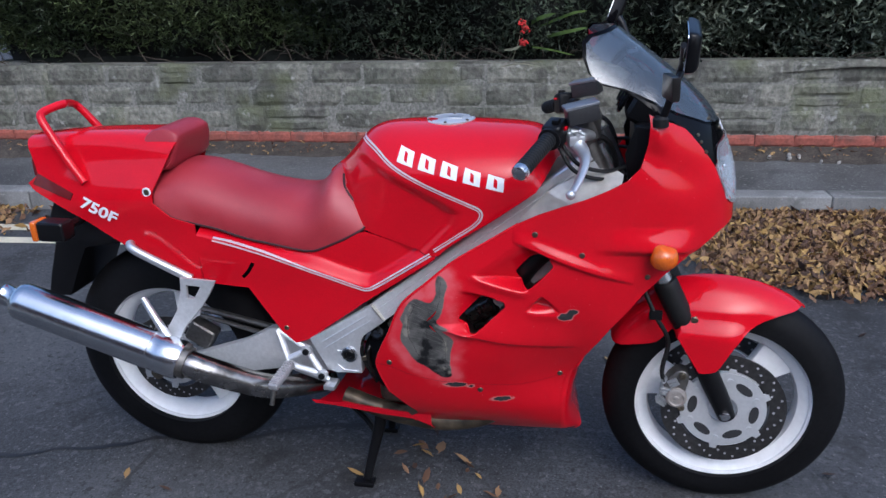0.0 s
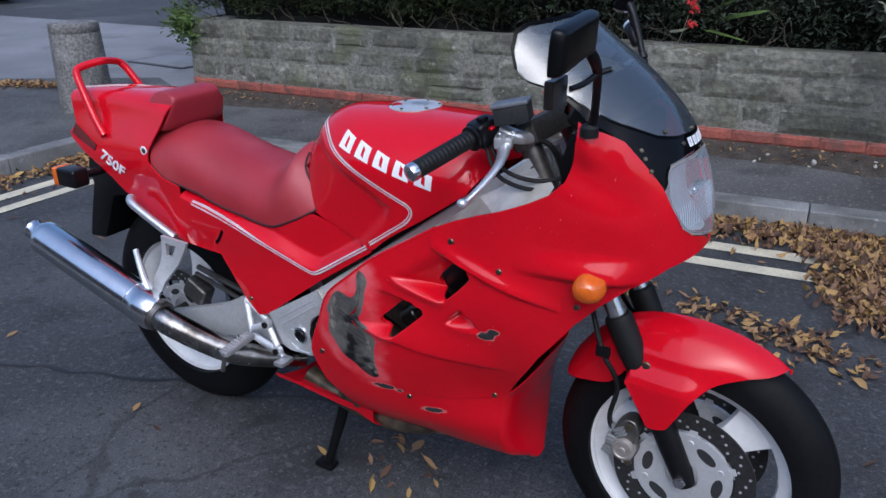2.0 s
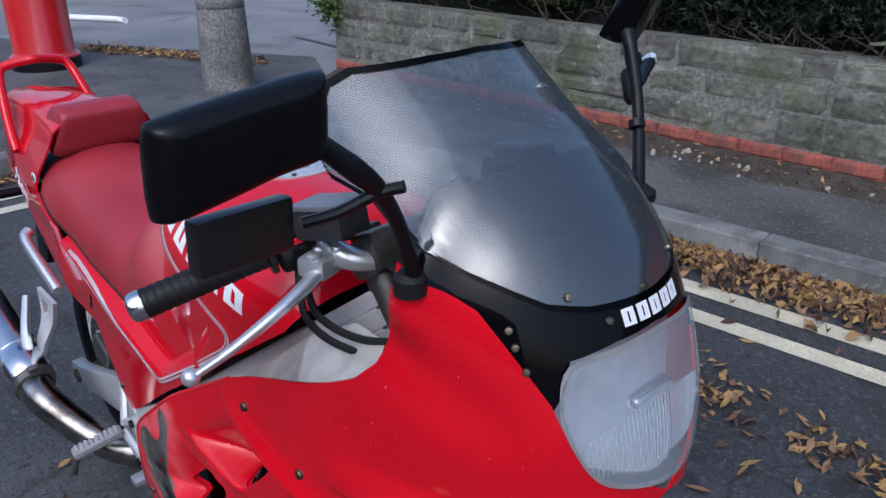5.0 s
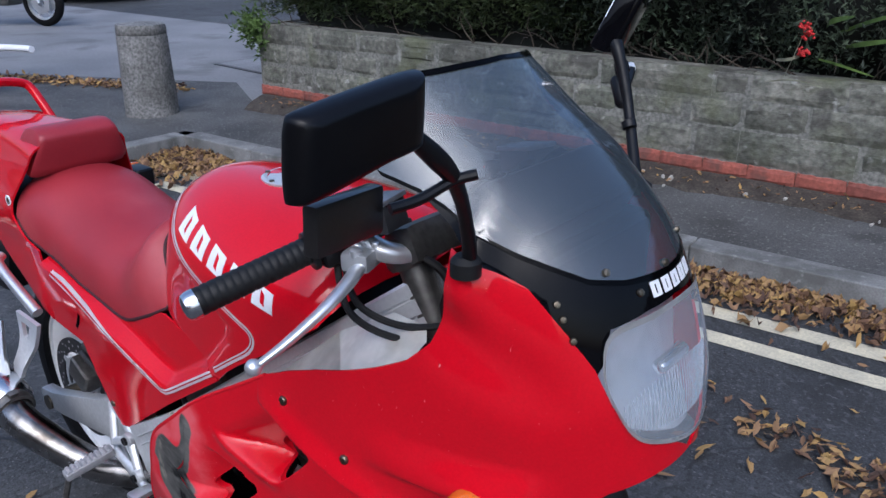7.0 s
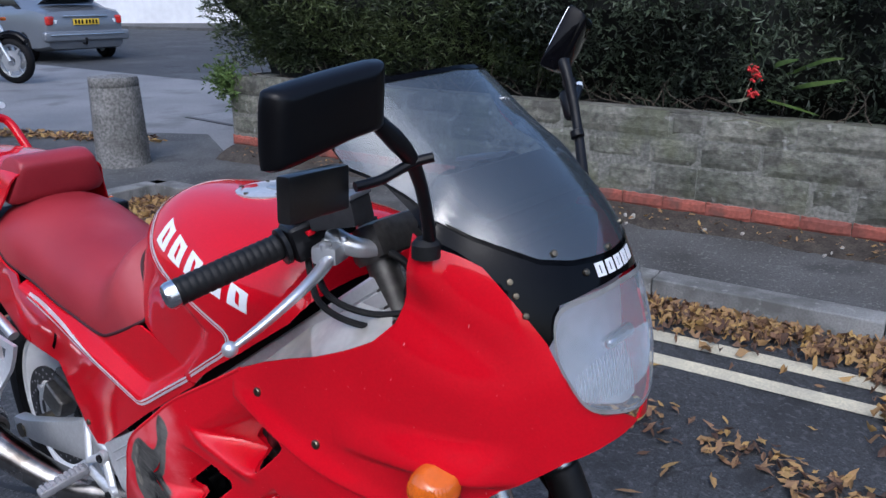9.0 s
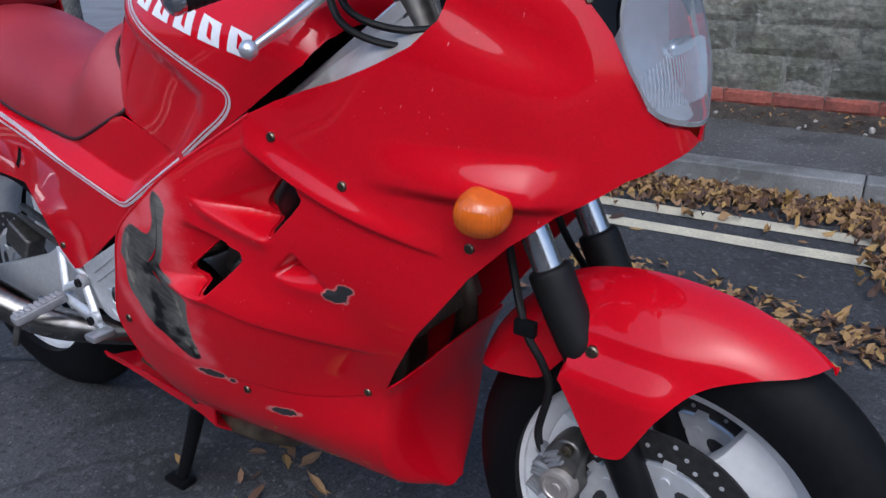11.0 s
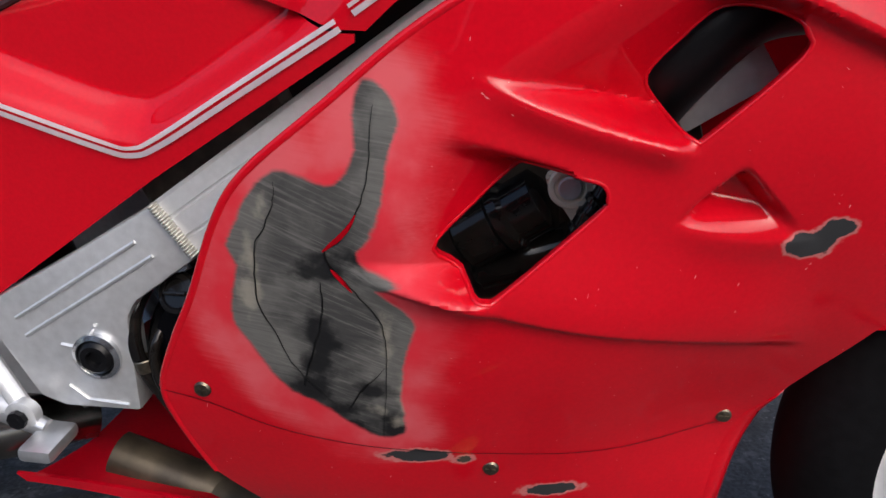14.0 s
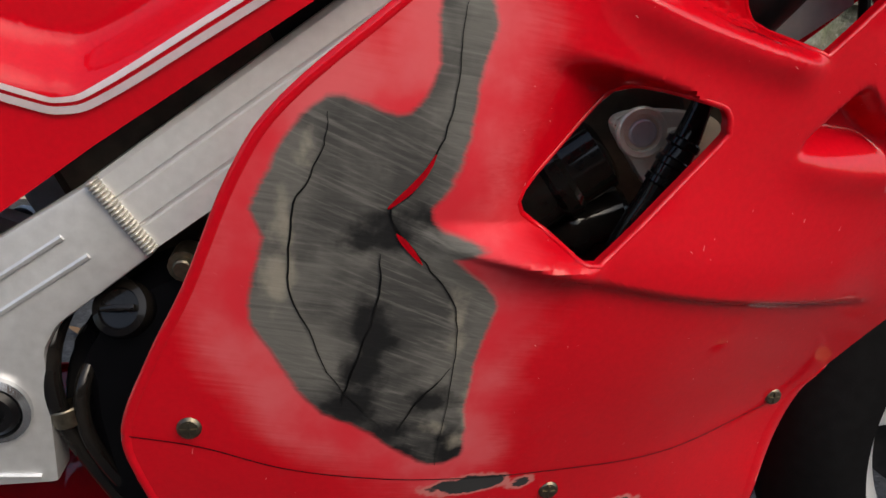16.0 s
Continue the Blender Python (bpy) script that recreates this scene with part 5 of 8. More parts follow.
# ---- wheels ----
def wheel(x, z, tyre_r, rim_r, half, name, turn):
    m = Matrix.Translation((x, 0, z)) @ Matrix.Rotation(radians(90), 4, "X")
    bm = bmesh.new()
    prof = []
    for k in range(25):
        a = math.pi * (k / 24) * 1.16 - math.pi * 0.08
        h = tyre_r - rim_r + 0.006
        prof.append((rim_r - 0.006 + h * (math.sin(a) ** 0.9 if math.sin(a) > 0 else 0), -half * math.cos(a) * (1.0 if abs(math.cos(a)) < 0.95 else 0.97)))
    prof.append(prof[0])
    lathe(bm, prof, m, 96, False)
    hub = part("wheel", bm, RUBBER, bike, "black road tyre on a white rim")
    hub.name = name
    bm = bmesh.new()
    w = half * 0.74
    lathe(bm, [(rim_r + 0.004, -w), (rim_r + 0.006, -w + 0.004), (rim_r - 0.004, -w + 0.008), (rim_r - 0.012, -w + 0.006), (rim_r - 0.024, -w + 0.012), (rim_r - 0.036, -0.020), (rim_r - 0.040, 0), (rim_r - 0.036, 0.020), (rim_r - 0.024, w - 0.012), (rim_r - 0.012, w - 0.006),
               (rim_r - 0.004, w - 0.008), (rim_r + 0.006, w - 0.004), (rim_r + 0.004, w), (rim_r - 0.013, w - 0.001), (rim_r - 0.02, 0), (rim_r - 0.013, -w + 0.001), (rim_r + 0.004, -w)], m, 96, False)
    part("rim", bm, WHITE, hub, "white painted rim")
    for k in range(3):
        a = radians(turn + 120 * k)
        bm = bmesh.new()
        out = [(0.05, -0.030), (rim_r * 0.55, -0.034), (rim_r - 0.05, -0.048), (rim_r - 0.024, -0.062), (rim_r - 0.024, 0.062), (rim_r - 0.05, 0.048), (rim_r * 0.55, 0.034), (0.05, 0.030)]
        prism(bm, out, 0.036, m @ Matrix.Rotation(a, 4, "Z") @ Matrix.Translation((0, 0, -0.018)), 0.007)
        part("spoke", bm, WHITE, hub)
    bm = bmesh.new()
    lathe(bm, [(0.03, -0.055), (0.05, -0.05), (0.058, -0.03), (0.06, 0), (0.058, 0.03), (0.05, 0.05), (0.03, 0.055)], m, 32)
    part("wheel_hub", bm, WHITE, hub)
    return hub, m


def brake_disc(parent, m, y, r, inner, carrier):
    mm = m @ Matrix.Translation((0, 0, y))
    bm = bmesh.new()
    lathe(bm, [(inner, -0.0025), (r, -0.0025), (r, 0.0025), (inner, 0.0025), (inner, -0.0025)], mm, 72, False)
    disc = part("brake_disc", bm, material("disc_steel", (0.075, 0.073, 0.072), 0.35, 0.7, 0, 0.2, 90), parent, "drilled steel brake disc")
    bm = bmesh.new()
    lathe(bm, [(0.035, -0.004), (carrier, -0.004), (carrier, 0.004), (0.035, 0.004), (0.035, -0.004)], mm, 48, False)
    for k in range(6):
        a = 1.047 * k + 0.4
        prism(bm, [(carrier - 0.015, -0.013), (inner + 0.006, -0.008), (inner + 0.006, 0.008), (carrier - 0.015, 0.013)], 0.006, mm @ Matrix.Rotation(a, 4, "Z") @ Matrix.Translation((0, 0, -0.003)), 0.001)
        lathe(bm, [(0.007, -0.007), (0.007, 0.007)], mm @ Matrix.Rotation(a, 4, "Z") @ Matrix.Translation((carrier - 0.02, 0, 0)), 10)
    carrier_part = part("disc_carrier", bm, material("carrier_alloy", (0.66, 0.67, 0.68), 0.4, 0.5, 0, 0.06, 100), parent, "bright alloy disc carrier")
    # solid dark inlays; the shade of open slots is put into their colour
    slot_mat = material("slot_shade", (0.03, 0.03, 0.032), 0.6)
    for k in range(6):
        bm = bmesh.new()
        prism(bm, [(carrier * (0.72 + 0.11 * math.cos(q)), 0.24 * carrier * math.sin(q)) for q in np.arange(0, 6.28, 0.45)], 0.0094, mm @ Matrix.Rotation(1.047 * k + 0.92, 4, "Z") @ Matrix.Translation((0, 0, -0.0047)), 0)
        part("slot_inlay", bm, slot_mat, carrier_part)
    # solid plugs; the brightness of the drilled holes is put into their colour
    bm = bmesh.new()
    for k in range(48):
        rr = inner + (r - inner) * (0.25 + 0.25 * (k % 3))
        a = 6.2832 * k / 48
        lathe(bm, [(0.0032, -0.0029), (0.0032, 0.0029)], mm @ Matrix.Translation((rr * math.cos(a), rr * math.sin(a), 0)), 8)
    part("drill_dots", bm, material("hole_glint", (0.55, 0.55, 0.56), 0.4, 0.3), parent, kind="stuff")
    return disc


front, fm = wheel(1.476, 0.289, 0.293, 0.217, 0.056, "front_wheel", 45)
rear, rm = wheel(0.0, 0.312, 0.322, 0.218, 0.070, "rear_wheel", 75)
brake_disc(front, fm, 0.066, 0.148, 0.108, 0.102)
brake_disc(front, fm, -0.066, 0.148, 0.108, 0.102)
brake_disc(rear, rm, 0.070, 0.128, 0.092, 0.08)

# ---- front fork ----
AX = Vector((1.478, 0, 0.289))
RAKE = Vector((-math.sin(radians(26.5)), 0, math.cos(radians(26.5))))


def fork_point(s, y, ahead=0.0):
    return tuple(AX + RAKE * s + Vector((math.cos(radians(26.5)), 0, math.sin(radians(26.5)))) * ahead + Vector((0, y, 0)))


for y in (-0.073, 0.073):
    bm = bmesh.new()
    tube(bm, [fork_point(-0.02, y, 0.0), fork_point(0.03, y, 0.002), fork_point(0.12, y, 0.003), fork_point(0.25, y, 0.003), fork_point(0.30, y, 0.003)], [0.021, 0.0245, 0.026, 0.026, 0.026], 20, 4)
    lower = part("fork_lower", bm, BLACK, bike, "black fork slider")
    bm = bmesh.new()
    tube(bm, [fork_point(0.255, y, 0.003), fork_point(0.275, y, 0.003), fork_point(0.33, y, 0.003), fork_point(0.368, y, 0.003), fork_point(0.375, y, 0.003)], [0.024, 0.0275, 0.0285, 0.0285, 0.024], 20, 4)
    part("dust_boot", bm, GRIPRUBBER, lower)
    bm = bmesh.new()
    tube(bm, [fork_point(0.30, y, 0.003), fork_point(0.74, y, 0.003)], 0.0195, 20)
    part("fork_tube", bm, material("fork_chrome", (0.55, 0.56, 0.58), 0.22, 0.9, 0, 0.05, 60), bike, "chrome fork tube")
    bm = bmesh.new()
    s = -1 if y < 0 else 1
    lathe(bm, [(0.013, 0), (0.013, 0.012), (0.009, 0.014), (0.0, 0.013)], Matrix.Translation((1.478, y + s * 0.016, 0.287)) @ Matrix.Rotation(radians(90 * -s), 4, "X"), 6, False)
    part("axle_nut", bm, CHROME, lower)
    # caliper behind the leg
    bm = bmesh.new()
    cy = s * 0.086
    side = Matrix.Rotation(radians(90 * -s), 4, "X")
    prism(bm, spline([(1.336, 0.318), (1.328, 0.350), (1.334, 0.378), (1.356, 0.404), (1.378, 0.404), (1.386, 0.384), (1.380, 0.350), (1.384, 0.322), (1.366, 0.306)], 4, True), 0.040, at_y(cy - 0.020), 0.005, 3)
    cal = part("brake_caliper", bm, DULLSTEEL, bike, "grimy cast front brake caliper")
    bm = bmesh.new()
    lathe(bm, [(0.0255, -0.006), (0.0255, 0.008), (0.0235, 0.012), (0.0180, 0.0135), (0.0165, 0.0115), (0.0070, 0.0115), (0.0060, 0.0135), (0.0, 0.0140)], Matrix.Translation((1.359, cy + s * 0.018, 0.336)) @ side, 32, False)
    part("piston_cap", bm, BRONZE, cal, "dull bronze piston cap")
    for fx, fz, turn in ((1.3325, 0.350, 8), (1.350, 0.375, -32), (1.327, 0.322, 30)):
        bm = bmesh.new()
        fm = Matrix.Translation((fx, cy + s * 0.012, fz)) @ Matrix.Rotation(radians(turn), 4, "Y")
        for k in (-1, 0, 1):
            box(bm, (0.024, 0.030, 0.0042), fm @ Matrix.Translation((0, 0, 0.0075 * k)), 0.0012)
        box(bm, (0.010, 0.022, 0.020), fm, 0.001)
        part("caliper_fin", bm, BRUSHED, cal, "bright ribbed alloy")
    for fx, fz in ((1.370, 0.396), (1.372, 0.310)):
        bm = bmesh.new()
        lathe(bm, [(0.0085, 0), (0.0085, 0.009), (0.007, 0.010), (0.0035, 0.010), (0.0035, 0.006), (0.0, 0.006)], Matrix.Translation((fx, cy + s * 0.019, fz)) @ side, 14, False)
        part("caliper_bolt", bm, STEEL, cal)
    bm = bmesh.new()
    tube(bm, [(1.336, cy + s * 0.010, 0.372), (1.328, cy + s * 0.014, 0.3775), (1.322, cy + s * 0.012, 0.405), (1.332, cy + s * 0.006, 0.4665), (1.322, y * 1.34, 0.505), (1.298, y * 1.35, 0.545), (1.262, y * 1.0, 0.62), (1.235, y * 0.8, 0.72)], 0.0055, 10)
    part("brake_hose", bm, GRIPRUBBER, bike, "black rubber brake hose")
    bm = bmesh.new()
    lathe(bm, [(0.0085, 0), (0.0085, 0.012), (0.0, 0.013)], Matrix.Translation((1.330, cy + s * 0.006, 0.3765)) @ side, 12, False)
    part("banjo_bolt", bm, BRUSHED, cal)
    bm = bmesh.new()
    box(bm, (0.03, 0.012, 0.022), Matrix.Translation((1.298, y * 1.36, 0.548)), 0.003)
    part("hose_clip", bm, BLACK, bike)

# ---- front mudguard: arched over the tyre, with a blade down each fork leg ----
GUARD_TOP = smooth_table([(1.195, 0.452), (1.212, 0.492), (1.235, 0.524), (1.265, 0.556), (1.305, 0.589), (1.35, 0.609), (1.41, 0.619), (1.47, 0.618), (1.53, 0.608), (1.58, 0.591), (1.62, 0.570), (1.648, 0.548)])


GUARD_WIDE = smooth_table([(1.15, 0.050), (1.19, 0.055), (1.25, 0.064), (1.35, 0.073), (1.45, 0.084), (1.55, 0.081), (1.62, 0.066), (1.65, 0.052), (1.68, 0.040)])


def guard_half(x, z):
    w = GUARD_WIDE(x)
    lip = 1.345 + 0.25 * (z - 0.5)
    return w + (0.010 * ramp01(0.592 - z, 0.0, 0.04) + 0.026 * ramp01(0.556 - z, 0.0, 0.06)) * ramp01(x, lip - 0.002, lip + 0.006) * (1 - ramp01(x, 1.46, 1.57))


guard_place = dome(GUARD_TOP, guard_half, 0.075, 2.0)
guard_low = [tuple(q) for q in spline([(1.198, 0.452), (1.211, 0.443), (1.26, 0.450), (1.305, 0.462), (1.330, 0.490), (1.345, 0.500), (1.376, 0.455), (1.400, 0.417), (1.409, 0.410), (1.436, 0.416), (1.450, 0.430), (1.480, 0.486), (1.517, 0.527), (1.57, 0.548), (1.61, 0.553), (1.636, 0.556), (1.645, 0.5495)], 3)]
guard_side = [(x, dome_d(GUARD_TOP, 0.075, 2.0, x, z)) for x, z in open_line(guard_low)]
mudguard = sheet("front_mudguard", guard_side + [(x, -dd) for x, dd in guard_side[::-1]], guard_place, 0.006, 0.003, RED, bike, outward=(0, 0, 1), stepv=0.03, label="glossy red front mudguard", smooth=50)


def screw(x, y, z, r=0.0065, towards=(0, -1, 0), parent=None):
    bm = bmesh.new()
    m = Matrix.Translation((x, y, z)) @ Vector(towards).to_track_quat("Z", "Y").to_matrix().to_4x4()
    lathe(bm, [(r, -0.004), (r, 0.0015), (r * 0.8, 0.003), (0.0, 0.0035)], m, 14, False)
    box(bm, (r * 1.3, r * 0.22, 0.001), m @ Matrix.Translation((0, 0, 0.0036)), 0)
    box(bm, (r * 0.22, r * 1.3, 0.001), m @ Matrix.Translation((0, 0, 0.0037)), 0)
    return part("screw", bm, STEEL, parent if parent is not None else bike)


screw(1.387, -guard_half(1.387, 0.538) - 0.001, 0.538, 0.0085, parent=mudguard)
for x, z in ((1.024, 0.788), (1.125, 0.742), (1.267, 0.679), (0.897, 0.380), (0.686, 0.457), (1.081, 0.4075)):
    screw(x, nose(to_d(x, z), z)[1], z, parent=fairing)
screw(0.402, panel_at(0.402, 0.491)[1], 0.491, parent=side_panel)


# ---- frame ----
def beam(a, b, heights, thick, grooves):
    """A flat aluminium spar with lengthwise grooves on its outer face."""
    a, b = Vector(a), Vector(b)
    d = (b - a).normalized()
    side = Vector((0, -1, 0))
    side = (side - d * side.dot(d)).normalized()
    up = d.cross(side).normalized()
    if up.z < 0:
        up = -up
    sec = [(-0.5, 0.0)]
    for g in grooves:
        sec += [(g - 0.034, 0.0), (g - 0.016, -0.003), (g + 0.016, -0.003), (g + 0.034, 0.0)]
    sec += [(0.44, 0.0), (0.5, -0.004), (0.5, -thick), (-0.5, -thick)]
    bm = bmesh.new()
    rings = [[bm.verts.new(p + up * u * h + side * v) for u, v in sec] for p, h in ((a, heights[0]), (b, heights[1]))]
    for i in range(len(sec)):
        bm.faces.new((rings[0][i], rings[0][(i + 1) % len(sec)], rings[1][(i + 1) % len(sec)], rings[1][i]))
    bm.faces.new(rings[0])
    bm.faces.new(rings[1])
    bmesh.ops.recalc_face_normals(bm, faces=bm.faces[:])
    return bm


for s in (1, -1):
    f = Matrix.Diagonal((1, s, 1, 1))
    bm = beam((0.6400, -0.1875, 0.5486), (1.1465, -0.120, 0.9150), (0.051, 0.066), 0.03, (-0.20, 0.17))
    bmesh.ops.transform(bm, matrix=f, verts=bm.verts[:])
    bmesh.ops.recalc_face_normals(bm, faces=bm.faces[:])
    spar = part("frame_spar", bm, SPAR, bike, "brushed aluminium frame spar with long grooves", 30)
    bm = bmesh.new()
    prism(bm, [(0.462, 0.468), (0.503, 0.386), (0.525, 0.378), (0.594, 0.380), (0.595, 0.470), (0.604, 0.486), (0.630, 0.506), (0.661, 0.530), (0.631, 0.572), (0.552, 0.522)], 0.026, f @ at_y(-0.1895), 0.004)
    pivot = part("pivot_plate", bm, SILVER, bike, "cast silver frame pivot plate")
    if s == 1:
        bm = bmesh.new()
        a, b = Vector((0.6295, -0.190, 0.573)), Vector((0.6605, -0.190, 0.531))
        L = (b - a).length
        lathe(bm, [(0.0008, 0)] + [(0.0036 + 0.0016 * abs(math.sin(k * math.pi / 5)), L * (k + 1) / 102) for k in range(100)] + [(0.0008, L)], Matrix.Translation(a) @ (b - a).to_track_quat("Z", "Y").to_matrix().to_4x4() @ Matrix.Diagonal((1.15, 0.8, 1, 1)), 12)
        part("weld_bead", bm, material("weld", (0.62, 0.60, 0.54), 0.45, 0.7, 0, 0.1, 200), pivot, "pale ridged weld bead", 60)
        bm = bmesh.new()
        bolt_m = Matrix.Translation((0.564, -0.1905, 0.433)) @ Matrix.Rotation(radians(90), 4, "X")
        lathe(bm, [(0.021, -0.004), (0.021, 0.003), (0.017, 0.005), (0.015, 0.002)], bolt_m, 24, False)
        part("pivot_collar", bm, CHROME, pivot)
        bm = bmesh.new()
        lathe(bm, [(0.015, 0), (0.015, 0.004), (0.012, 0.007), (0.0075, 0.007), (0.0065, 0.002), (0.0, 0.002)], bolt_m, 24, False)
        part("pivot_bolt", bm, BLACK, pivot, "black pivot bolt")
        for p in (((0.533, 0.441), (0.549, 0.439)), ((0.533, 0.401), (0.549, 0.388)), ((0.549, 0.388), (0.585, 0.386)), ((0.549, 0.439), (0.566, 0.462)), ((0.497, 0.463), (0.612, 0.540)), ((0.503, 0.447), (0.625, 0.529))):
            bm = bmesh.new()
            tube(bm, [(p[0][0], -0.1900, p[0][1]), (p[1][0], -0.1900, p[1][1])], 0.0018, 6)
            part("cast_rib", bm, SILVER, pivot)

# maker's plate riveted to the spar, unreadable print as bars
bm = bmesh.new()
PLATE = Matrix.Translation((1.052, -0.1645, 0.838)) @ Matrix.Rotation(radians(-35), 4, "Y") @ SIDE
prism(bm, [(-0.034, -0.011), (0.034, -0.011), (0.034, 0.011), (-0.034, 0.011)], 0.0012, PLATE, 0.0003)
makers = part("makers_plate", bm, material("plate_alloy", (0.62, 0.60, 0.52), 0.4, 0.6, 0, 0.1, 200), bike, "small pale riveted plate with unreadable print")
bm = bmesh.new()
for k in range(3):
    box(bm, (0.05 - 0.008 * (k % 2), 0.0022, 0.0008), PLATE @ Matrix.Translation((0, 0.006 - 0.006 * k, -0.0006)), 0)
part("print_bars", bm, BLACK, makers)

# cast gusset between spar and steering head, pale in place of reflected sky
for s in (1, -1):
    bm = bmesh.new()
    top = [bm.verts.new((x, y * s, z)) for x, y, z in ((0.965, -0.206, 0.785), (1.040, -0.154, 0.857), (1.136, -0.150, 0.914), (1.188, -0.150, 0.912), (1.205, -0.170, 0.906), (1.200, -0.206, 0.886), (1.10, -0.210, 0.846))]
    bm.faces.new(top)
    bmesh.ops.solidify(bm, geom=bm.faces[:], thickness=0.006)
    gusset = part("frame_gusset", bm, material("sky_pale_alloy", (0.76, 0.73, 0.66), 0.38, 0.35, 0, 0.12, 30, 0.1, 120, second=(0.50, 0.47, 0.40), second_scale=16), bike, "cast alloy frame gusset, pale in place of reflected sky")

# ---- engine and what shows of it ----
bm = bmesh.new()
box(bm, (0.36, 0.30, 0.20), Matrix.Translation((0.80, 0, 0.37)), 0.03, 3)
engine = part("engine", bm, ENGINE, bike, "dark oily engine block behind the fairing")
bm = bmesh.new()
box(bm, (0.20, 0.26, 0.24), Matrix.Translation((0.90, 0, 0.58)) @ Matrix.Rotation(radians(25), 4, "Y"), 0.02, 3)
part("front_cylinder_bank", bm, ENGINE, engine)
bm = bmesh.new()
box(bm, (0.16, 0.28, 0.20), Matrix.Translation((0.66, 0, 0.60)) @ Matrix.Rotation(radians(-25), 4, "Y"), 0.02, 3)
part("rear_cylinder_bank", bm, ENGINE, engine)
bm = bmesh.new()
cov = Matrix.Translation((0.70, -0.135, 0.42)) @ Matrix.Rotation(radians(90), 4, "X")
lathe(bm, [(0.105, 0), (0.105, 0.03), (0.095, 0.042), (0.06, 0.048), (0.0, 0.05)], cov, 40, False)
part("clutch_cover", bm, GLOSSBLACK, engine, "black rounded clutch cover")
bm = bmesh.new()
CASTBLACK = material("glossy_black_casting", (0.005, 0.005, 0.006), 0.10, 0, 0, 0.25, 60, 0.05, 90, second=(0.014, 0.012, 0.010), second_scale=22, spec=0.3)
fill = Matrix.Translation((0.639, -0.176, 0.490)) @ Matrix.Rotation(radians(62), 4, "X") @ Matrix.Rotation(radians(-12), 4, "Y")
lathe(bm, [(0.0135, -0.04), (0.0145, -0.004), (0.0175, 0.0), (0.0180, 0.004), (0.0165, 0.0095), (0.0125, 0.0105), (0.0115, 0.0085), (0.0, 0.0080)], fill, 28, False)
box(bm, (0.021, 0.0042, 0.006), fill @ Matrix.Translation((0, 0, 0.010)), 0.0015)
part("oil_filler_cap", bm, CASTBLACK, engine, "glossy black oil filler cap")
bm = bmesh.new()
prism(bm, spline([(0.600, 0.455), (0.612, 0.472), (0.640, 0.474), (0.672, 0.500), (0.690, 0.506), (0.700, 0.470), (0.690, 0.420), (0.640, 0.405), (0.612, 0.420)], 4, True), 0.022, at_y(-0.160), 0.006, 3)
part("clutch_housing", bm, CASTBLACK, engine, "glossy black clutch housing")
for bx, bz in ((0.675, 0.520),):
    bm = bmesh.new()
    lathe(bm, [(0.0095, -0.02), (0.0095, 0.002), (0.0060, 0.002), (0.0060, 0.0075), (0.0050, 0.0085), (0.0, 0.0085)], Matrix.Translation((bx, -0.182, bz)) @ Matrix.Rotation(radians(90), 4, "X"), 12, False)
    part("cover_bolt", bm, STEEL, engine)
for p, rad in (([(0.606, -0.150, 0.500), (0.596, -0.178, 0.470), (0.5956, -0.184, 0.4345), (0.6065, -0.178, 0.3966), (0.622, -0.16, 0.345)], 0.0062), ([(0.622, -0.150, 0.470), (0.612, -0.180, 0.445), (0.611, -0.184, 0.415), (0.622, -0.176, 0.378), (0.640, -0.16, 0.335)], 0.0050)):
    bm = bmesh.new()
    tube(bm, p, rad, 12)
    part("hose", bm, CASTBLACK, engine, "glossy black rubber hose")
bm = bmesh.new()
lathe(bm, [(0.0088, -0.006), (0.0096, -0.005), (0.0096, 0.005), (0.0088, 0.006)], Matrix.Translation((0.601, -0.182, 0.424)) @ Matrix.Rotation(radians(-12), 4, "Y"), 16, False)
part("hose_band", bm, STEEL, engine)
bm = bmesh.new()
tube(bm, [(1.00, -0.10, 0.40), (0.93, -0.12, 0.27), (0.80, -0.13, 0.225), (0.66, -0.13, 0.235), (0.52, -0.12, 0.27)], 0.024, 16)
HEADER = material("heat_tinted_pipe", (0.15, 0.12, 0.08), 0.45, 0.6, 0, 0.3, 30, second=(0.05, 0.04, 0.03), second_scale=14)
part("header_pipe", bm, HEADER, engine, "heat-browned exhaust header pipe")
bm = bmesh.new()
tube(bm, [(0.76, -0.15, 0.34), (0.73, -0.165, 0.29), (0.68, -0.15, 0.25), (0.60, -0.12, 0.24)], 0.022, 16)
part("header_pipe", bm, HEADER, engine, "heat-browned exhaust header pipe")
for p, q, rad in (((0.865, -0.165, 0.548), (0.925, -0.172, 0.592), 0.024), ((0.875, -0.150, 0.520), (0.95, -0.158, 0.550), 0.018)):
    bm = bmesh.new()
    a, b = Vector(p), Vector(q)
    h = (b - a).length
    lathe(bm, [(rad * 0.8, 0), (rad, 0.004), (rad, h * 0.45), (rad * 1.15, h * 0.5), (rad * 1.15, h * 0.6), (rad, h * 0.65), (rad, h - 0.004), (rad * 0.7, h)], Matrix.Translation(a) @ (b - a).to_track_quat("Z", "Y").to_matrix().to_4x4(), 24)
    part("water_pipe", bm, CASTBLACK, engine, "oily black pipe with a collar")
for y in (-0.085, 0.085):
    bm = bmesh.new()
    tube(bm, [(1.06, y, 0.53), (1.085, y * 1.1, 0.46), (1.078, y * 1.15, 0.38), (1.03, y * 1.1, 0.28)], 0.019, 14)
    part("header_pipe", bm, HEADER, engine, "heat-browned exhaust header pipe")
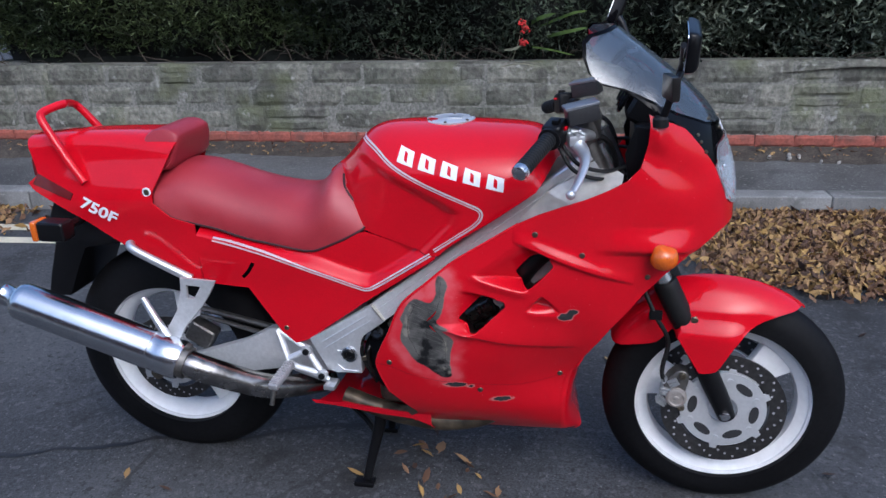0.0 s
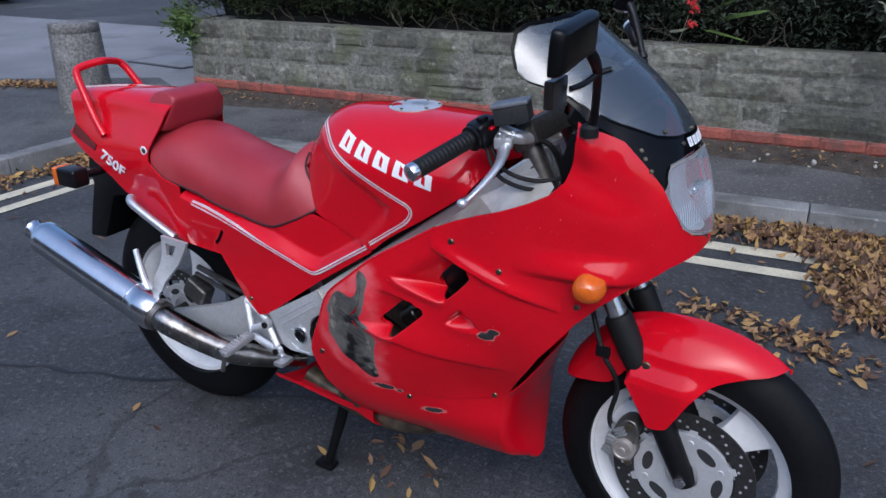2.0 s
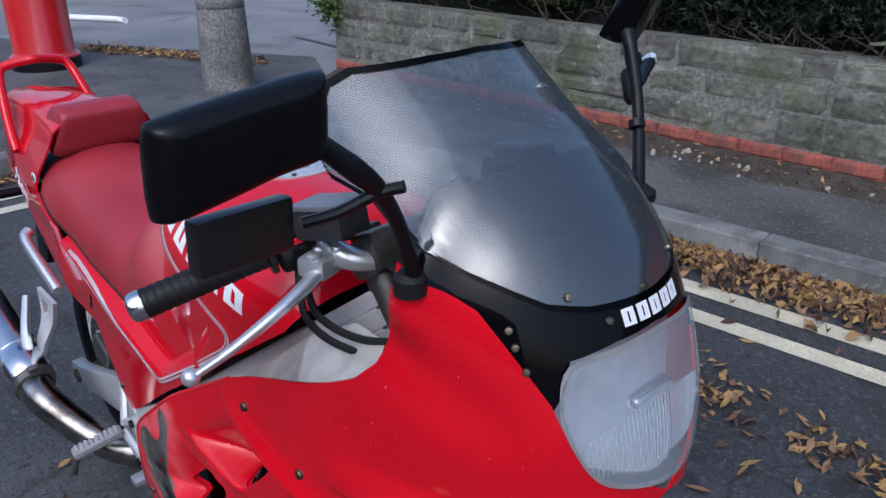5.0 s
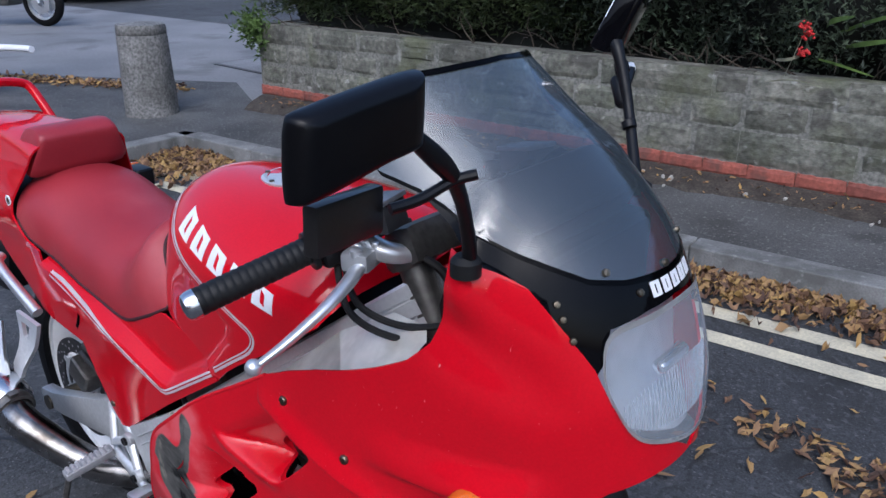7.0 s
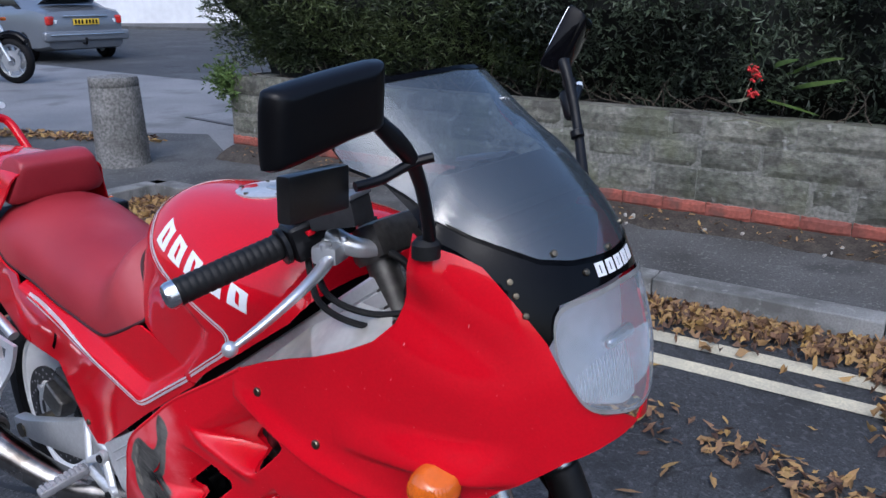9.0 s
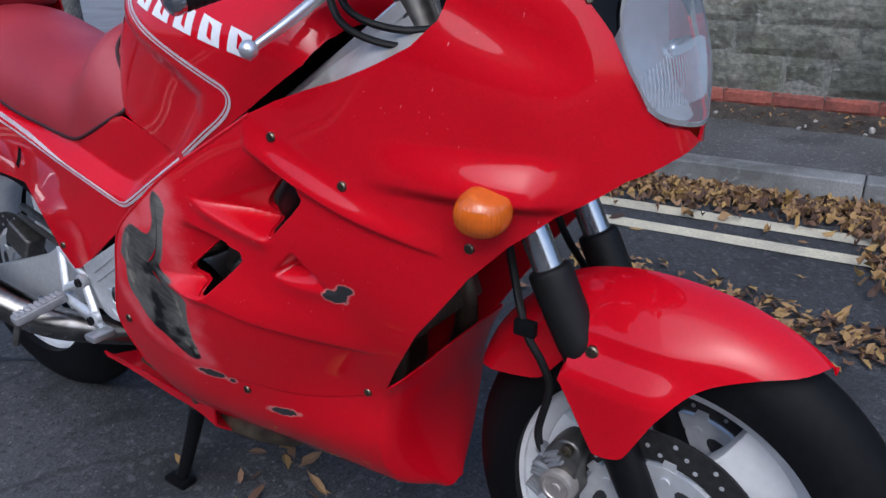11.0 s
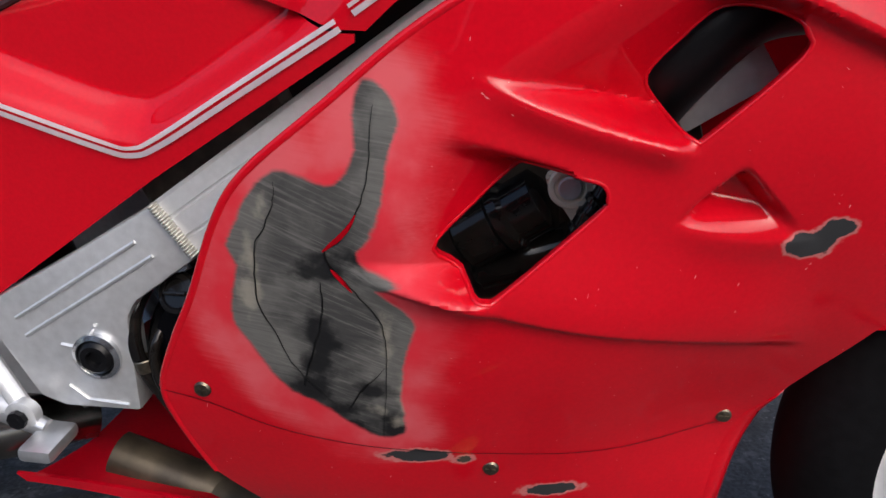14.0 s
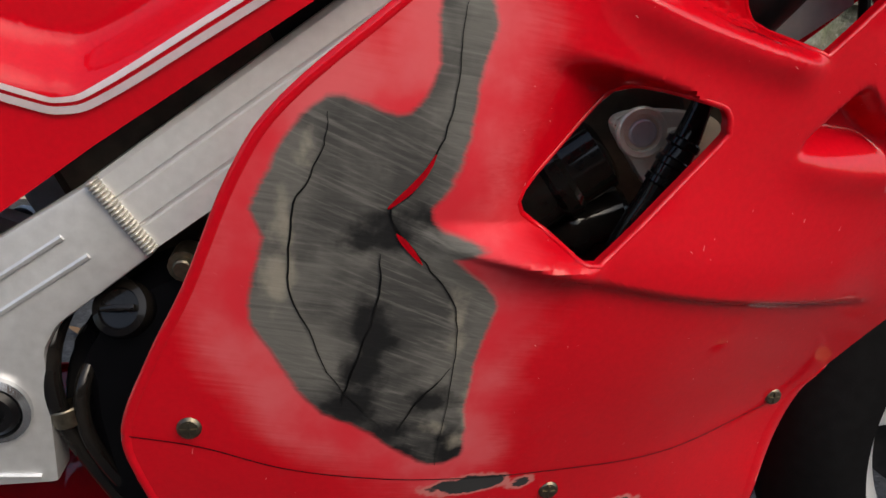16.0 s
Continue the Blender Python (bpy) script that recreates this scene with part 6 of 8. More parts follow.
# bracket, bolts and hose seen through the side vents
bm = bmesh.new()
prism(bm, spline([(0.9238, 0.6075), (0.9286, 0.615), (0.9442, 0.6178), (0.9658, 0.618), (0.9885, 0.6134), (0.9963, 0.5951), (0.9824, 0.5832), (0.957, 0.5792), (0.9489, 0.5734), (0.9353, 0.5904)], 4, True), 0.012, at_y(-0.188), 0.003)
PALECAST = material("pale_casting", (0.86, 0.80, 0.66), 0.42, 0.25, 0, 0.12, 90, 0.15, 250)
bracket = part("engine_bracket", bm, PALECAST, engine, "pale cast engine bracket")
for bx, bz, ro in ((0.9406, 0.6053, 0.0155), (0.9620, 0.5990, 0.0100)):
    bm = bmesh.new()
    lathe(bm, [(ro, 0), (ro, 0.0030), (ro * 0.93, 0.0042), (ro * 0.74, 0.0042), (ro * 0.68, 0.0022), (0.0, 0.0022)], Matrix.Translation((bx, -0.188, bz)) @ Matrix.Rotation(radians(90), 4, "X"), 28, False)
    part("bracket_boss", bm, PALECAST, bracket)
    bm = bmesh.new()
    lathe(bm, [(ro * 0.55, 0.002), (ro * 0.55, 0.0045), (ro * 0.48, 0.0052), (0.0, 0.0050)], Matrix.Translation((bx, -0.188, bz)) @ Matrix.Rotation(radians(90), 4, "X") @ Matrix.Rotation(radians(12), 4, "Z"), 12, False)
    part("bracket_bolt", bm, SILVER, bracket)
bm = bmesh.new()
tube(bm, [(0.9300, -0.196, 0.530), (0.9370, -0.200, 0.5499), (0.9460, -0.203, 0.5684), (0.9530, -0.205, 0.5865), (0.9600, -0.205, 0.600), (0.9680, -0.203, 0.6217), (0.975, -0.198, 0.640)], [0.0078, 0.0080, 0.0085, 0.0092, 0.0085, 0.0065, 0.0060], 14)
vent_hose = part("vent_hose", bm, CASTBLACK, engine, "black hose with a moulded end")
bm = bmesh.new()
hm = Matrix.Translation((0.9550, -0.2055, 0.591)) @ (Vector((0.9724, 0, 0.599)) - Vector((0.9585, 0, 0.5684))).to_track_quat("Z", "Y").to_matrix().to_4x4()
for h in (-0.012, 0.0, 0.012):
    lathe(bm, [(0.0085, h - 0.0030), (0.0102, h - 0.0018), (0.0102, h + 0.0018), (0.0085, h + 0.0030)], hm, 16, False)
part("hose_collar", bm, CASTBLACK, vent_hose)
bm = bmesh.new()
tube(bm, [(0.985, -0.16, 0.655), (1.00, -0.180, 0.690), (1.04, -0.180, 0.730), (1.09, -0.16, 0.735)], [0.026, 0.028, 0.027, 0.024], 20)
part("intake_hose", bm, BLACK, engine, "fat black rubber hose")
bm = bmesh.new()
box(bm, (0.07, 0.02, 0.03), Matrix.Translation((1.035, -0.165, 0.675)) @ Matrix.Rotation(radians(-35), 4, "Y"), 0.004)
part("alloy_stay", bm, SILVER, engine)
bm = bmesh.new()
box(bm, (0.05, 0.27, 0.24), Matrix.Translation((1.035, 0, 0.555)) @ Matrix.Rotation(radians(-18), 4, "Y"), 0.006)
part("radiator", bm, ENGINE, bike, "black radiator between the fairing sides")
# black filler boxes added so gaps under seat and tank stay dark
bm = bmesh.new()
box(bm, (0.56, 0.24, 0.16), Matrix.Translation((0.36, 0, 0.69)), 0.02)
box(bm, (0.40, 0.26, 0.20), Matrix.Translation((0.80, 0, 0.72)) @ Matrix.Rotation(radians(-32), 4, "Y"), 0.02)
part("under_seat_filler", bm, BLACK, bike, "black filler added under seat and tank to keep gaps dark")
bm = bmesh.new()
tube(bm, [(0.40, 0, 0.40), (0.33, 0, 0.62)], 0.035, 16)
part("shock_absorber", bm, BLACK, bike)

# ---- swingarm, rear brake, hangers ----
for s in (1, -1):
    f = Matrix.Diagonal((1, s, 1, 1))
    bm = bmesh.new()
    prism(bm, [(-0.04, 0.292), (0.05, 0.298), (0.20, 0.325), (0.36, 0.355), (0.50, 0.36), (0.50, 0.44), (0.40, 0.478), (0.34, 0.470), (0.27, 0.430), (0.14, 0.385), (0.02, 0.345), (-0.04, 0.336)], 0.030, f @ at_y(-0.155), 0.007)
    part("swingarm_side", bm, SILVER, bike, "silver cast swingarm")
bm = bmesh.new()
lathe(bm, [(0.018, -0.16), (0.018, 0.16)], rm, 20)
part("rear_axle", bm, STEEL, bike)
bm = bmesh.new()
box(bm, (0.075, 0.045, 0.06), Matrix.Translation((0.125, -0.11, 0.42)) @ Matrix.Rotation(radians(30), 4, "Y"), 0.01, 3)
part("rear_caliper", bm, DULLSTEEL, bike, "grimy rear brake caliper")
bm = bmesh.new()
tube(bm, [(0.13, -0.105, 0.49), (0.36, -0.12, 0.452)], 0.008, 8)
tube(bm, [(0.13, -0.115, 0.475), (0.34, -0.13, 0.435)], 0.006, 8)
part("torque_rod", bm, DULLSTEEL, bike)
for s in (1, -1):
    f = Matrix.Diagonal((1, s, 1, 1))
    plate_out = [(0.160, 0.634), (0.252, 0.630), (0.236, 0.600), (0.212, 0.565), (0.182, 0.530), (0.160, 0.505), (0.146, 0.478), (0.114, 0.478), (0.112, 0.500), (0.140, 0.545), (0.156, 0.590)]
    plate_slot = [(0.174, 0.616), (0.212, 0.614), (0.190, 0.580), (0.172, 0.580)]
    hanger = sheet("muffler_hanger", plate_out, lambda x, z: (x, s * (-0.236 - 0.16 * max(0.57 - z, 0)), z), 0.02, 0.008, SILVER, bike, holes=[plate_slot], outward=(0, -s, 0), label="silver cast muffler hanger with a slot")
    bm = bmesh.new()
    tube(bm, [tuple(f @ Vector(p)) for p in ((0.050, -0.235, 0.572), (0.10, -0.262, 0.52), (0.135, -0.275, 0.478))], [0.008, 0.010, 0.011], 10)
    part("pillion_peg", bm, BRUSHED, bike, "folded silver pillion footrest")
    bm = bmesh.new()
    tube(bm, [tuple(f @ Vector(p)) for p in ((0.010, -0.19, 0.700), (0.035, -0.205, 0.686), (0.17, -0.200, 0.618))], [0.012, 0.0115, 0.0115], 12)
    part("subframe_tube", bm, BRUSHED, bike, "bright subframe tube")

# ---- exhaust ----
for s in (1, -1):
    f = Matrix.Diagonal((1, s, 1, 1))
    a, b = f @ Vector((-0.292, -0.297, 0.590)), f @ Vector((0.165, -0.285, 0.432))
    axis = (b - a).normalized()
    em = Matrix.Translation(a) @ axis.to_track_quat("Z", "Y").to_matrix().to_4x4()
    L = (b - a).length
    bm = bmesh.new()
    lathe(bm, [(0.020, 0.03), (0.0235, 0.0), (0.0265, -0.003), (0.028, 0.001), (0.0265, 0.005), (0.0255, 0.022), (0.029, 0.030), (0.043, 0.040), (0.0465, 0.048), (0.048, 0.06), (0.05, L - 0.085), (0.05, L - 0.082), (0.0485, L - 0.080), (0.0485, L - 0.06),
               (0.05, L - 0.057), (0.05, L - 0.012), (0.046, L - 0.002), (0.034, L)], em, 40, False)
    muffler = part("muffler", bm, CHROME, bike, "polished chrome round muffler")
    bm = bmesh.new()
    lathe(bm, [(0.0225, 0.001), (0.0215, 0.12), (0.0, 0.121)], em, 24, False)
    part("muffler_bore", bm, material("soot", (0.01, 0.01, 0.01), 0.9), muffler)
    bm = bmesh.new()
    lathe(bm, [(0.036, L - 0.004), (0.041, L - 0.002), (0.041, L + 0.014), (0.034, L + 0.016)], em, 32, False)
    box(bm, (0.02, 0.012, 0.014), em @ Matrix.Translation((0.0, 0.045 * s, L + 0.006)), 0.003)
    part("pipe_clamp", bm, DULLSTEEL, muffler)
    e = a + axis * (L - 0.01)
    bm = bmesh.new()
    tube(bm, [tuple(e), tuple(e + axis * 0.07), tuple(f @ Vector((0.335, -0.225, 0.345))), tuple(f @ Vector((0.40, -0.165, 0.315))), tuple(f @ Vector((0.47, -0.08, 0.29)))], [0.0335, 0.0335, 0.0315, 0.030, 0.029], 24, 5)
    part("link_pipe", bm, material("dull_chrome", (0.36, 0.35, 0.34), 0.26, 1.0, 0, 0.2, 30, second=(0.10, 0.09, 0.08), second_scale=18), bike, "bright curved exhaust link pipe")

# ---- footrest, pedal, stand ----
for s in (1, -1):
    f = Matrix.Diagonal((1, s, 1, 1))

    def m3(*p):
        return tuple(f @ Vector(p))

    bm = bmesh.new()
    for pts in ([m3(0.372, -0.172, 0.478), m3(0.405, -0.196, 0.405)], [m3(0.372, -0.172, 0.478), m3(0.452, -0.178, 0.432)], [m3(0.405, -0.196, 0.412), m3(0.452, -0.186, 0.434)], [m3(0.452, -0.186, 0.434), m3(0.494, -0.200, 0.376)], [m3(0.494, -0.200, 0.376), m3(0.410, -0.200, 0.396)]):
        tube(bm, pts, 0.0085, 10, 4, 0.7)
    for p in ((0.452, -0.19, 0.434), (0.494, -0.204, 0.376)):
        lathe(bm, [(0.014, -0.006), (0.014, 0.004), (0.010, 0.006), (0.0, 0.006)], Matrix.Translation(m3(*p)) @ Matrix.Rotation(radians(90 * s), 4, "X"), 16, False)
    rest = part("footrest_bracket", bm, SILVER, bike, "silver triangular footrest bracket")
    for p in ((0.452, -0.197, 0.434), (0.494, -0.211, 0.376)):
        bm = bmesh.new()
        lathe(bm, [(0.0085, -0.002), (0.0085, 0.004), (0.005, 0.004), (0.0, 0.002)], Matrix.Translation(m3(*p)) @ Matrix.Rotation(radians(90 * s), 4, "X"), 8, False)
        part("bracket_bolt", bm, BLACK, rest)
    a, b = Vector(m3(0.412, -0.205, 0.402)), Vector(m3(0.400, -0.298, 0.385))
    pm = Matrix.Translation((a + b) / 2) @ (b - a).to_track_quat("X", "Z").to_matrix().to_4x4()
    bm = bmesh.new()
    box(bm, ((b - a).length, 0.026, 0.018), pm, 0.006, 3)
    peg = part("footrest", bm, material("peg_rubber", (0.32, 0.32, 0.33), 0.55, 0.3, 0, 0.15, 100), rest, "grey ribbed footrest")
    bm = bmesh.new()
    for k in range(9):
        for yy in (-0.008, 0, 0.008):
            box(bm, (0.006, 0.006, 0.004), pm @ Matrix.Translation((-0.038 + 0.0095 * k, yy, 0.010)), 0.001, 1)
    part("tread_studs", bm, material("peg_rubber_worn", (0.42, 0.42, 0.43), 0.5, 0.3, 0, 0.15, 100), peg)
    bm = bmesh.new()
    tube(bm, [tuple(b + Vector((0.002, 0.006 * s, -0.006))), tuple(b + Vector((-0.004, -0.004 * s, -0.045)))], 0.006, 8)
    part("bank_feeler", bm, DULLSTEEL, rest)
    bm = bmesh.new()
    tube(bm, [m3(0.395, -0.185, 0.392), m3(0.44, -0.196, 0.382), m3(0.49, -0.200, 0.368), m3(0.512, -0.202, 0.362)], [0.010, 0.0095, 0.009, 0.008], 12)
    box(bm, (0.030, 0.045, 0.013), Matrix.Translation(m3(0.520, -0.214, 0.358)), 0.005, 2)
    part("pedal", bm, BRUSHED, bike, "silver brake pedal" if s == 1 else "silver gear pedal")

bm = bmesh.new()
for s in (1, -1):
    tube(bm, [(0.605, -0.085 * s, 0.235), (0.600, -0.095 * s, 0.17), (0.575, -0.118 * s, 0.06), (0.566, -0.130 * s, 0.018)], [0.019, 0.016, 0.013, 0.012], 12)
    box(bm, (0.055, 0.035, 0.014), Matrix.Translation((0.560, -0.132 * s, 0.0075)), 0.004)
tube(bm, [(0.600, -0.10, 0.17), (0.600, 0.10, 0.17)], 0.012, 10)
tube(bm, [(0.592, -0.10, 0.14), (0.540, -0.02, 0.13), (0.46, 0.02, 0.17)], 0.009, 8)
part("centre_stand", bm, BLACK, bike, "black centre stand on the road")

# ---- handlebars and controls ----
for s in (1, -1):
    f = Matrix.Diagonal((1, s, 1, 1))

    def m3(*p):
        return tuple(f @ Vector(p))

    bm = bmesh.new()
    d = Vector(m3(1.047, -0.205, 0.988)) - Vector(m3(1.003, -0.332, 0.953))
    prof = [(0.0150, 0.0)]
    for k in range(15):
        h = d.length * (k + 0.5) / 15
        prof += [(0.0164, h - 0.0040), (0.0172, h - 0.0026), (0.0172, h + 0.0026), (0.0164, h + 0.0040)]
    lathe(bm, prof + [(0.0150, d.length)], Matrix.Translation(m3(1.003, -0.332, 0.953)) @ d.to_track_quat("Z", "Y").to_matrix().to_4x4(), 20)
    grip = part("handlebar_grip", bm, GRIPRUBBER, bike, "black ribbed rubber grip")
    bm = bmesh.new()
    gm = Matrix.Translation(m3(1.003, -0.332, 0.953)) @ (Vector(m3(1.003, -0.332, 0.953)) - Vector(m3(1.047, -0.205, 0.988))).to_track_quat("Z", "Y").to_matrix().to_4x4()
    lathe(bm, [(0.0175, -0.001), (0.0175, 0.008), (0.0155, 0.013), (0.010, 0.016), (0.0, 0.017)], gm, 24, False)
    part("bar_end", bm, CHROME, grip, "steel bar end weight")
    bm = bmesh.new()
    hm = Matrix.Translation(m3(1.058, -0.170, 0.995)) @ (Vector(m3(1.047, -0.205, 0.988)) - Vector(m3(1.003, -0.332, 0.953))).to_track_quat("X", "Z").to_matrix().to_4x4()
    lathe(bm, [(0.020, -0.038), (0.0245, -0.036), (0.0245, -0.030), (0.021, -0.029)], hm @ Matrix.Rotation(radians(90), 4, "Y"), 24)
    box(bm, (0.055, 0.044, 0.050), hm, 0.010, 3)
    box(bm, (0.018, 0.016, 0.012), hm @ Matrix.Translation((-0.004, -0.006, 0.028)), 0.003)
    switch = part("switch_housing", bm, BLACK, bike, "black switch housing")
    bm = bmesh.new()
    box(bm, (0.012, 0.008, 0.006), hm @ Matrix.Translation((0.0, -0.024, 0.012)), 0.002)
    part("kill_switch", bm, RED, switch)
    bm = bmesh.new()
    tube(bm, [m3(1.05, -0.20, 0.99), m3(1.09, -0.115, 1.005)], 0.012, 14)
    part("handlebar", bm, BLACK, bike)
    # master cylinder and lever
    bm = bmesh.new()
    rb = Matrix.Translation(m3(1.112, -0.158, 1.034)) @ Matrix.Rotation(radians(s * 14), 4, "Z") @ Matrix.Rotation(radians(-12), 4, "Y")
    box(bm, (0.068, 0.050, 0.034), rb, 0.005, 2)
    res = part("brake_reservoir", bm, material("reservoir", (0.03, 0.03, 0.032), 0.4, 0, 0, 0.2, 120), bike, "dark brake fluid reservoir with a metal lid")
    bm = bmesh.new()
    box(bm, (0.073, 0.054, 0.007), rb @ Matrix.Translation((0, 0, 0.0195)), 0.003, 2)
    part("lid", bm, material("reservoir_lid", (0.24, 0.25, 0.27), 0.4, 0.5, 0, 0.1, 120), res)
    bm = bmesh.new()
    tube(bm, [m3(1.075, -0.148, 0.998), m3(1.112, -0.142, 0.985), m3(1.135, -0.115, 0.978)], [0.014, 0.014, 0.011], 14)
    box(bm, (0.036, 0.044, 0.024), Matrix.Translation(m3(1.098, -0.165, 0.980)) @ Matrix.Rotation(radians(20 * s), 4, "Z"), 0.006, 2)
    lathe(bm, [(0.008, -0.016), (0.008, 0.014), (0.005, 0.016), (0.0, 0.016)], Matrix.Translation(m3(1.103, -0.178, 0.982)), 14, False)
    for q, rad in (((1.086, -0.158, 0.990), 0.007), ((1.108, -0.150, 0.994), 0.0055)):
        lathe(bm, [(rad * 1.3, -0.003), (rad * 1.3, 0.002), (rad, 0.005), (0.0, 0.0055)], Matrix.Translation(m3(*q)), 12, False)
    master = part("master_cylinder", bm, LEVER, bike, "silver lever clamp and cylinder")
    bm = bmesh.new()
    tube(bm, [m3(1.092, -0.158, 0.975), m3(1.112, -0.195, 0.968), m3(1.125, -0.245, 0.955), m3(1.116, -0.293, 0.929), m3(1.104, -0.326, 0.910)], [0.015, 0.0155, 0.0125, 0.0105, 0.0085], 14, 6, 0.55)
    bmesh.ops.create_uvsphere(bm, u_segments=16, v_segments=10, radius=0.0098, matrix=Matrix.Translation(m3(1.101, -0.333, 0.907)))
    part("brake_lever" if s == 1 else "clutch_lever", bm, LEVER, bike, "silver ball-ended hand lever", 60)
    # top of the fork leg
    bm = bmesh.new()
    tube(bm, [fork_point(0.66, -0.098 * s, -0.02), fork_point(0.80, -0.098 * s, -0.02)], 0.022, 18)
    lathe(bm, [(0.030, -0.02), (0.034, -0.012), (0.034, 0.012), (0.030, 0.02)], Matrix.Translation(fork_point(0.775, -0.098 * s, -0.02)) @ RAKE.to_track_quat("Z", "Y").to_matrix().to_4x4(), 20)
    lathe(bm, [(0.016, 0), (0.016, 0.012), (0.010, 0.014), (0.0, 0.014)], Matrix.Translation(fork_point(0.80, -0.098 * s, -0.02)) @ RAKE.to_track_quat("Z", "Y").to_matrix().to_4x4(), 6, False)
    part("fork_clamp", bm, DULLSTEEL, bike)
    # cables
    bm = bmesh.new()
    tube(bm, [m3(1.070, -0.168, 0.972), m3(1.11, -0.185, 0.93), m3(1.17, -0.165, 0.912), m3(1.23, -0.12, 0.92)], 0.0045, 8)
    part("cable", bm, GRIPRUBBER, bike, "black control cable")
    bm = bmesh.new()
    tube(bm, [m3(1.065, -0.175, 0.968), m3(1.10, -0.190, 0.918), m3(1.16, -0.17, 0.895), m3(1.23, -0.12, 0.895)], 0.0045, 8)
    part("cable", bm, GRIPRUBBER, bike, "black control cable")
    bm = bmesh.new()
    tube(bm, [m3(1.135, -0.115, 0.98), m3(1.17, -0.10, 0.96), m3(1.19, -0.09, 0.90), m3(1.18, -0.09, 0.82)], 0.0055, 8)
    part("cable", bm, GRIPRUBBER, bike, "black control cable")
    # inner fairing panel
    bm = bmesh.new()
    for z0, z1, y0, y1 in ((0, 1, -0.185, -0.165),):
        prism(bm, [(1.215, 0.885), (1.255, 0.920), (1.264, 1.0), (1.225, 1.005), (1.205, 0.945)], 0.003, f @ at_y(-0.148), 0.001)
    part("inner_panel", bm, BLACK, bike, "black inner fairing panel")
bm = bmesh.new()
box(bm, (0.05, 0.25, 0.05), Matrix.Translation((1.122, 0, 0.985)) @ Matrix.Rotation(radians(-26), 4, "Y"), 0.012)
part("top_yoke", bm, DULLSTEEL, bike)
bm = bmesh.new()
box(bm, (0.09, 0.25, 0.085), Matrix.Translation((1.255, 0, 1.035)) @ Matrix.Rotation(radians(28), 4, "Y"), 0.02, 3)
box(bm, (0.10, 0.30, 0.16), Matrix.Translation((1.27, 0, 0.93)), 0.02, 3)
dash = part("instrument_pod", bm, BLACK, bike, "black instrument pod behind the screen")
for y in (-0.07, 0.0, 0.07):
    bm = bmesh.new()
    lathe(bm, [(0.036, 0), (0.036, 0.006), (0.032, 0.006), (0.030, 0.002), (0.0, 0.002)], Matrix.Translation((1.205, y, 1.052)) @ Matrix.Rotation(radians(-62), 4, "Y"), 28, False)
    part("dial", bm, GLOSSBLACK, dash)

# ---- mirrors ----
WIDE = ((-0.98, -0.70), (-0.88, -1.0), (-0.3, -0.90), (0.35, -0.72), (0.80, -0.66), (0.98, -0.58), (1, -0.35), (0.97, 0.78), (0.87, 1), (0.2, 0.96), (-0.82, 0.80), (-0.98, 0.62), (-1, 0.0))
SMALL = ((-1, -0.75), (-0.86, -1), (0.2, -1), (0.9, -0.92), (1, -0.7), (0.96, 0.8), (0.84, 1), (-0.7, 0.92), (-0.94, 0.82), (-1, 0.6))


def mirror_head(m, size, mat, parent_label, shape):
    bm = bmesh.new()
    w, h, d = size
    out = []
    for x, y in shape:
        out.append((x * w / 2, y * h / 2))
    loop = spline(out, 3, True)
    rings = []
    for t, sc in ((0.0, 0.985), (0.08, 1.0), (0.30, 0.992), (0.52, 0.97), (0.70, 0.935), (0.84, 0.88), (0.94, 0.80), (1.0, 0.68)):
        rings.append([bm.verts.new(m @ Vector((p[0] * sc, p[1] * sc, d * t))) for p in loop])
    for a, b in zip(rings, rings[1:]):
        for i in range(len(loop)):
            bm.faces.new((a[i], a[(i + 1) % len(loop)], b[(i + 1) % len(loop)], b[i]))
    bm.faces.new(rings[0])
    bm.faces.new(rings[-1])
    bmesh.ops.recalc_face_normals(bm, faces=bm.faces[:])
    head = part("mirror", bm, mat, bike, parent_label, 40)
    bm = bmesh.new()
    prism(bm, [(p[0] * 0.93, p[1] * 0.9) for p in loop], 0.0015, m @ Matrix.Translation((0, 0, -0.0016)), 0)
    part("mirror_glass", bm, MIRROR, head, "mirror glass")
    return head


MIRROR = material("mirror_glass", (0.85, 0.86, 0.88), 0.02, 1.0, 0, 0.0, 10)
# right: a wide black head, its face bulging forwards
mh = Matrix(((0.05, 0.06, 0.99, 1.295), (0.985, 0.05, -0.08, -0.354), (0.06, 0.985, -0.06, 1.197), (0, 0, 0, 1)))
mirror_head(mh, (0.137, 0.078, 0.023), material("mirror_shell", (0.004, 0.004, 0.005), 0.30, 0, 0.0, 0.2, 300, 0.03, 500, spec=0.22), "black mirror head", WIDE)
bm = bmesh.new()
tube(bm, [(1.274, -0.182, 1.024), (1.281, -0.190, 1.05), (1.292, -0.214, 1.10), (1.300, -0.240, 1.137), (1.302, -0.262, 1.158), (1.300, -0.282, 1.176), (1.298, -0.298, 1.190)], [0.008, 0.0075, 0.0072, 0.0085, 0.010, 0.009, 0.008], 12)
part("mirror_stem", bm, BLACK, bike, "black jointed mirror stem")
bm = bmesh.new()
lathe(bm, [(0.0165, -0.01), (0.0165, 0.006), (0.014, 0.009), (0.011, 0.012)], Matrix.Translation((1.272, -0.184, 1.024)), 24)
part("stem_boot", bm, GRIPRUBBER, bike)
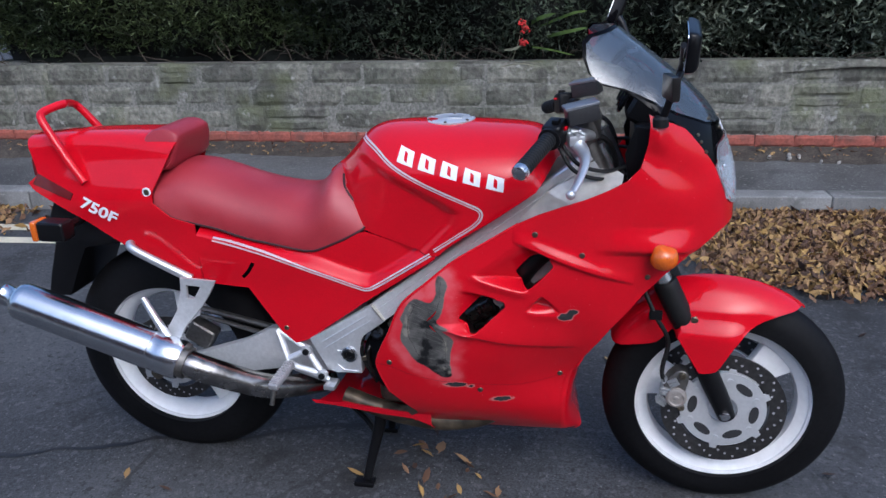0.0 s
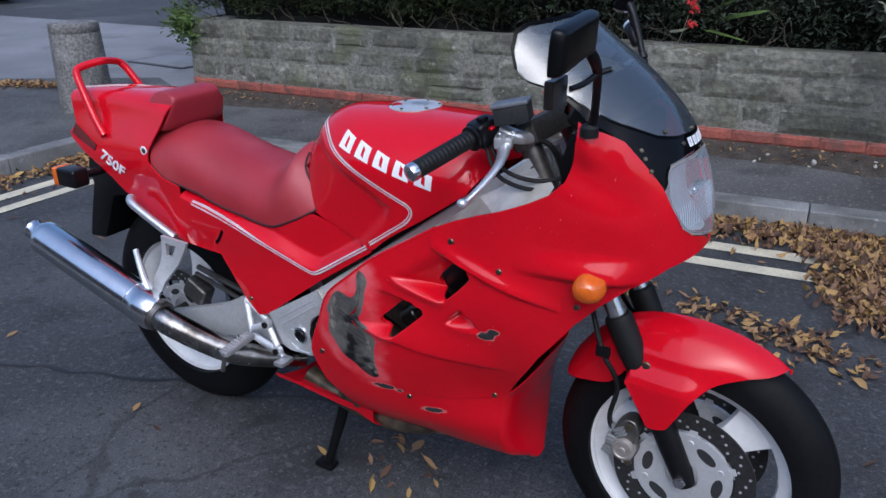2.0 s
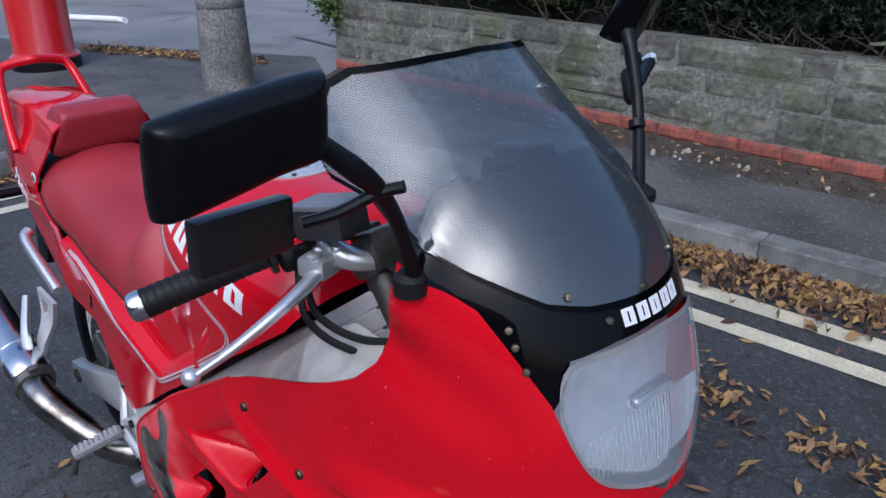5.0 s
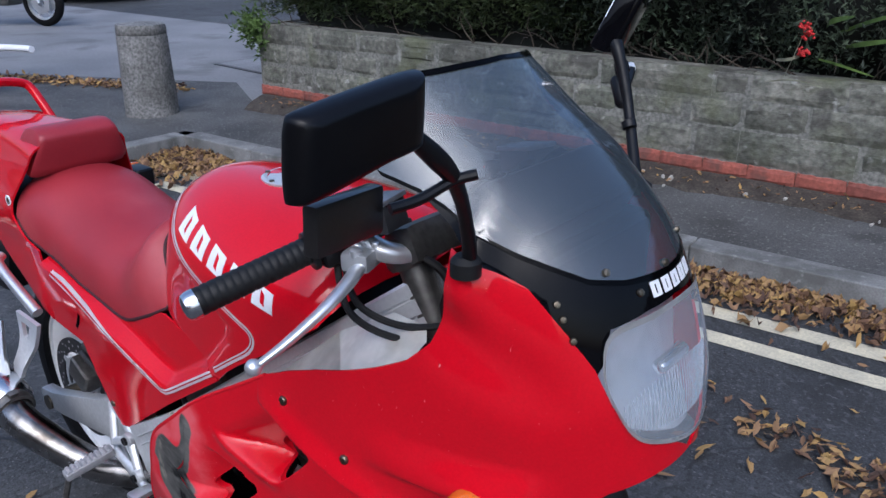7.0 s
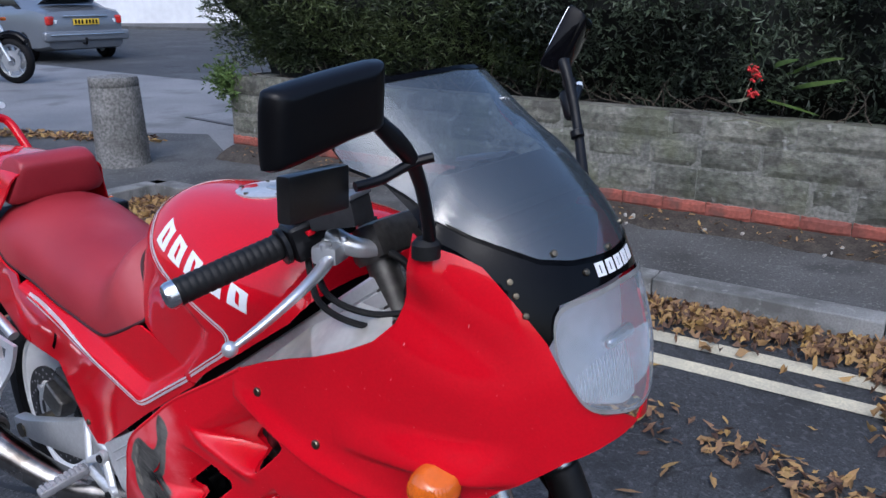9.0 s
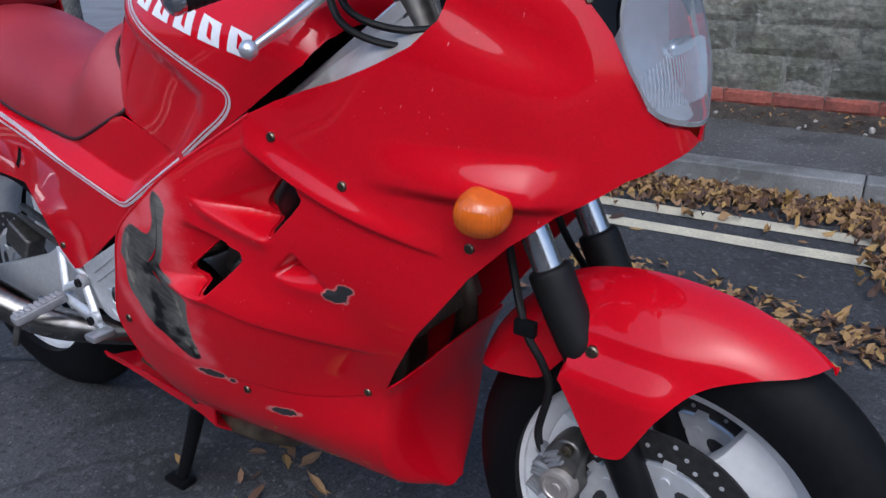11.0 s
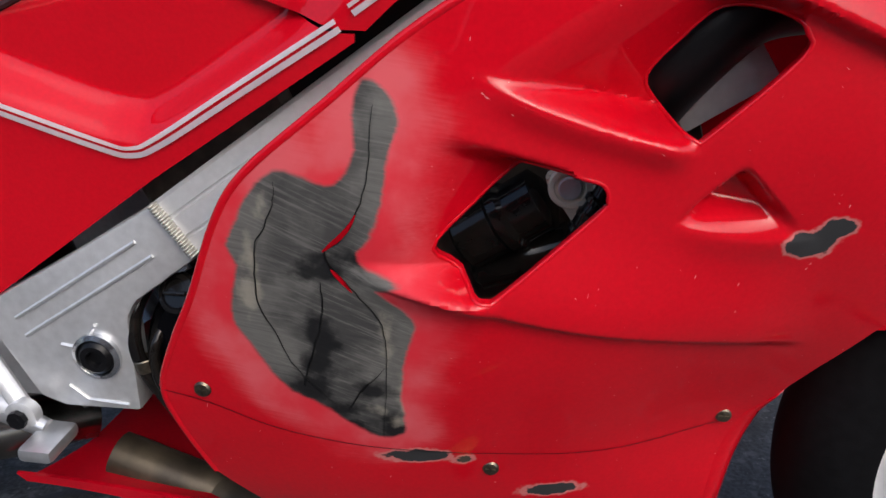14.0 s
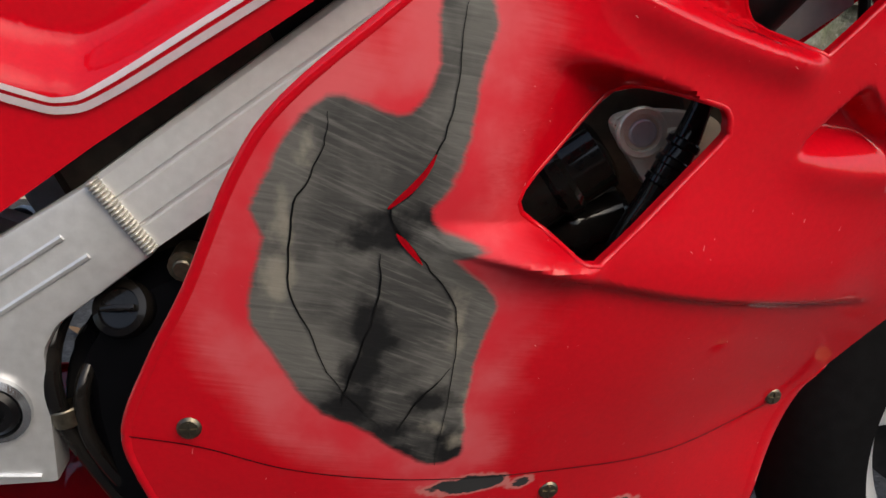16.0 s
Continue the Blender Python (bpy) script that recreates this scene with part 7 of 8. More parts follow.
# arm and black box fixed to the right stem
bm = bmesh.new()
tube(bm, [(1.318, -0.226, 1.140), (1.302, -0.242, 1.134), (1.290, -0.272, 1.122), (1.280, -0.30, 1.118)], 0.0052, 10)
arm = part("accessory_arm", bm, BLACK, bike, "black clamp arm on the mirror stem")
bm = bmesh.new()
bx = Matrix.Translation((1.275, -0.348, 1.121)) @ Matrix.Rotation(radians(8), 4, "Z") @ Matrix.Rotation(radians(-3), 4, "X")
box(bm, (0.016, 0.088, 0.044), bx, 0.004, 2)
part("accessory_box", bm, material("box_plastic", (0.016, 0.014, 0.013), 0.3, 0, 0.1, 0.2, 300), arm, "small black plastic box")
# left: folded inwards
bm = bmesh.new()
tube(bm, [(1.272, 0.182, 1.024), (1.255, 0.205, 1.05), (1.225, 0.240, 1.10), (1.208, 0.252, 1.140), (1.190, 0.260, 1.180), (1.178, 0.268, 1.194)], [0.009, 0.0080, 0.0075, 0.0080, 0.009, 0.012], 12)
part("mirror_stem", bm, BLACK, bike)
ml = Matrix(((0.32, -0.25, 0.91, 1.160), (0.30, 0.94, 0.15, 0.288), (0.90, -0.22, -0.38, 1.226), (0, 0, 0, 1)))
mirror_head(ml, (0.10, 0.060, 0.034), GLOSSBLACK, "black mirror head folded inwards", SMALL)
bm = bmesh.new()
for q, r0, hh in (((1.200, 0.258, 1.128), 0.0125, 0.022), ((1.196, 0.262, 1.160), 0.0105, 0.008), ((1.232, 0.228, 1.090), 0.0105, 0.006)):
    lathe(bm, [(r0 * 0.8, -hh), (r0, -hh * 0.8), (r0, hh * 0.8), (r0 * 0.8, hh)], Matrix.Translation(q) @ Vector((-0.03, 0.02, 0.05)).to_track_quat("Z", "Y").to_matrix().to_4x4(), 16)
part("stem_joint", bm, BLACK, bike, "black knuckle of the mirror stem")
bm = bmesh.new()
tube(bm, [(1.200, 0.264, 1.112), (1.178, 0.312, 1.124), (1.158, 0.352, 1.136)], [0.006, 0.010, 0.016], 10, 4, 0.6)
wing = part("accessory_arm", bm, BLACK, bike, "black flared arm standing in for the left accessory box")
# white piece stands in for the sky reflected on the box's top
bm = bmesh.new()
tube(bm, [(1.158, 0.352, 1.136), (1.150, 0.368, 1.141)], [0.0162, 0.014], 10, 1, 0.6)
part("arm_sky_glint", bm, DECAL, wing, "white end piece standing in for reflected sky")
bm = bmesh.new()
lathe(bm, [(0.022, -0.004), (0.022, 0.006), (0.016, 0.010), (0.011, 0.014)], Matrix.Translation((1.272, 0.182, 1.018)), 24)
part("stem_boot", bm, GRIPRUBBER, bike)

# ---- indicators ----
for s in (1, -1):
    f = Matrix.Diagonal((1, s, 1, 1))
    bm = bmesh.new()
    im = f @ Matrix.Translation((1.297, -0.204, 0.735)) @ Matrix.Rotation(radians(-14), 4, "Z")
    bmesh.ops.create_uvsphere(bm, u_segments=36, v_segments=22, radius=1, matrix=im @ Matrix.Diagonal((0.031, 0.034, 0.0295, 1)))
    for v in bm.verts:
        q = im.inverted() @ v.co
        q.z = max(q.z, -0.025)
        q.x = max(q.x, -0.025 + 0.25 * q.z)
        q.z = min(q.z, 0.0267 - 0.40 * max(q.x + 0.004, 0))
        v.co = im @ q
    ind = part("front_indicator", bm, AMBER, bike, "orange indicator lens on the fairing", 60)
    bm = bmesh.new()
    for k in range(13):
        a = 0.15 + 0.16 * k
        line = []
        for e in (-0.70, -0.45, -0.2, 0.05, 0.3, 0.52):
            w = math.cos(e)
            q = Vector((0.0312 * w * math.cos(a), -0.0342 * w * math.sin(a), 0.0295 * math.sin(e)))
            q.x = max(q.x, -0.025 + 0.25 * q.z)
            q.z = min(max(q.z, -0.025), 0.0267 - 0.40 * max(q.x + 0.004, 0))
            line.append(tuple(im @ q))
        tube(bm, line, 0.0006, 5, 2)
    part("lens_ribs", bm, AMBER, ind)
    bm = bmesh.new()
    tube(bm, [tuple(f @ Vector(p)) for p in ((-0.16, -0.06, 0.735), (-0.155, -0.20, 0.742))], 0.011, 10)
    box(bm, (0.075, 0.05, 0.05), f @ Matrix.Translation((-0.158, -0.235, 0.745)), 0.010, 3)
    lampbody = part("rear_indicator", bm, BLACK, bike, "black rear indicator body")
    bm = bmesh.new()
    box(bm, (0.018, 0.052, 0.052), f @ Matrix.Translation((-0.203, -0.235, 0.745)), 0.008, 3)
    part("lens", bm, AMBER, lampbody, "orange lens")

# ---- tail: grab rail, plate holder, lamp ----
bm = bmesh.new()
tube(bm, [(-0.118, -0.146, 0.842), (-0.150, -0.142, 0.885), (-0.205, -0.128, 0.965), (-0.228, -0.118, 0.998), (-0.232, -0.100, 1.010), (-0.222, -0.06, 1.018), (-0.215, -0.042, 1.020), (-0.222, -0.024, 1.018), (-0.232, 0.016, 1.010), (-0.228, 0.034, 0.998), (-0.205, 0.044, 0.965), (-0.150, 0.058, 0.885), (-0.118, 0.062, 0.842)], 0.0105, 14, 5)
part("grab_rail", bm, RED, bike, "red tubular grab rail")
bm = bmesh.new()
box(bm, (0.03, 0.20, 0.05), Matrix.Translation((-0.285, 0, 0.865)), 0.008)
part("tail_lamp", bm, DARKRED, bike, "red tail lamp")
bm = bmesh.new()
prism(bm, [(-0.25, 0.79), (-0.05, 0.72), (-0.09, 0.66), (-0.19, 0.645), (-0.215, 0.60), (-0.265, 0.50), (-0.335, 0.495), (-0.315, 0.56), (-0.275, 0.67), (-0.285, 0.72)], 0.20, at_y(-0.10), 0.006)
part("plate_holder", bm, BLACK, bike, "black number plate holder and mudflap")
# screws on tail and black cowl
screw(0.067, tail_at(0.067, 0.83)[1], 0.83, 0.0085, parent=tail_cowl)
bm = bmesh.new()
lathe(bm, [(0.012, 0), (0.012, 0.0015), (0.008, 0.002), (0.007, 0.0)], Matrix.Translation((0.067, tail_at(0.067, 0.83)[1] - 0.001, 0.83)) @ Matrix.Rotation(radians(90), 4, "X"), 20, False)
part("washer", bm, DECAL, tail_cowl, "white washer")
for x, z in ((1.352, 0.987), (1.36, 0.972), (1.372, 0.950)):
    p = Vector(nose(to_d(x, z), z))
    n = lift_nose(1.0)(to_d(x, z), z)
    screw(p.x, p.y, p.z, 0.0042, tuple(n))
for d, z in ((0.16, 0.987), (0.0, 1.004), (0.25, 1.012), (-0.25, 1.012)):
    p, n = Vector(nose(d, z)), lift_nose(1.0)(d, z)
    screw(p.x, p.y, p.z, 0.0045, tuple(n))


# ---- fallen leaves ----
def leaf_material(name, ramp_colors):
    m = material(name, (0.3, 0.2, 0.1), 0.75, 0, 0, 0.2, 150)
    n, l = m.node_tree.nodes, m.node_tree.links
    geo, rp = n.new("ShaderNodeNewGeometry"), n.new("ShaderNodeValToRGB")
    rp.color_ramp.interpolation = "LINEAR"
    for i, c in enumerate(ramp_colors):
        el = rp.color_ramp.elements[i] if i < 2 else rp.color_ramp.elements.new(0.5)
        el.position = i / (len(ramp_colors) - 1)
        el.color = (*c, 1)
    l.new(geo.outputs["Random Per Island"], rp.inputs["Fac"])
    l.new(rp.outputs["Color"], n["Principled BSDF"].inputs["Base Color"])
    return m


LEAF = leaf_material("fallen_leaf", [(0.030, 0.017, 0.012), (0.080, 0.040, 0.022), (0.15, 0.078, 0.038), (0.055, 0.030, 0.019), (0.22, 0.125, 0.065), (0.32, 0.225, 0.135), (0.12, 0.062, 0.033), (0.19, 0.105, 0.052), (0.05, 0.027, 0.018), (0.36, 0.23, 0.07)])


def litter(name, count, spot, size, label, seed, pile=0.0):
    r = random.Random(seed)
    co, fa = [], []
    for _ in range(count):
        x, y, z0 = spot(r)
        l, w = size * r.uniform(0.55, 1.25), r.uniform(0.32, 0.5)
        yaw, tip, roll = r.uniform(0, 6.28), r.gauss(0, 0.28 + pile * 2), r.gauss(0, 0.3 + pile * 2)
        m = Euler((roll, tip, yaw)).to_matrix()
        curl = r.uniform(-0.02, 0.22)
        i = len(co)
        for u, v in ((-0.5, 0), (-0.2, -0.5), (-0.2, 0.5), (0.18, -0.42), (0.18, 0.42), (0.5, 0), (-0.02, 0), (-0.72, 0.02)):
            p = m @ Vector((u * l, v * w * l, (abs(v) * 0.9 + u * u * 0.8) * curl * l))
            co.append((x + p.x, y + p.y, z0 + max(p.z + abs(math.sin(tip)) * l * 0.4 + 0.004, 0.003) + r.random() * pile))
        fa += [(i, i + 1, i + 6), (i, i + 6, i + 2), (i + 1, i + 3, i + 6), (i + 2, i + 6, i + 4), (i + 3, i + 5, i + 6), (i + 6, i + 5, i + 4), (i + 7, i, i + 1)]
    me = bpy.data.meshes.new(name)
    me.from_pydata(co, [], fa)
    ob = finish(name, me, LEAF, None, label, 0, "stuff")
    return tagged(ob, category="leaves")


def gutter(r):
    x = r.uniform(0.0, 6.5)
    return x, kerb_y(x) - abs(r.gauss(0, 0.13)) - 0.005, 0.0


BANK_EDGE = lerp_table([(1.2, 2.1), (1.35, 1.80), (1.47, 1.66), (1.9, 1.57), (2.1, 1.42), (2.4, 1.32)])


def bank(r):
    """The drift that lies over the lines ahead of the front wheel."""
    while True:
        x, y = r.uniform(1.25, 3.8), r.uniform(1.1, 2.45)
        edge = BANK_EDGE(y) + 0.08 * noise.noise((y * 5.3, 4, 0))
        if x > edge + r.gauss(0, 0.05) and y > 1.33 + 0.12 * noise.noise((x * 3, 0, 3)) - 0.05 * (x - 1.9) + r.gauss(0, 0.06) and y < kerb_y(x):
            return x, y, 0.0


CLUMPS = ((0.84, 1.33, 0.075, 0.07, 4), (1.00, 1.31, 0.05, 0.05, 1), (1.20, 1.30, 0.06, 0.05, 2), (1.38, 1.27, 0.09, 0.045, 4), (1.55, 1.20, 0.09, 0.06, 5), (1.70, 1.10, 0.10, 0.06, 4), (0.70, 1.15, 0.12, 0.12, 1), (1.2, 1.1, 0.3, 0.2, 1))


def trail(r):
    x, y, sx, sy, _ = r.choices(CLUMPS, [c[4] for c in CLUMPS])[0]
    return x + r.gauss(0, sx), y + r.gauss(0, sy), 0.0


def loose(r):
    return r.uniform(-2.6, 3.0), r.uniform(-0.6, 2.0), 0.0


def under(r):
    return 0.80 + r.gauss(0, 0.07), 0.0 + r.gauss(0, 0.14), 0.0


def corner(r):
    while True:
        x, y = -2.76 + abs(r.gauss(0, 0.28)), kerb_y(-2.6) - abs(r.gauss(0, 0.25))
        if y > 0.6:
            return x, y, 0.0


def left_gutter(r):
    return -2.76 + abs(r.gauss(0, 0.12)), r.uniform(-2, 1.8), 0.0


def drive_edge(r):
    t = r.random()
    return -5.9 + 1.75 * t + r.gauss(0, 0.08), 2.05 + 0.75 * t + r.gauss(0, 0.07), 0.115


def soil_bits(r):
    x = r.uniform(-3.0, 5.0)
    return x, wall_y(x) - abs(r.gauss(0.03, 0.10)), 0.155 + 0.04 * r.random()


litter("leaf_drift", 5200, gutter, 0.050, "thick drift of brown leaves along the kerb", 11, 0.035)
litter("leaf_bank", 7500, bank, 0.052, "thick carpet of brown fallen leaves over the road", 12, 0.035)
litter("leaf_trail", 330, trail, 0.046, "loose trail of dry leaves on the road", 13, 0.012)
litter("loose_leaves", 130, loose, 0.05, "single dry leaves scattered on the road", 14)
litter("yellow_leaves", 24, under, 0.050, "few yellow leaves under the motorcycle", 15, 0.004)
litter("corner_leaves", 1500, corner, 0.055, "brown leaves gathered in the kerb corner", 16, 0.03)
litter("gutter_leaves", 700, left_gutter, 0.055, "brown leaves along the side kerb", 17, 0.02)
litter("driveway_leaves", 700, drive_edge, 0.055, "strip of dry leaves across the driveway mouth", 18, 0.02)
litter("soil_litter", 900, soil_bits, 0.03, "dry leaf scraps on the soil strip", 19, 0.01)

# pale pebbles on the soil
PEBBLE = material("pebble", (0.42, 0.40, 0.36), 0.9, 0, 0, 0.2, 80)
r = random.Random(21)
pebble_mesh = None
for i in range(34):
    if pebble_mesh is None:
        bm = bmesh.new()
        bmesh.ops.create_icosphere(bm, subdivisions=2, radius=1)
        for v in bm.verts:
            v.co *= 1 + 0.25 * noise.noise(v.co * 1.4)
        pebble_mesh = bpy.data.meshes.new("pebble")
        bm.to_mesh(pebble_mesh)
        bm.free()
        pebble_mesh.materials.append(PEBBLE)
    x = r.uniform(-0.4, 2.6)
    y = wall_y(x) - 0.05 - abs(r.gauss(0.05, 0.08))
    s = r.uniform(0.007, 0.020)
    p = new("pebble", pebble_mesh)
    p.matrix_basis = Matrix.LocRotScale((x, y, 0.163 + 0.12 * max(0, y - wall_y(x) + 0.15) + s * 0.3), Euler((r.random() * 3, r.random() * 3, r.random() * 3)), (s, s * 0.8, s * 0.6))
    tagged(p, "pale broken stone on the soil strip", "stone", "stones on the soil")

# dark tar seam and patches across the road
SEAM = material("tar_seam", (0.018, 0.018, 0.019), 0.6, 0, 0, 0.3, 80, 0.4, 200)
bm = bmesh.new()
prev = None
for i in range(60):
    t = i / 59
    x = -1.3 + 1.95 * t
    y = -0.42 + 0.62 * t + 0.05 * noise.noise((t * 9, 0, 1)) + 0.02 * noise.noise((t * 40, 0, 4))
    w = 0.007 + 0.010 * max(0, noise.noise((t * 14, 3, 2)))
    pair = [bm.verts.new((x, y + k * w, 0.0005)) for k in (-1, 1)]
    if prev:
        bm.faces.new((prev[0], pair[0], pair[1], prev[1]))
    prev = pair
part("tar_seam", bm, SEAM, road, smooth=0)

# ---- inspection cover in the driveway ----
cover = thing("inspection_cover", "flat rectangular metal inspection cover in the driveway", "cover")
bm = bmesh.new()
quad = [(-5.08, 3.78), (-4.24, 3.72), (-4.12, 4.32), (-5.10, 4.36)]
cx, cy = sum(q[0] for q in quad) / 4, sum(q[1] for q in quad) / 4
prism(bm, quad, 0.012, Matrix.Translation((0, 0, 0.108)), 0.003)
part("frame", bm, material("cover_frame", (0.06, 0.06, 0.062), 0.6, 0.4, 0, 0.2, 60), cover)
bm = bmesh.new()
prism(bm, [(cx + (x - cx) * 0.90, cy + (y - cy) * 0.88) for x, y in quad], 0.004, Matrix.Translation((0, 0, 0.120)), 0.001)
part("lid", bm, material("cover_lid", (0.22, 0.22, 0.225), 0.7, 0.1, 0, 0.2, 60, 0.3, 120), cover)

# ---- red pillar box ----
BOXRED = material("post_box_red", (0.50, 0.012, 0.016), 0.3, 0, 0.5, 0.06, 40)
box_ = thing("pillar_box", "tall red cast-iron pillar box on the pavement", "post box", (-5.32, 1.50, 0.105))
bm = bmesh.new()
lathe(bm, [(0.27, 0.0), (0.27, 0.10), (0.245, 0.12), (0.235, 0.14), (0.235, 1.22), (0.25, 1.24), (0.25, 1.27), (0.235, 1.28)], seg=48)
part("body", bm, BOXRED, box_)
bm = bmesh.new()
lathe(bm, [(0.275, 1.26), (0.285, 1.28), (0.285, 1.33), (0.26, 1.38), (0.15, 1.44), (0.0, 1.46)], seg=48, cap=False)
part("cap", bm, BOXRED, box_)
bm = bmesh.new()
lathe(bm, [(0.272, -0.002), (0.272, 0.085)], seg=48)
part("plinth", bm, BLACK, box_, "black painted plinth")

# ---- parked silver car ----
car = thing("car", "silver saloon car parked by the kerb, seen from behind", "car")
CAR = Matrix.Translation((-16.16, 7.72, 0)) @ Matrix.Rotation(radians(177), 4, "Z")  # x forwards
car.matrix_basis = CAR
PAINT = material("silver_car_paint", (0.20, 0.215, 0.24), 0.35, 0.5, 0.6, 0.04, 60)
CARGLASS = material("car_glass", (0.015, 0.017, 0.02), 0.06, 0, 0.5, 0.1, 10)
stations = [  # x, half width, sill z, waist z, roof z, roof half width
    (-2.35, 0.62, 0.34, 0.78, 0.80, 0.60), (-2.30, 0.76, 0.26, 0.90, 0.97, 0.70), (-2.0, 0.86, 0.22, 0.98, 1.03, 0.74), (-1.55, 0.90, 0.20, 1.00, 1.08, 0.70), (-0.95, 0.91, 0.20, 0.98, 1.36, 0.60),
    (-0.4, 0.91, 0.20, 0.96, 1.42, 0.60), (0.4, 0.91, 0.20, 0.95, 1.40, 0.60), (1.0, 0.90, 0.20, 0.94, 1.06, 0.66), (1.6, 0.88, 0.20, 0.88, 0.92, 0.70), (2.2, 0.78, 0.24, 0.72, 0.76, 0.6), (2.38, 0.6, 0.34, 0.6, 0.62, 0.5)]
bm = bmesh.new()
rings = []
for x, w, s, wz, rz, rw in stations:
    half = [(0.0, rz + 0.01), (rw * 0.7, rz), (rw, rz - 0.03), (w * 0.97, wz), (w, wz - 0.10), (w * 1.0, (s + wz) / 2), (w * 0.98, s + 0.06), (w * 0.88, s)]
    loop = [(x, y, z) for y, z in half] + [(x, -y, z) for y, z in half[:0:-1]]
    rings.append([bm.verts.new(p) for p in loop])
for a, b in zip(rings, rings[1:]):
    for i in range(len(a)):
        bm.faces.new((a[i], a[(i + 1) % len(a)], b[(i + 1) % len(a)], b[i]))
bm.faces.new(rings[0])
bm.faces.new(rings[-1])
bmesh.ops.recalc_face_normals(bm, faces=bm.faces[:])
part("body", bm, PAINT, car, smooth=40)
bm = bmesh.new()
prism(bm, [(-0.56, 0.0), (0.56, 0.0), (0.46, 0.58), (-0.46, 0.58)], 0.01, Matrix.Translation((-1.56, 0, 1.10)) @ Matrix.Rotation(radians(90), 4, "Z") @ Matrix.Rotation(radians(24), 4, "X") @ Matrix.Rotation(radians(180), 4, "Y"), 0.003)
part("rear_window", bm, CARGLASS, car, "dark rear window")
for s in (1, -1):
    bm = bmesh.new()
    prism(bm, [(-1.40, 1.0), (-0.92, 1.30), (0.45, 1.33), (0.95, 1.0)], 0.01, Matrix.Translation((0, s * 0.80, 0)) @ SIDE, 0.004)
    part("side_window", bm, CARGLASS, car)
    bm = bmesh.new()
    box(bm, (0.12, 0.34, 0.17), Matrix.Translation((-2.26, s * 0.60, 0.80)) @ Matrix.Rotation(radians(s * 22), 4, "Z"), 0.04, 3)
    lampb = part("tail_light", bm, material("tail_light_red", (0.45, 0.02, 0.015), 0.15, 0, 0.5), car, "red tail light")
    bm = bmesh.new()
    box(bm, (0.02, 0.10, 0.07), Matrix.Translation((-2.335, s * 0.565, 0.78)) @ Matrix.Rotation(radians(s * 22), 4, "Z"), 0.008)
    part("reversing_lens", bm, DECAL, lampb)
    for x in (-1.42, 1.42):
        bm = bmesh.new()
        wmat = Matrix.Translation((x, s * 0.80, 0.315)) @ Matrix.Rotation(radians(90), 4, "X")
        lathe(bm, [(0.20, -0.10), (0.29, -0.10), (0.315, -0.07), (0.315, 0.07), (0.29, 0.10), (0.20, 0.10), (0.20, -0.10)], wmat, 40, False)
        wh = part("wheel", bm, RUBBER, car)
        bm = bmesh.new()
        lathe(bm, [(0.0, -0.09), (0.20, -0.085), (0.205, 0.085), (0.0, 0.09)], wmat, 24, False)
        part("wheel_rim", bm, BRUSHED, wh)
bm = bmesh.new()
box(bm, (0.16, 1.72, 0.20), Matrix.Translation((-2.33, 0, 0.50)), 0.06, 3)
bumper = part("rear_bumper", bm, PAINT, car)
bm = bmesh.new()
box(bm, (0.03, 1.5, 0.025), Matrix.Translation((-2.42, 0, 0.53)), 0.008)
part("bumper_trim", bm, CHROME, bumper)
bm = bmesh.new()
box(bm, (0.05, 0.9, 0.03), Matrix.Translation((-2.36, 0, 0.88)), 0.01)
part("boot_trim", bm, CHROME, car)
bm = bmesh.new()
box(bm, (0.02, 0.52, 0.115), Matrix.Translation((-2.372, 0, 0.77)), 0.004)
rear_plate = part("number_plate", bm, material("yellow_plate", (0.75, 0.50, 0.03), 0.4), car, "yellow plate with dark bars")
bm = bmesh.new()
for k in range(7):
    box(bm, (0.004, 0.036, 0.075), Matrix.Translation((-2.384, -0.20 + 0.066 * k + (0.02 if k > 3 else 0), 0.77)), 0)
part("plate_bars", bm, BLACK, rear_plate)
bm = bmesh.new()
tube(bm, [(-2.3, 0.1, 0.36), (-2.48, 0.1, 0.36), (-2.50, 0.1, 0.43)], 0.022, 10)
bmesh.ops.create_uvsphere(bm, u_segments=12, v_segments=8, radius=0.03, matrix=Matrix.Translation((-2.50, 0.1, 0.45)))
part("tow_bar", bm, BLACK, car, "black tow bar")

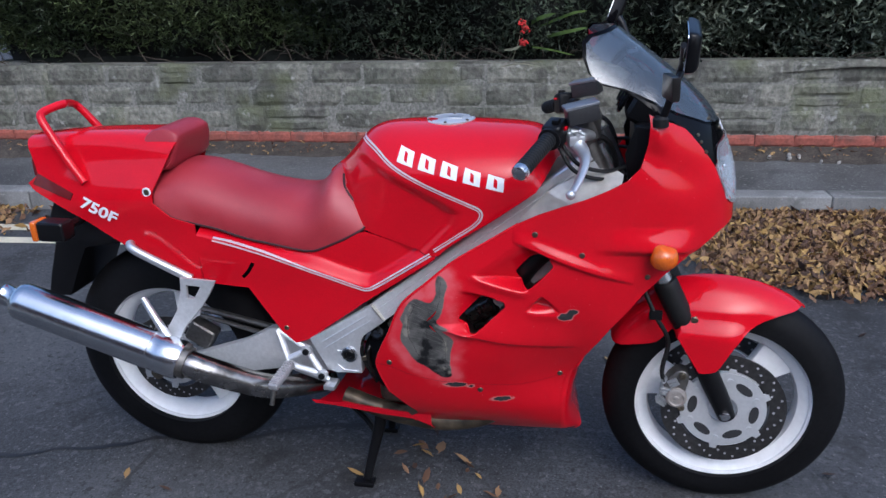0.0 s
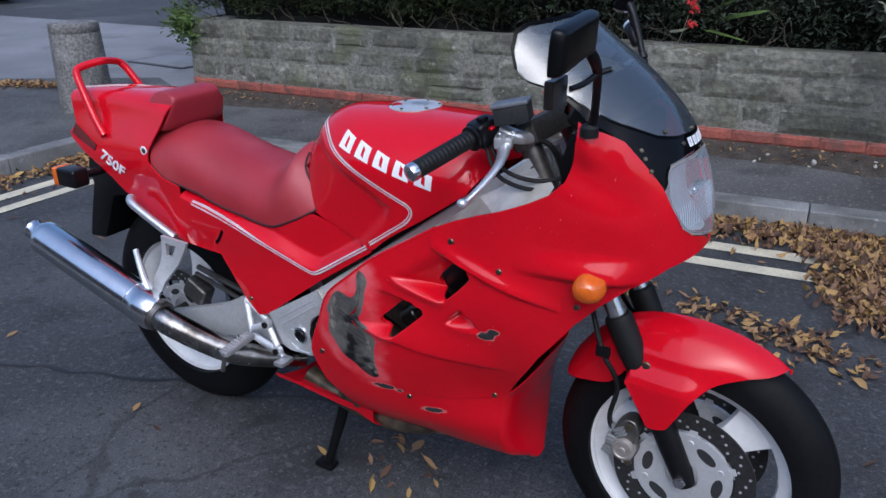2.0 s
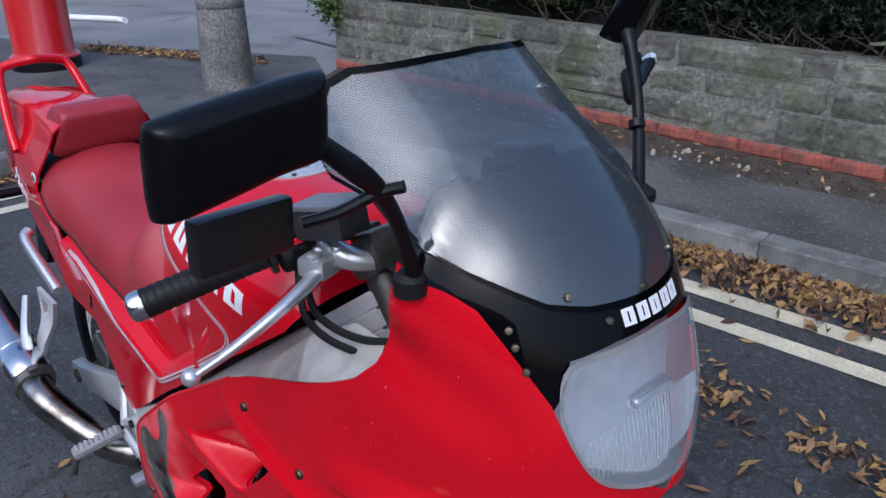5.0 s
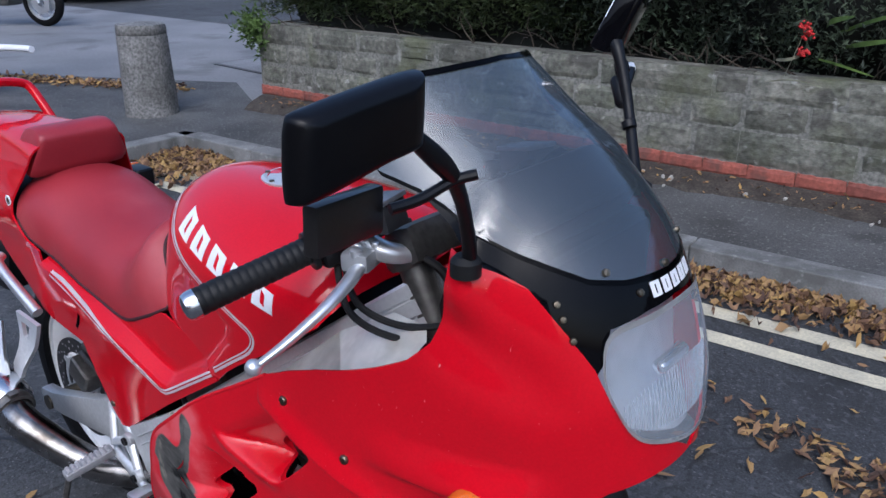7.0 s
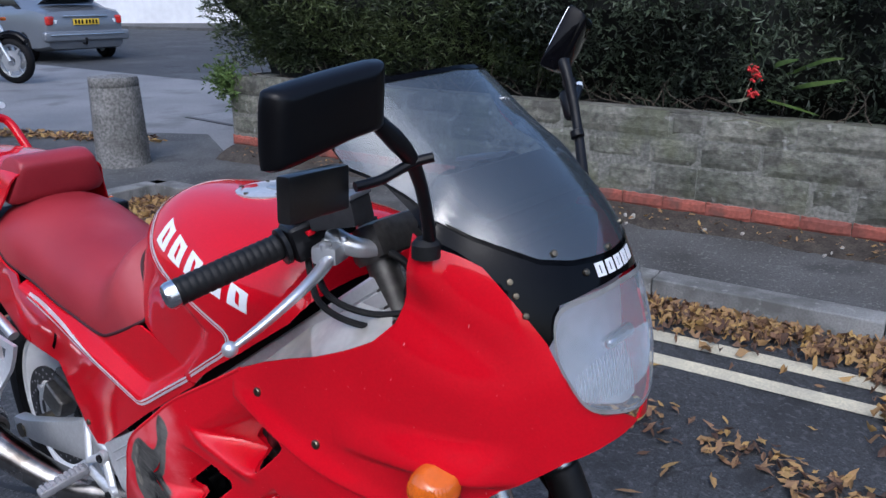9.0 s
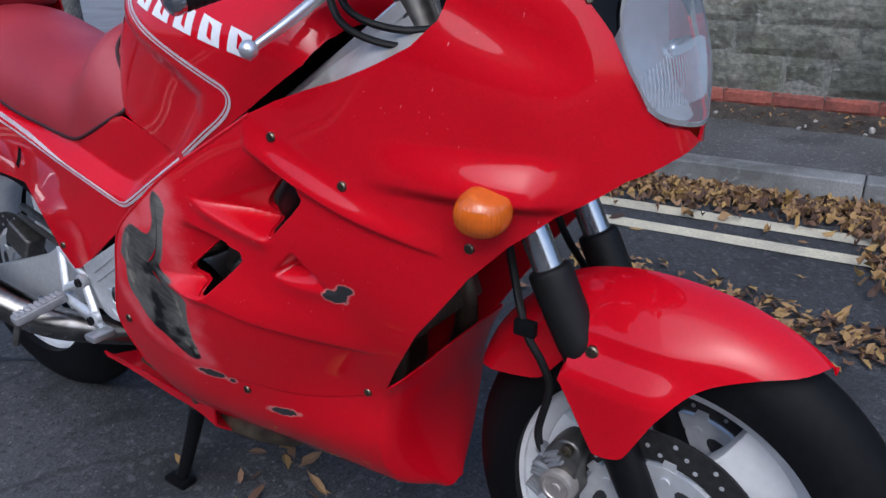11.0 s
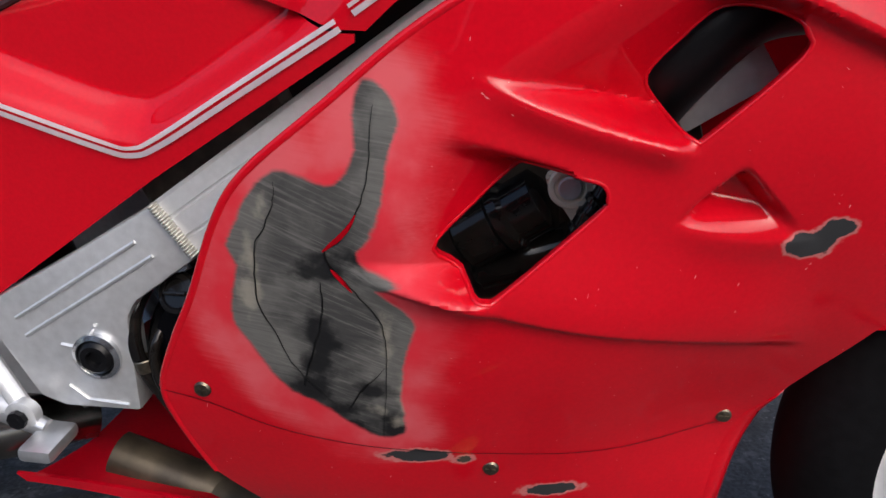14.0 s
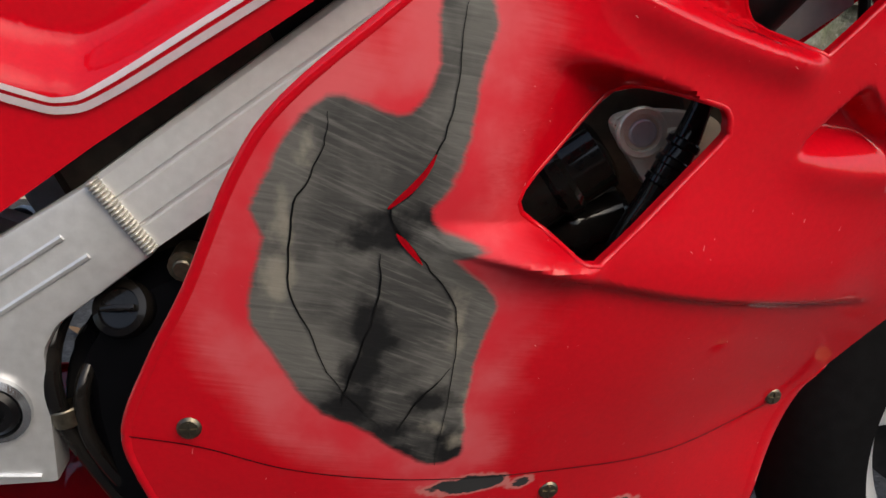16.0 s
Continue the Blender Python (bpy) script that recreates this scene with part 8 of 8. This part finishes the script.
# ---- second motorcycle on the driveway ----
other = thing("parked_motorcycle", "dark motorcycle with bright wheels parked on the driveway", "motorcycle")
other.matrix_basis = Matrix.Translation((-9.72, 4.28, 0.112)) @ Matrix.Rotation(radians(28), 4, "Z")
for x, nm in ((0.0, "front_wheel"), (-1.42, "rear_wheel")):
    wm = Matrix.Translation((x, 0, 0.31)) @ Matrix.Rotation(radians(90), 4, "X")
    bm = bmesh.new()
    lathe(bm, [(0.225 + 0.085 * math.sin(math.pi * k / 12), -0.06 * math.cos(math.pi * k / 12)) for k in range(13)] + [(0.225, -0.06)], wm, 40, False)
    tyre = part(nm, bm, RUBBER, other)
    bm = bmesh.new()
    lathe(bm, [(0.232, -0.035), (0.205, -0.03), (0.195, 0), (0.205, 0.03), (0.232, 0.035), (0.232, -0.035)], wm, 40, False)
    for k in range(6):
        prism(bm, [(0.03, -0.012), (0.205, -0.016), (0.205, 0.016), (0.03, 0.012)], 0.02, wm @ Matrix.Rotation(1.047 * k, 4, "Z") @ Matrix.Translation((0, 0, -0.01)), 0.003)
    part("rim", bm, BRUSHED, tyre)
    bm = bmesh.new()
    for side in (-0.06, 0.055):
        lathe(bm, [(0.06, side), (0.14, side), (0.14, side + 0.005), (0.06, side + 0.005), (0.06, side)], wm, 36, False)
    part("brake_disc", bm, BRUSHED, tyre)
bm = bmesh.new()
for y in (-0.09, 0.09):
    tube(bm, [(0.0, y, 0.31), (-0.30, y, 0.95)], 0.024, 12)
part("fork", bm, BRUSHED, other)
bm = bmesh.new()
tube(bm, [(0.22, 0, 0.56), (0.10, 0, 0.645), (-0.06, 0, 0.65), (-0.20, 0, 0.58)], 0.06, 14, 5)
part("mudguard", bm, GLOSSBLACK, other)
bm = bmesh.new()
tube(bm, [(-0.34, 0, 0.88), (-0.60, 0, 0.93), (-0.85, 0, 0.84), (-1.2, 0, 0.82), (-1.7, 0, 0.88)], [0.11, 0.16, 0.13, 0.12, 0.07], 18, 5)
part("tank_and_seat", bm, GLOSSBLACK, other)
bm = bmesh.new()
box(bm, (0.55, 0.34, 0.42), Matrix.Translation((-0.70, 0, 0.48)), 0.06, 3)
part("engine", bm, DULLSTEEL, other)
bm = bmesh.new()
tube(bm, [(-0.30, -0.34, 1.03), (-0.30, -0.1, 1.05), (-0.30, 0.1, 1.05), (-0.30, 0.34, 1.03)], 0.015, 10)
lathe(bm, [(0.0, 0.06), (0.08, 0.04), (0.09, 0), (0.05, -0.08)], Matrix.Translation((-0.20, 0, 0.95)) @ Matrix.Rotation(radians(90), 4, "Y"), 24)
part("handlebar_and_lamp", bm, BLACK, other)
bm = bmesh.new()
for y in (-0.17, 0.17):
    box(bm, (0.06, 0.07, 0.05), Matrix.Translation((-0.20, y, 0.86)), 0.02, 3)
part("indicators", bm, AMBER, other, "orange indicators", kind="stuff")

# ---- white garden hose end on the driveway ----
hose = thing("white_pipe", "short white plastic pipe lying on the driveway", "pipe")
bm = bmesh.new()
tube(bm, [(-8.2, 2.6, 0.145), (-7.55, 2.95, 0.145), (-7.3, 3.0, 0.145)], 0.035, 12)
part("pipe", bm, DECAL, hose)

# ---- houses that close the street ----
RENDER = material("white_render", (0.70, 0.71, 0.73), 0.9, 0, 0, 0.06, 4, second=(0.6, 0.61, 0.63), second_scale=0.6)
HOUSEBRICK = material("house_brick", (0.16, 0.075, 0.055), 0.9, 0, 0, 0.25, 9, second=(0.11, 0.055, 0.042), second_scale=0.8)
SLATE = material("slate_roof", (0.06, 0.06, 0.065), 0.8, 0, 0, 0.2, 6)
PANE = material("house_window", (0.02, 0.022, 0.026), 0.08, 0, 0.3, 0.1, 2)


def house(name, label, x, y, width, depth, height, mat, facing, base=None):
    h = thing(name, label, "house", group="houses along the street")
    h.matrix_basis = Matrix.Translation((x, y, 0)) @ Matrix.Rotation(radians(facing), 4, "Z")
    bm = bmesh.new()
    box(bm, (width, depth, height), Matrix.Translation((0, depth / 2, height / 2)), 0)
    part("wall", bm, mat, h, smooth=0)
    bm = bmesh.new()
    prism(bm, [(-0.3, height), (depth + 0.3, height), (depth / 2, height + depth * 0.38)], width + 0.3, Matrix(((0, 0, 1, -width / 2 - 0.15), (1, 0, 0, 0), (0, 1, 0, 0), (0, 0, 0, 1))), 0)
    part("roof", bm, SLATE, h, smooth=0)
    if base:
        bm = bmesh.new()
        box(bm, (width, 0.06, 0.5), Matrix.Translation((0, -0.03, 0.25)), 0)
        part("plinth", bm, base, h, smooth=0)
    for fx in (-0.28, 0.28):
        for fz in (1.6, 4.3):
            if fz + 0.8 < height:
                bm = bmesh.new()
                box(bm, (1.3, 0.10, 1.3), Matrix.Translation((fx * width, -0.02, fz)), 0.01)
                fr = part("window", bm, DECAL, h)
                bm = bmesh.new()
                box(bm, (1.14, 0.04, 1.14), Matrix.Translation((fx * width, -0.062, fz)), 0)
                part("pane", bm, PANE, fr)
    return h


house("white_house", "white rendered house with a dark plinth across the road", -36.0, 22.0, 13, 8, 5.6, RENDER, -58, material("dark_plinth", (0.04, 0.042, 0.05), 0.8))
house("brick_house", "red brick house across the road", -26.5, 26.5, 9, 8, 5.6, HOUSEBRICK, -30)
# near-side row is unseen, added to dim the low sky in reflections
for k in range(5):
    house("brick_house", "unseen brick house added on the near side to shape reflections", 14 - 7.2 * k, -14.0, 7.1, 7, 5.6, HOUSEBRICK, 180)

# far pavement across the side road
bm = bmesh.new()
prism(bm, [(-60, 12.2), (-18, 17.6), (2, 20.5), (2, 24), (-60, 24)], 0.10, Matrix.Translation((0, 0, 0.0)), 0)
tagged(part("far_pavement", bm, PAVING, None, "grey pavement on the far side of the road", 0, "structure"), category="pavement")

# ---- plants at the wall ----
BLADE = material("strap_leaf", (0.20, 0.30, 0.07), 0.5, 0, 0, 0.2, 30, second=(0.12, 0.20, 0.06), second_scale=5)
PALE = material("withered_leaf", (0.42, 0.42, 0.30), 0.6, 0, 0, 0.2, 30)
BERRY = material("red_flower", (0.50, 0.02, 0.02), 0.45, 0, 0, 0.15, 60)
plant = thing("flowering_plant", "strap-leaved plant with red flower heads in the hedge", "plant", (0.62, 3.22, 0.70))


def blade_leaf(points, width, mat):
    line = spline(points, 5)
    bm = bmesh.new()
    prev = None
    for i, p in enumerate(line):
        t = i / (len(line) - 1)
        w = width * math.sin(math.pi * min(0.12 + 0.88 * t, 0.985)) ** 0.6
        pair = [bm.verts.new((p[0], p[1] - 0.006 * abs(k), p[2] + k * w)) for k in (-1, 1)]
        if prev:
            bm.faces.new((prev[0], pair[0], pair[1], prev[1]))
        prev = pair
    bmesh.ops.solidify(bm, geom=bm.faces[:], thickness=0.001)
    return part("leaf", bm, mat, plant, smooth=60)


for pts, w, mt in ([[(0.05, 0.0, 0.22), (0.12, -0.20, 0.27), (0.22, -0.24, 0.30)], 0.013, BLADE], [[(0.16, -0.05, 0.15), (0.28, -0.20, 0.19), (0.42, -0.22, 0.22)], 0.011, BLADE], [[(0.1, 0.0, 0.2), (0.3, -0.18, 0.29), (0.40, -0.2, 0.31)], 0.009, BLADE],
                   [[(-0.04, -0.2, 0.02), (0.0, -0.24, 0.12), (0.02, -0.23, 0.20)], 0.008, PALE], [[(-0.08, -0.22, 0.09), (-0.02, -0.24, 0.10), (0.03, -0.22, 0.12)], 0.008, PALE], [[(0.08, -0.15, 0.10), (0.2, -0.22, 0.09), (0.34, -0.24, 0.06)], 0.006, BLADE],
                   [[(-0.10, -0.22, -0.01), (0.02, -0.26, 0.015), (0.14, -0.25, -0.005)], 0.004, PALE], [[(0.0, -0.1, 0.25), (-0.02, -0.18, 0.38), (0.0, -0.2, 0.46)], 0.007, BLADE]):
    blade_leaf(pts, w, mt)
rr = random.Random(4)
for c in ((0.025, -0.25, 0.245), (0.045, -0.25, 0.215), (0.035, -0.25, 0.135)):
    bm = bmesh.new()
    for k in range(26):
        o = Vector((rr.gauss(0, 0.012), rr.gauss(0, 0.008), rr.gauss(0, 0.012)))
        bmesh.ops.create_icosphere(bm, subdivisions=1, radius=0.007, matrix=Matrix.Translation(Vector(c) + o))
    part("flower_head", bm, BERRY, plant, "clustered red flower head", 60)

fern = thing("wall_plant", "small green plant growing on the wall end", "plant", (-3.12, 2.90, 0.70))


def tuft(r):
    return (r.gauss(-0.02, 0.06), r.gauss(-0.04, 0.04), r.gauss(-0.02, 0.06)), (-0.3, -0.5, 0.3)


foliage("fronds", 110, tuft, 0.05, material("fresh_leaf", (0.09, 0.15, 0.03), 0.6, 0, 0, 0.3, 20), fern, 31, 0.1, 0.4)
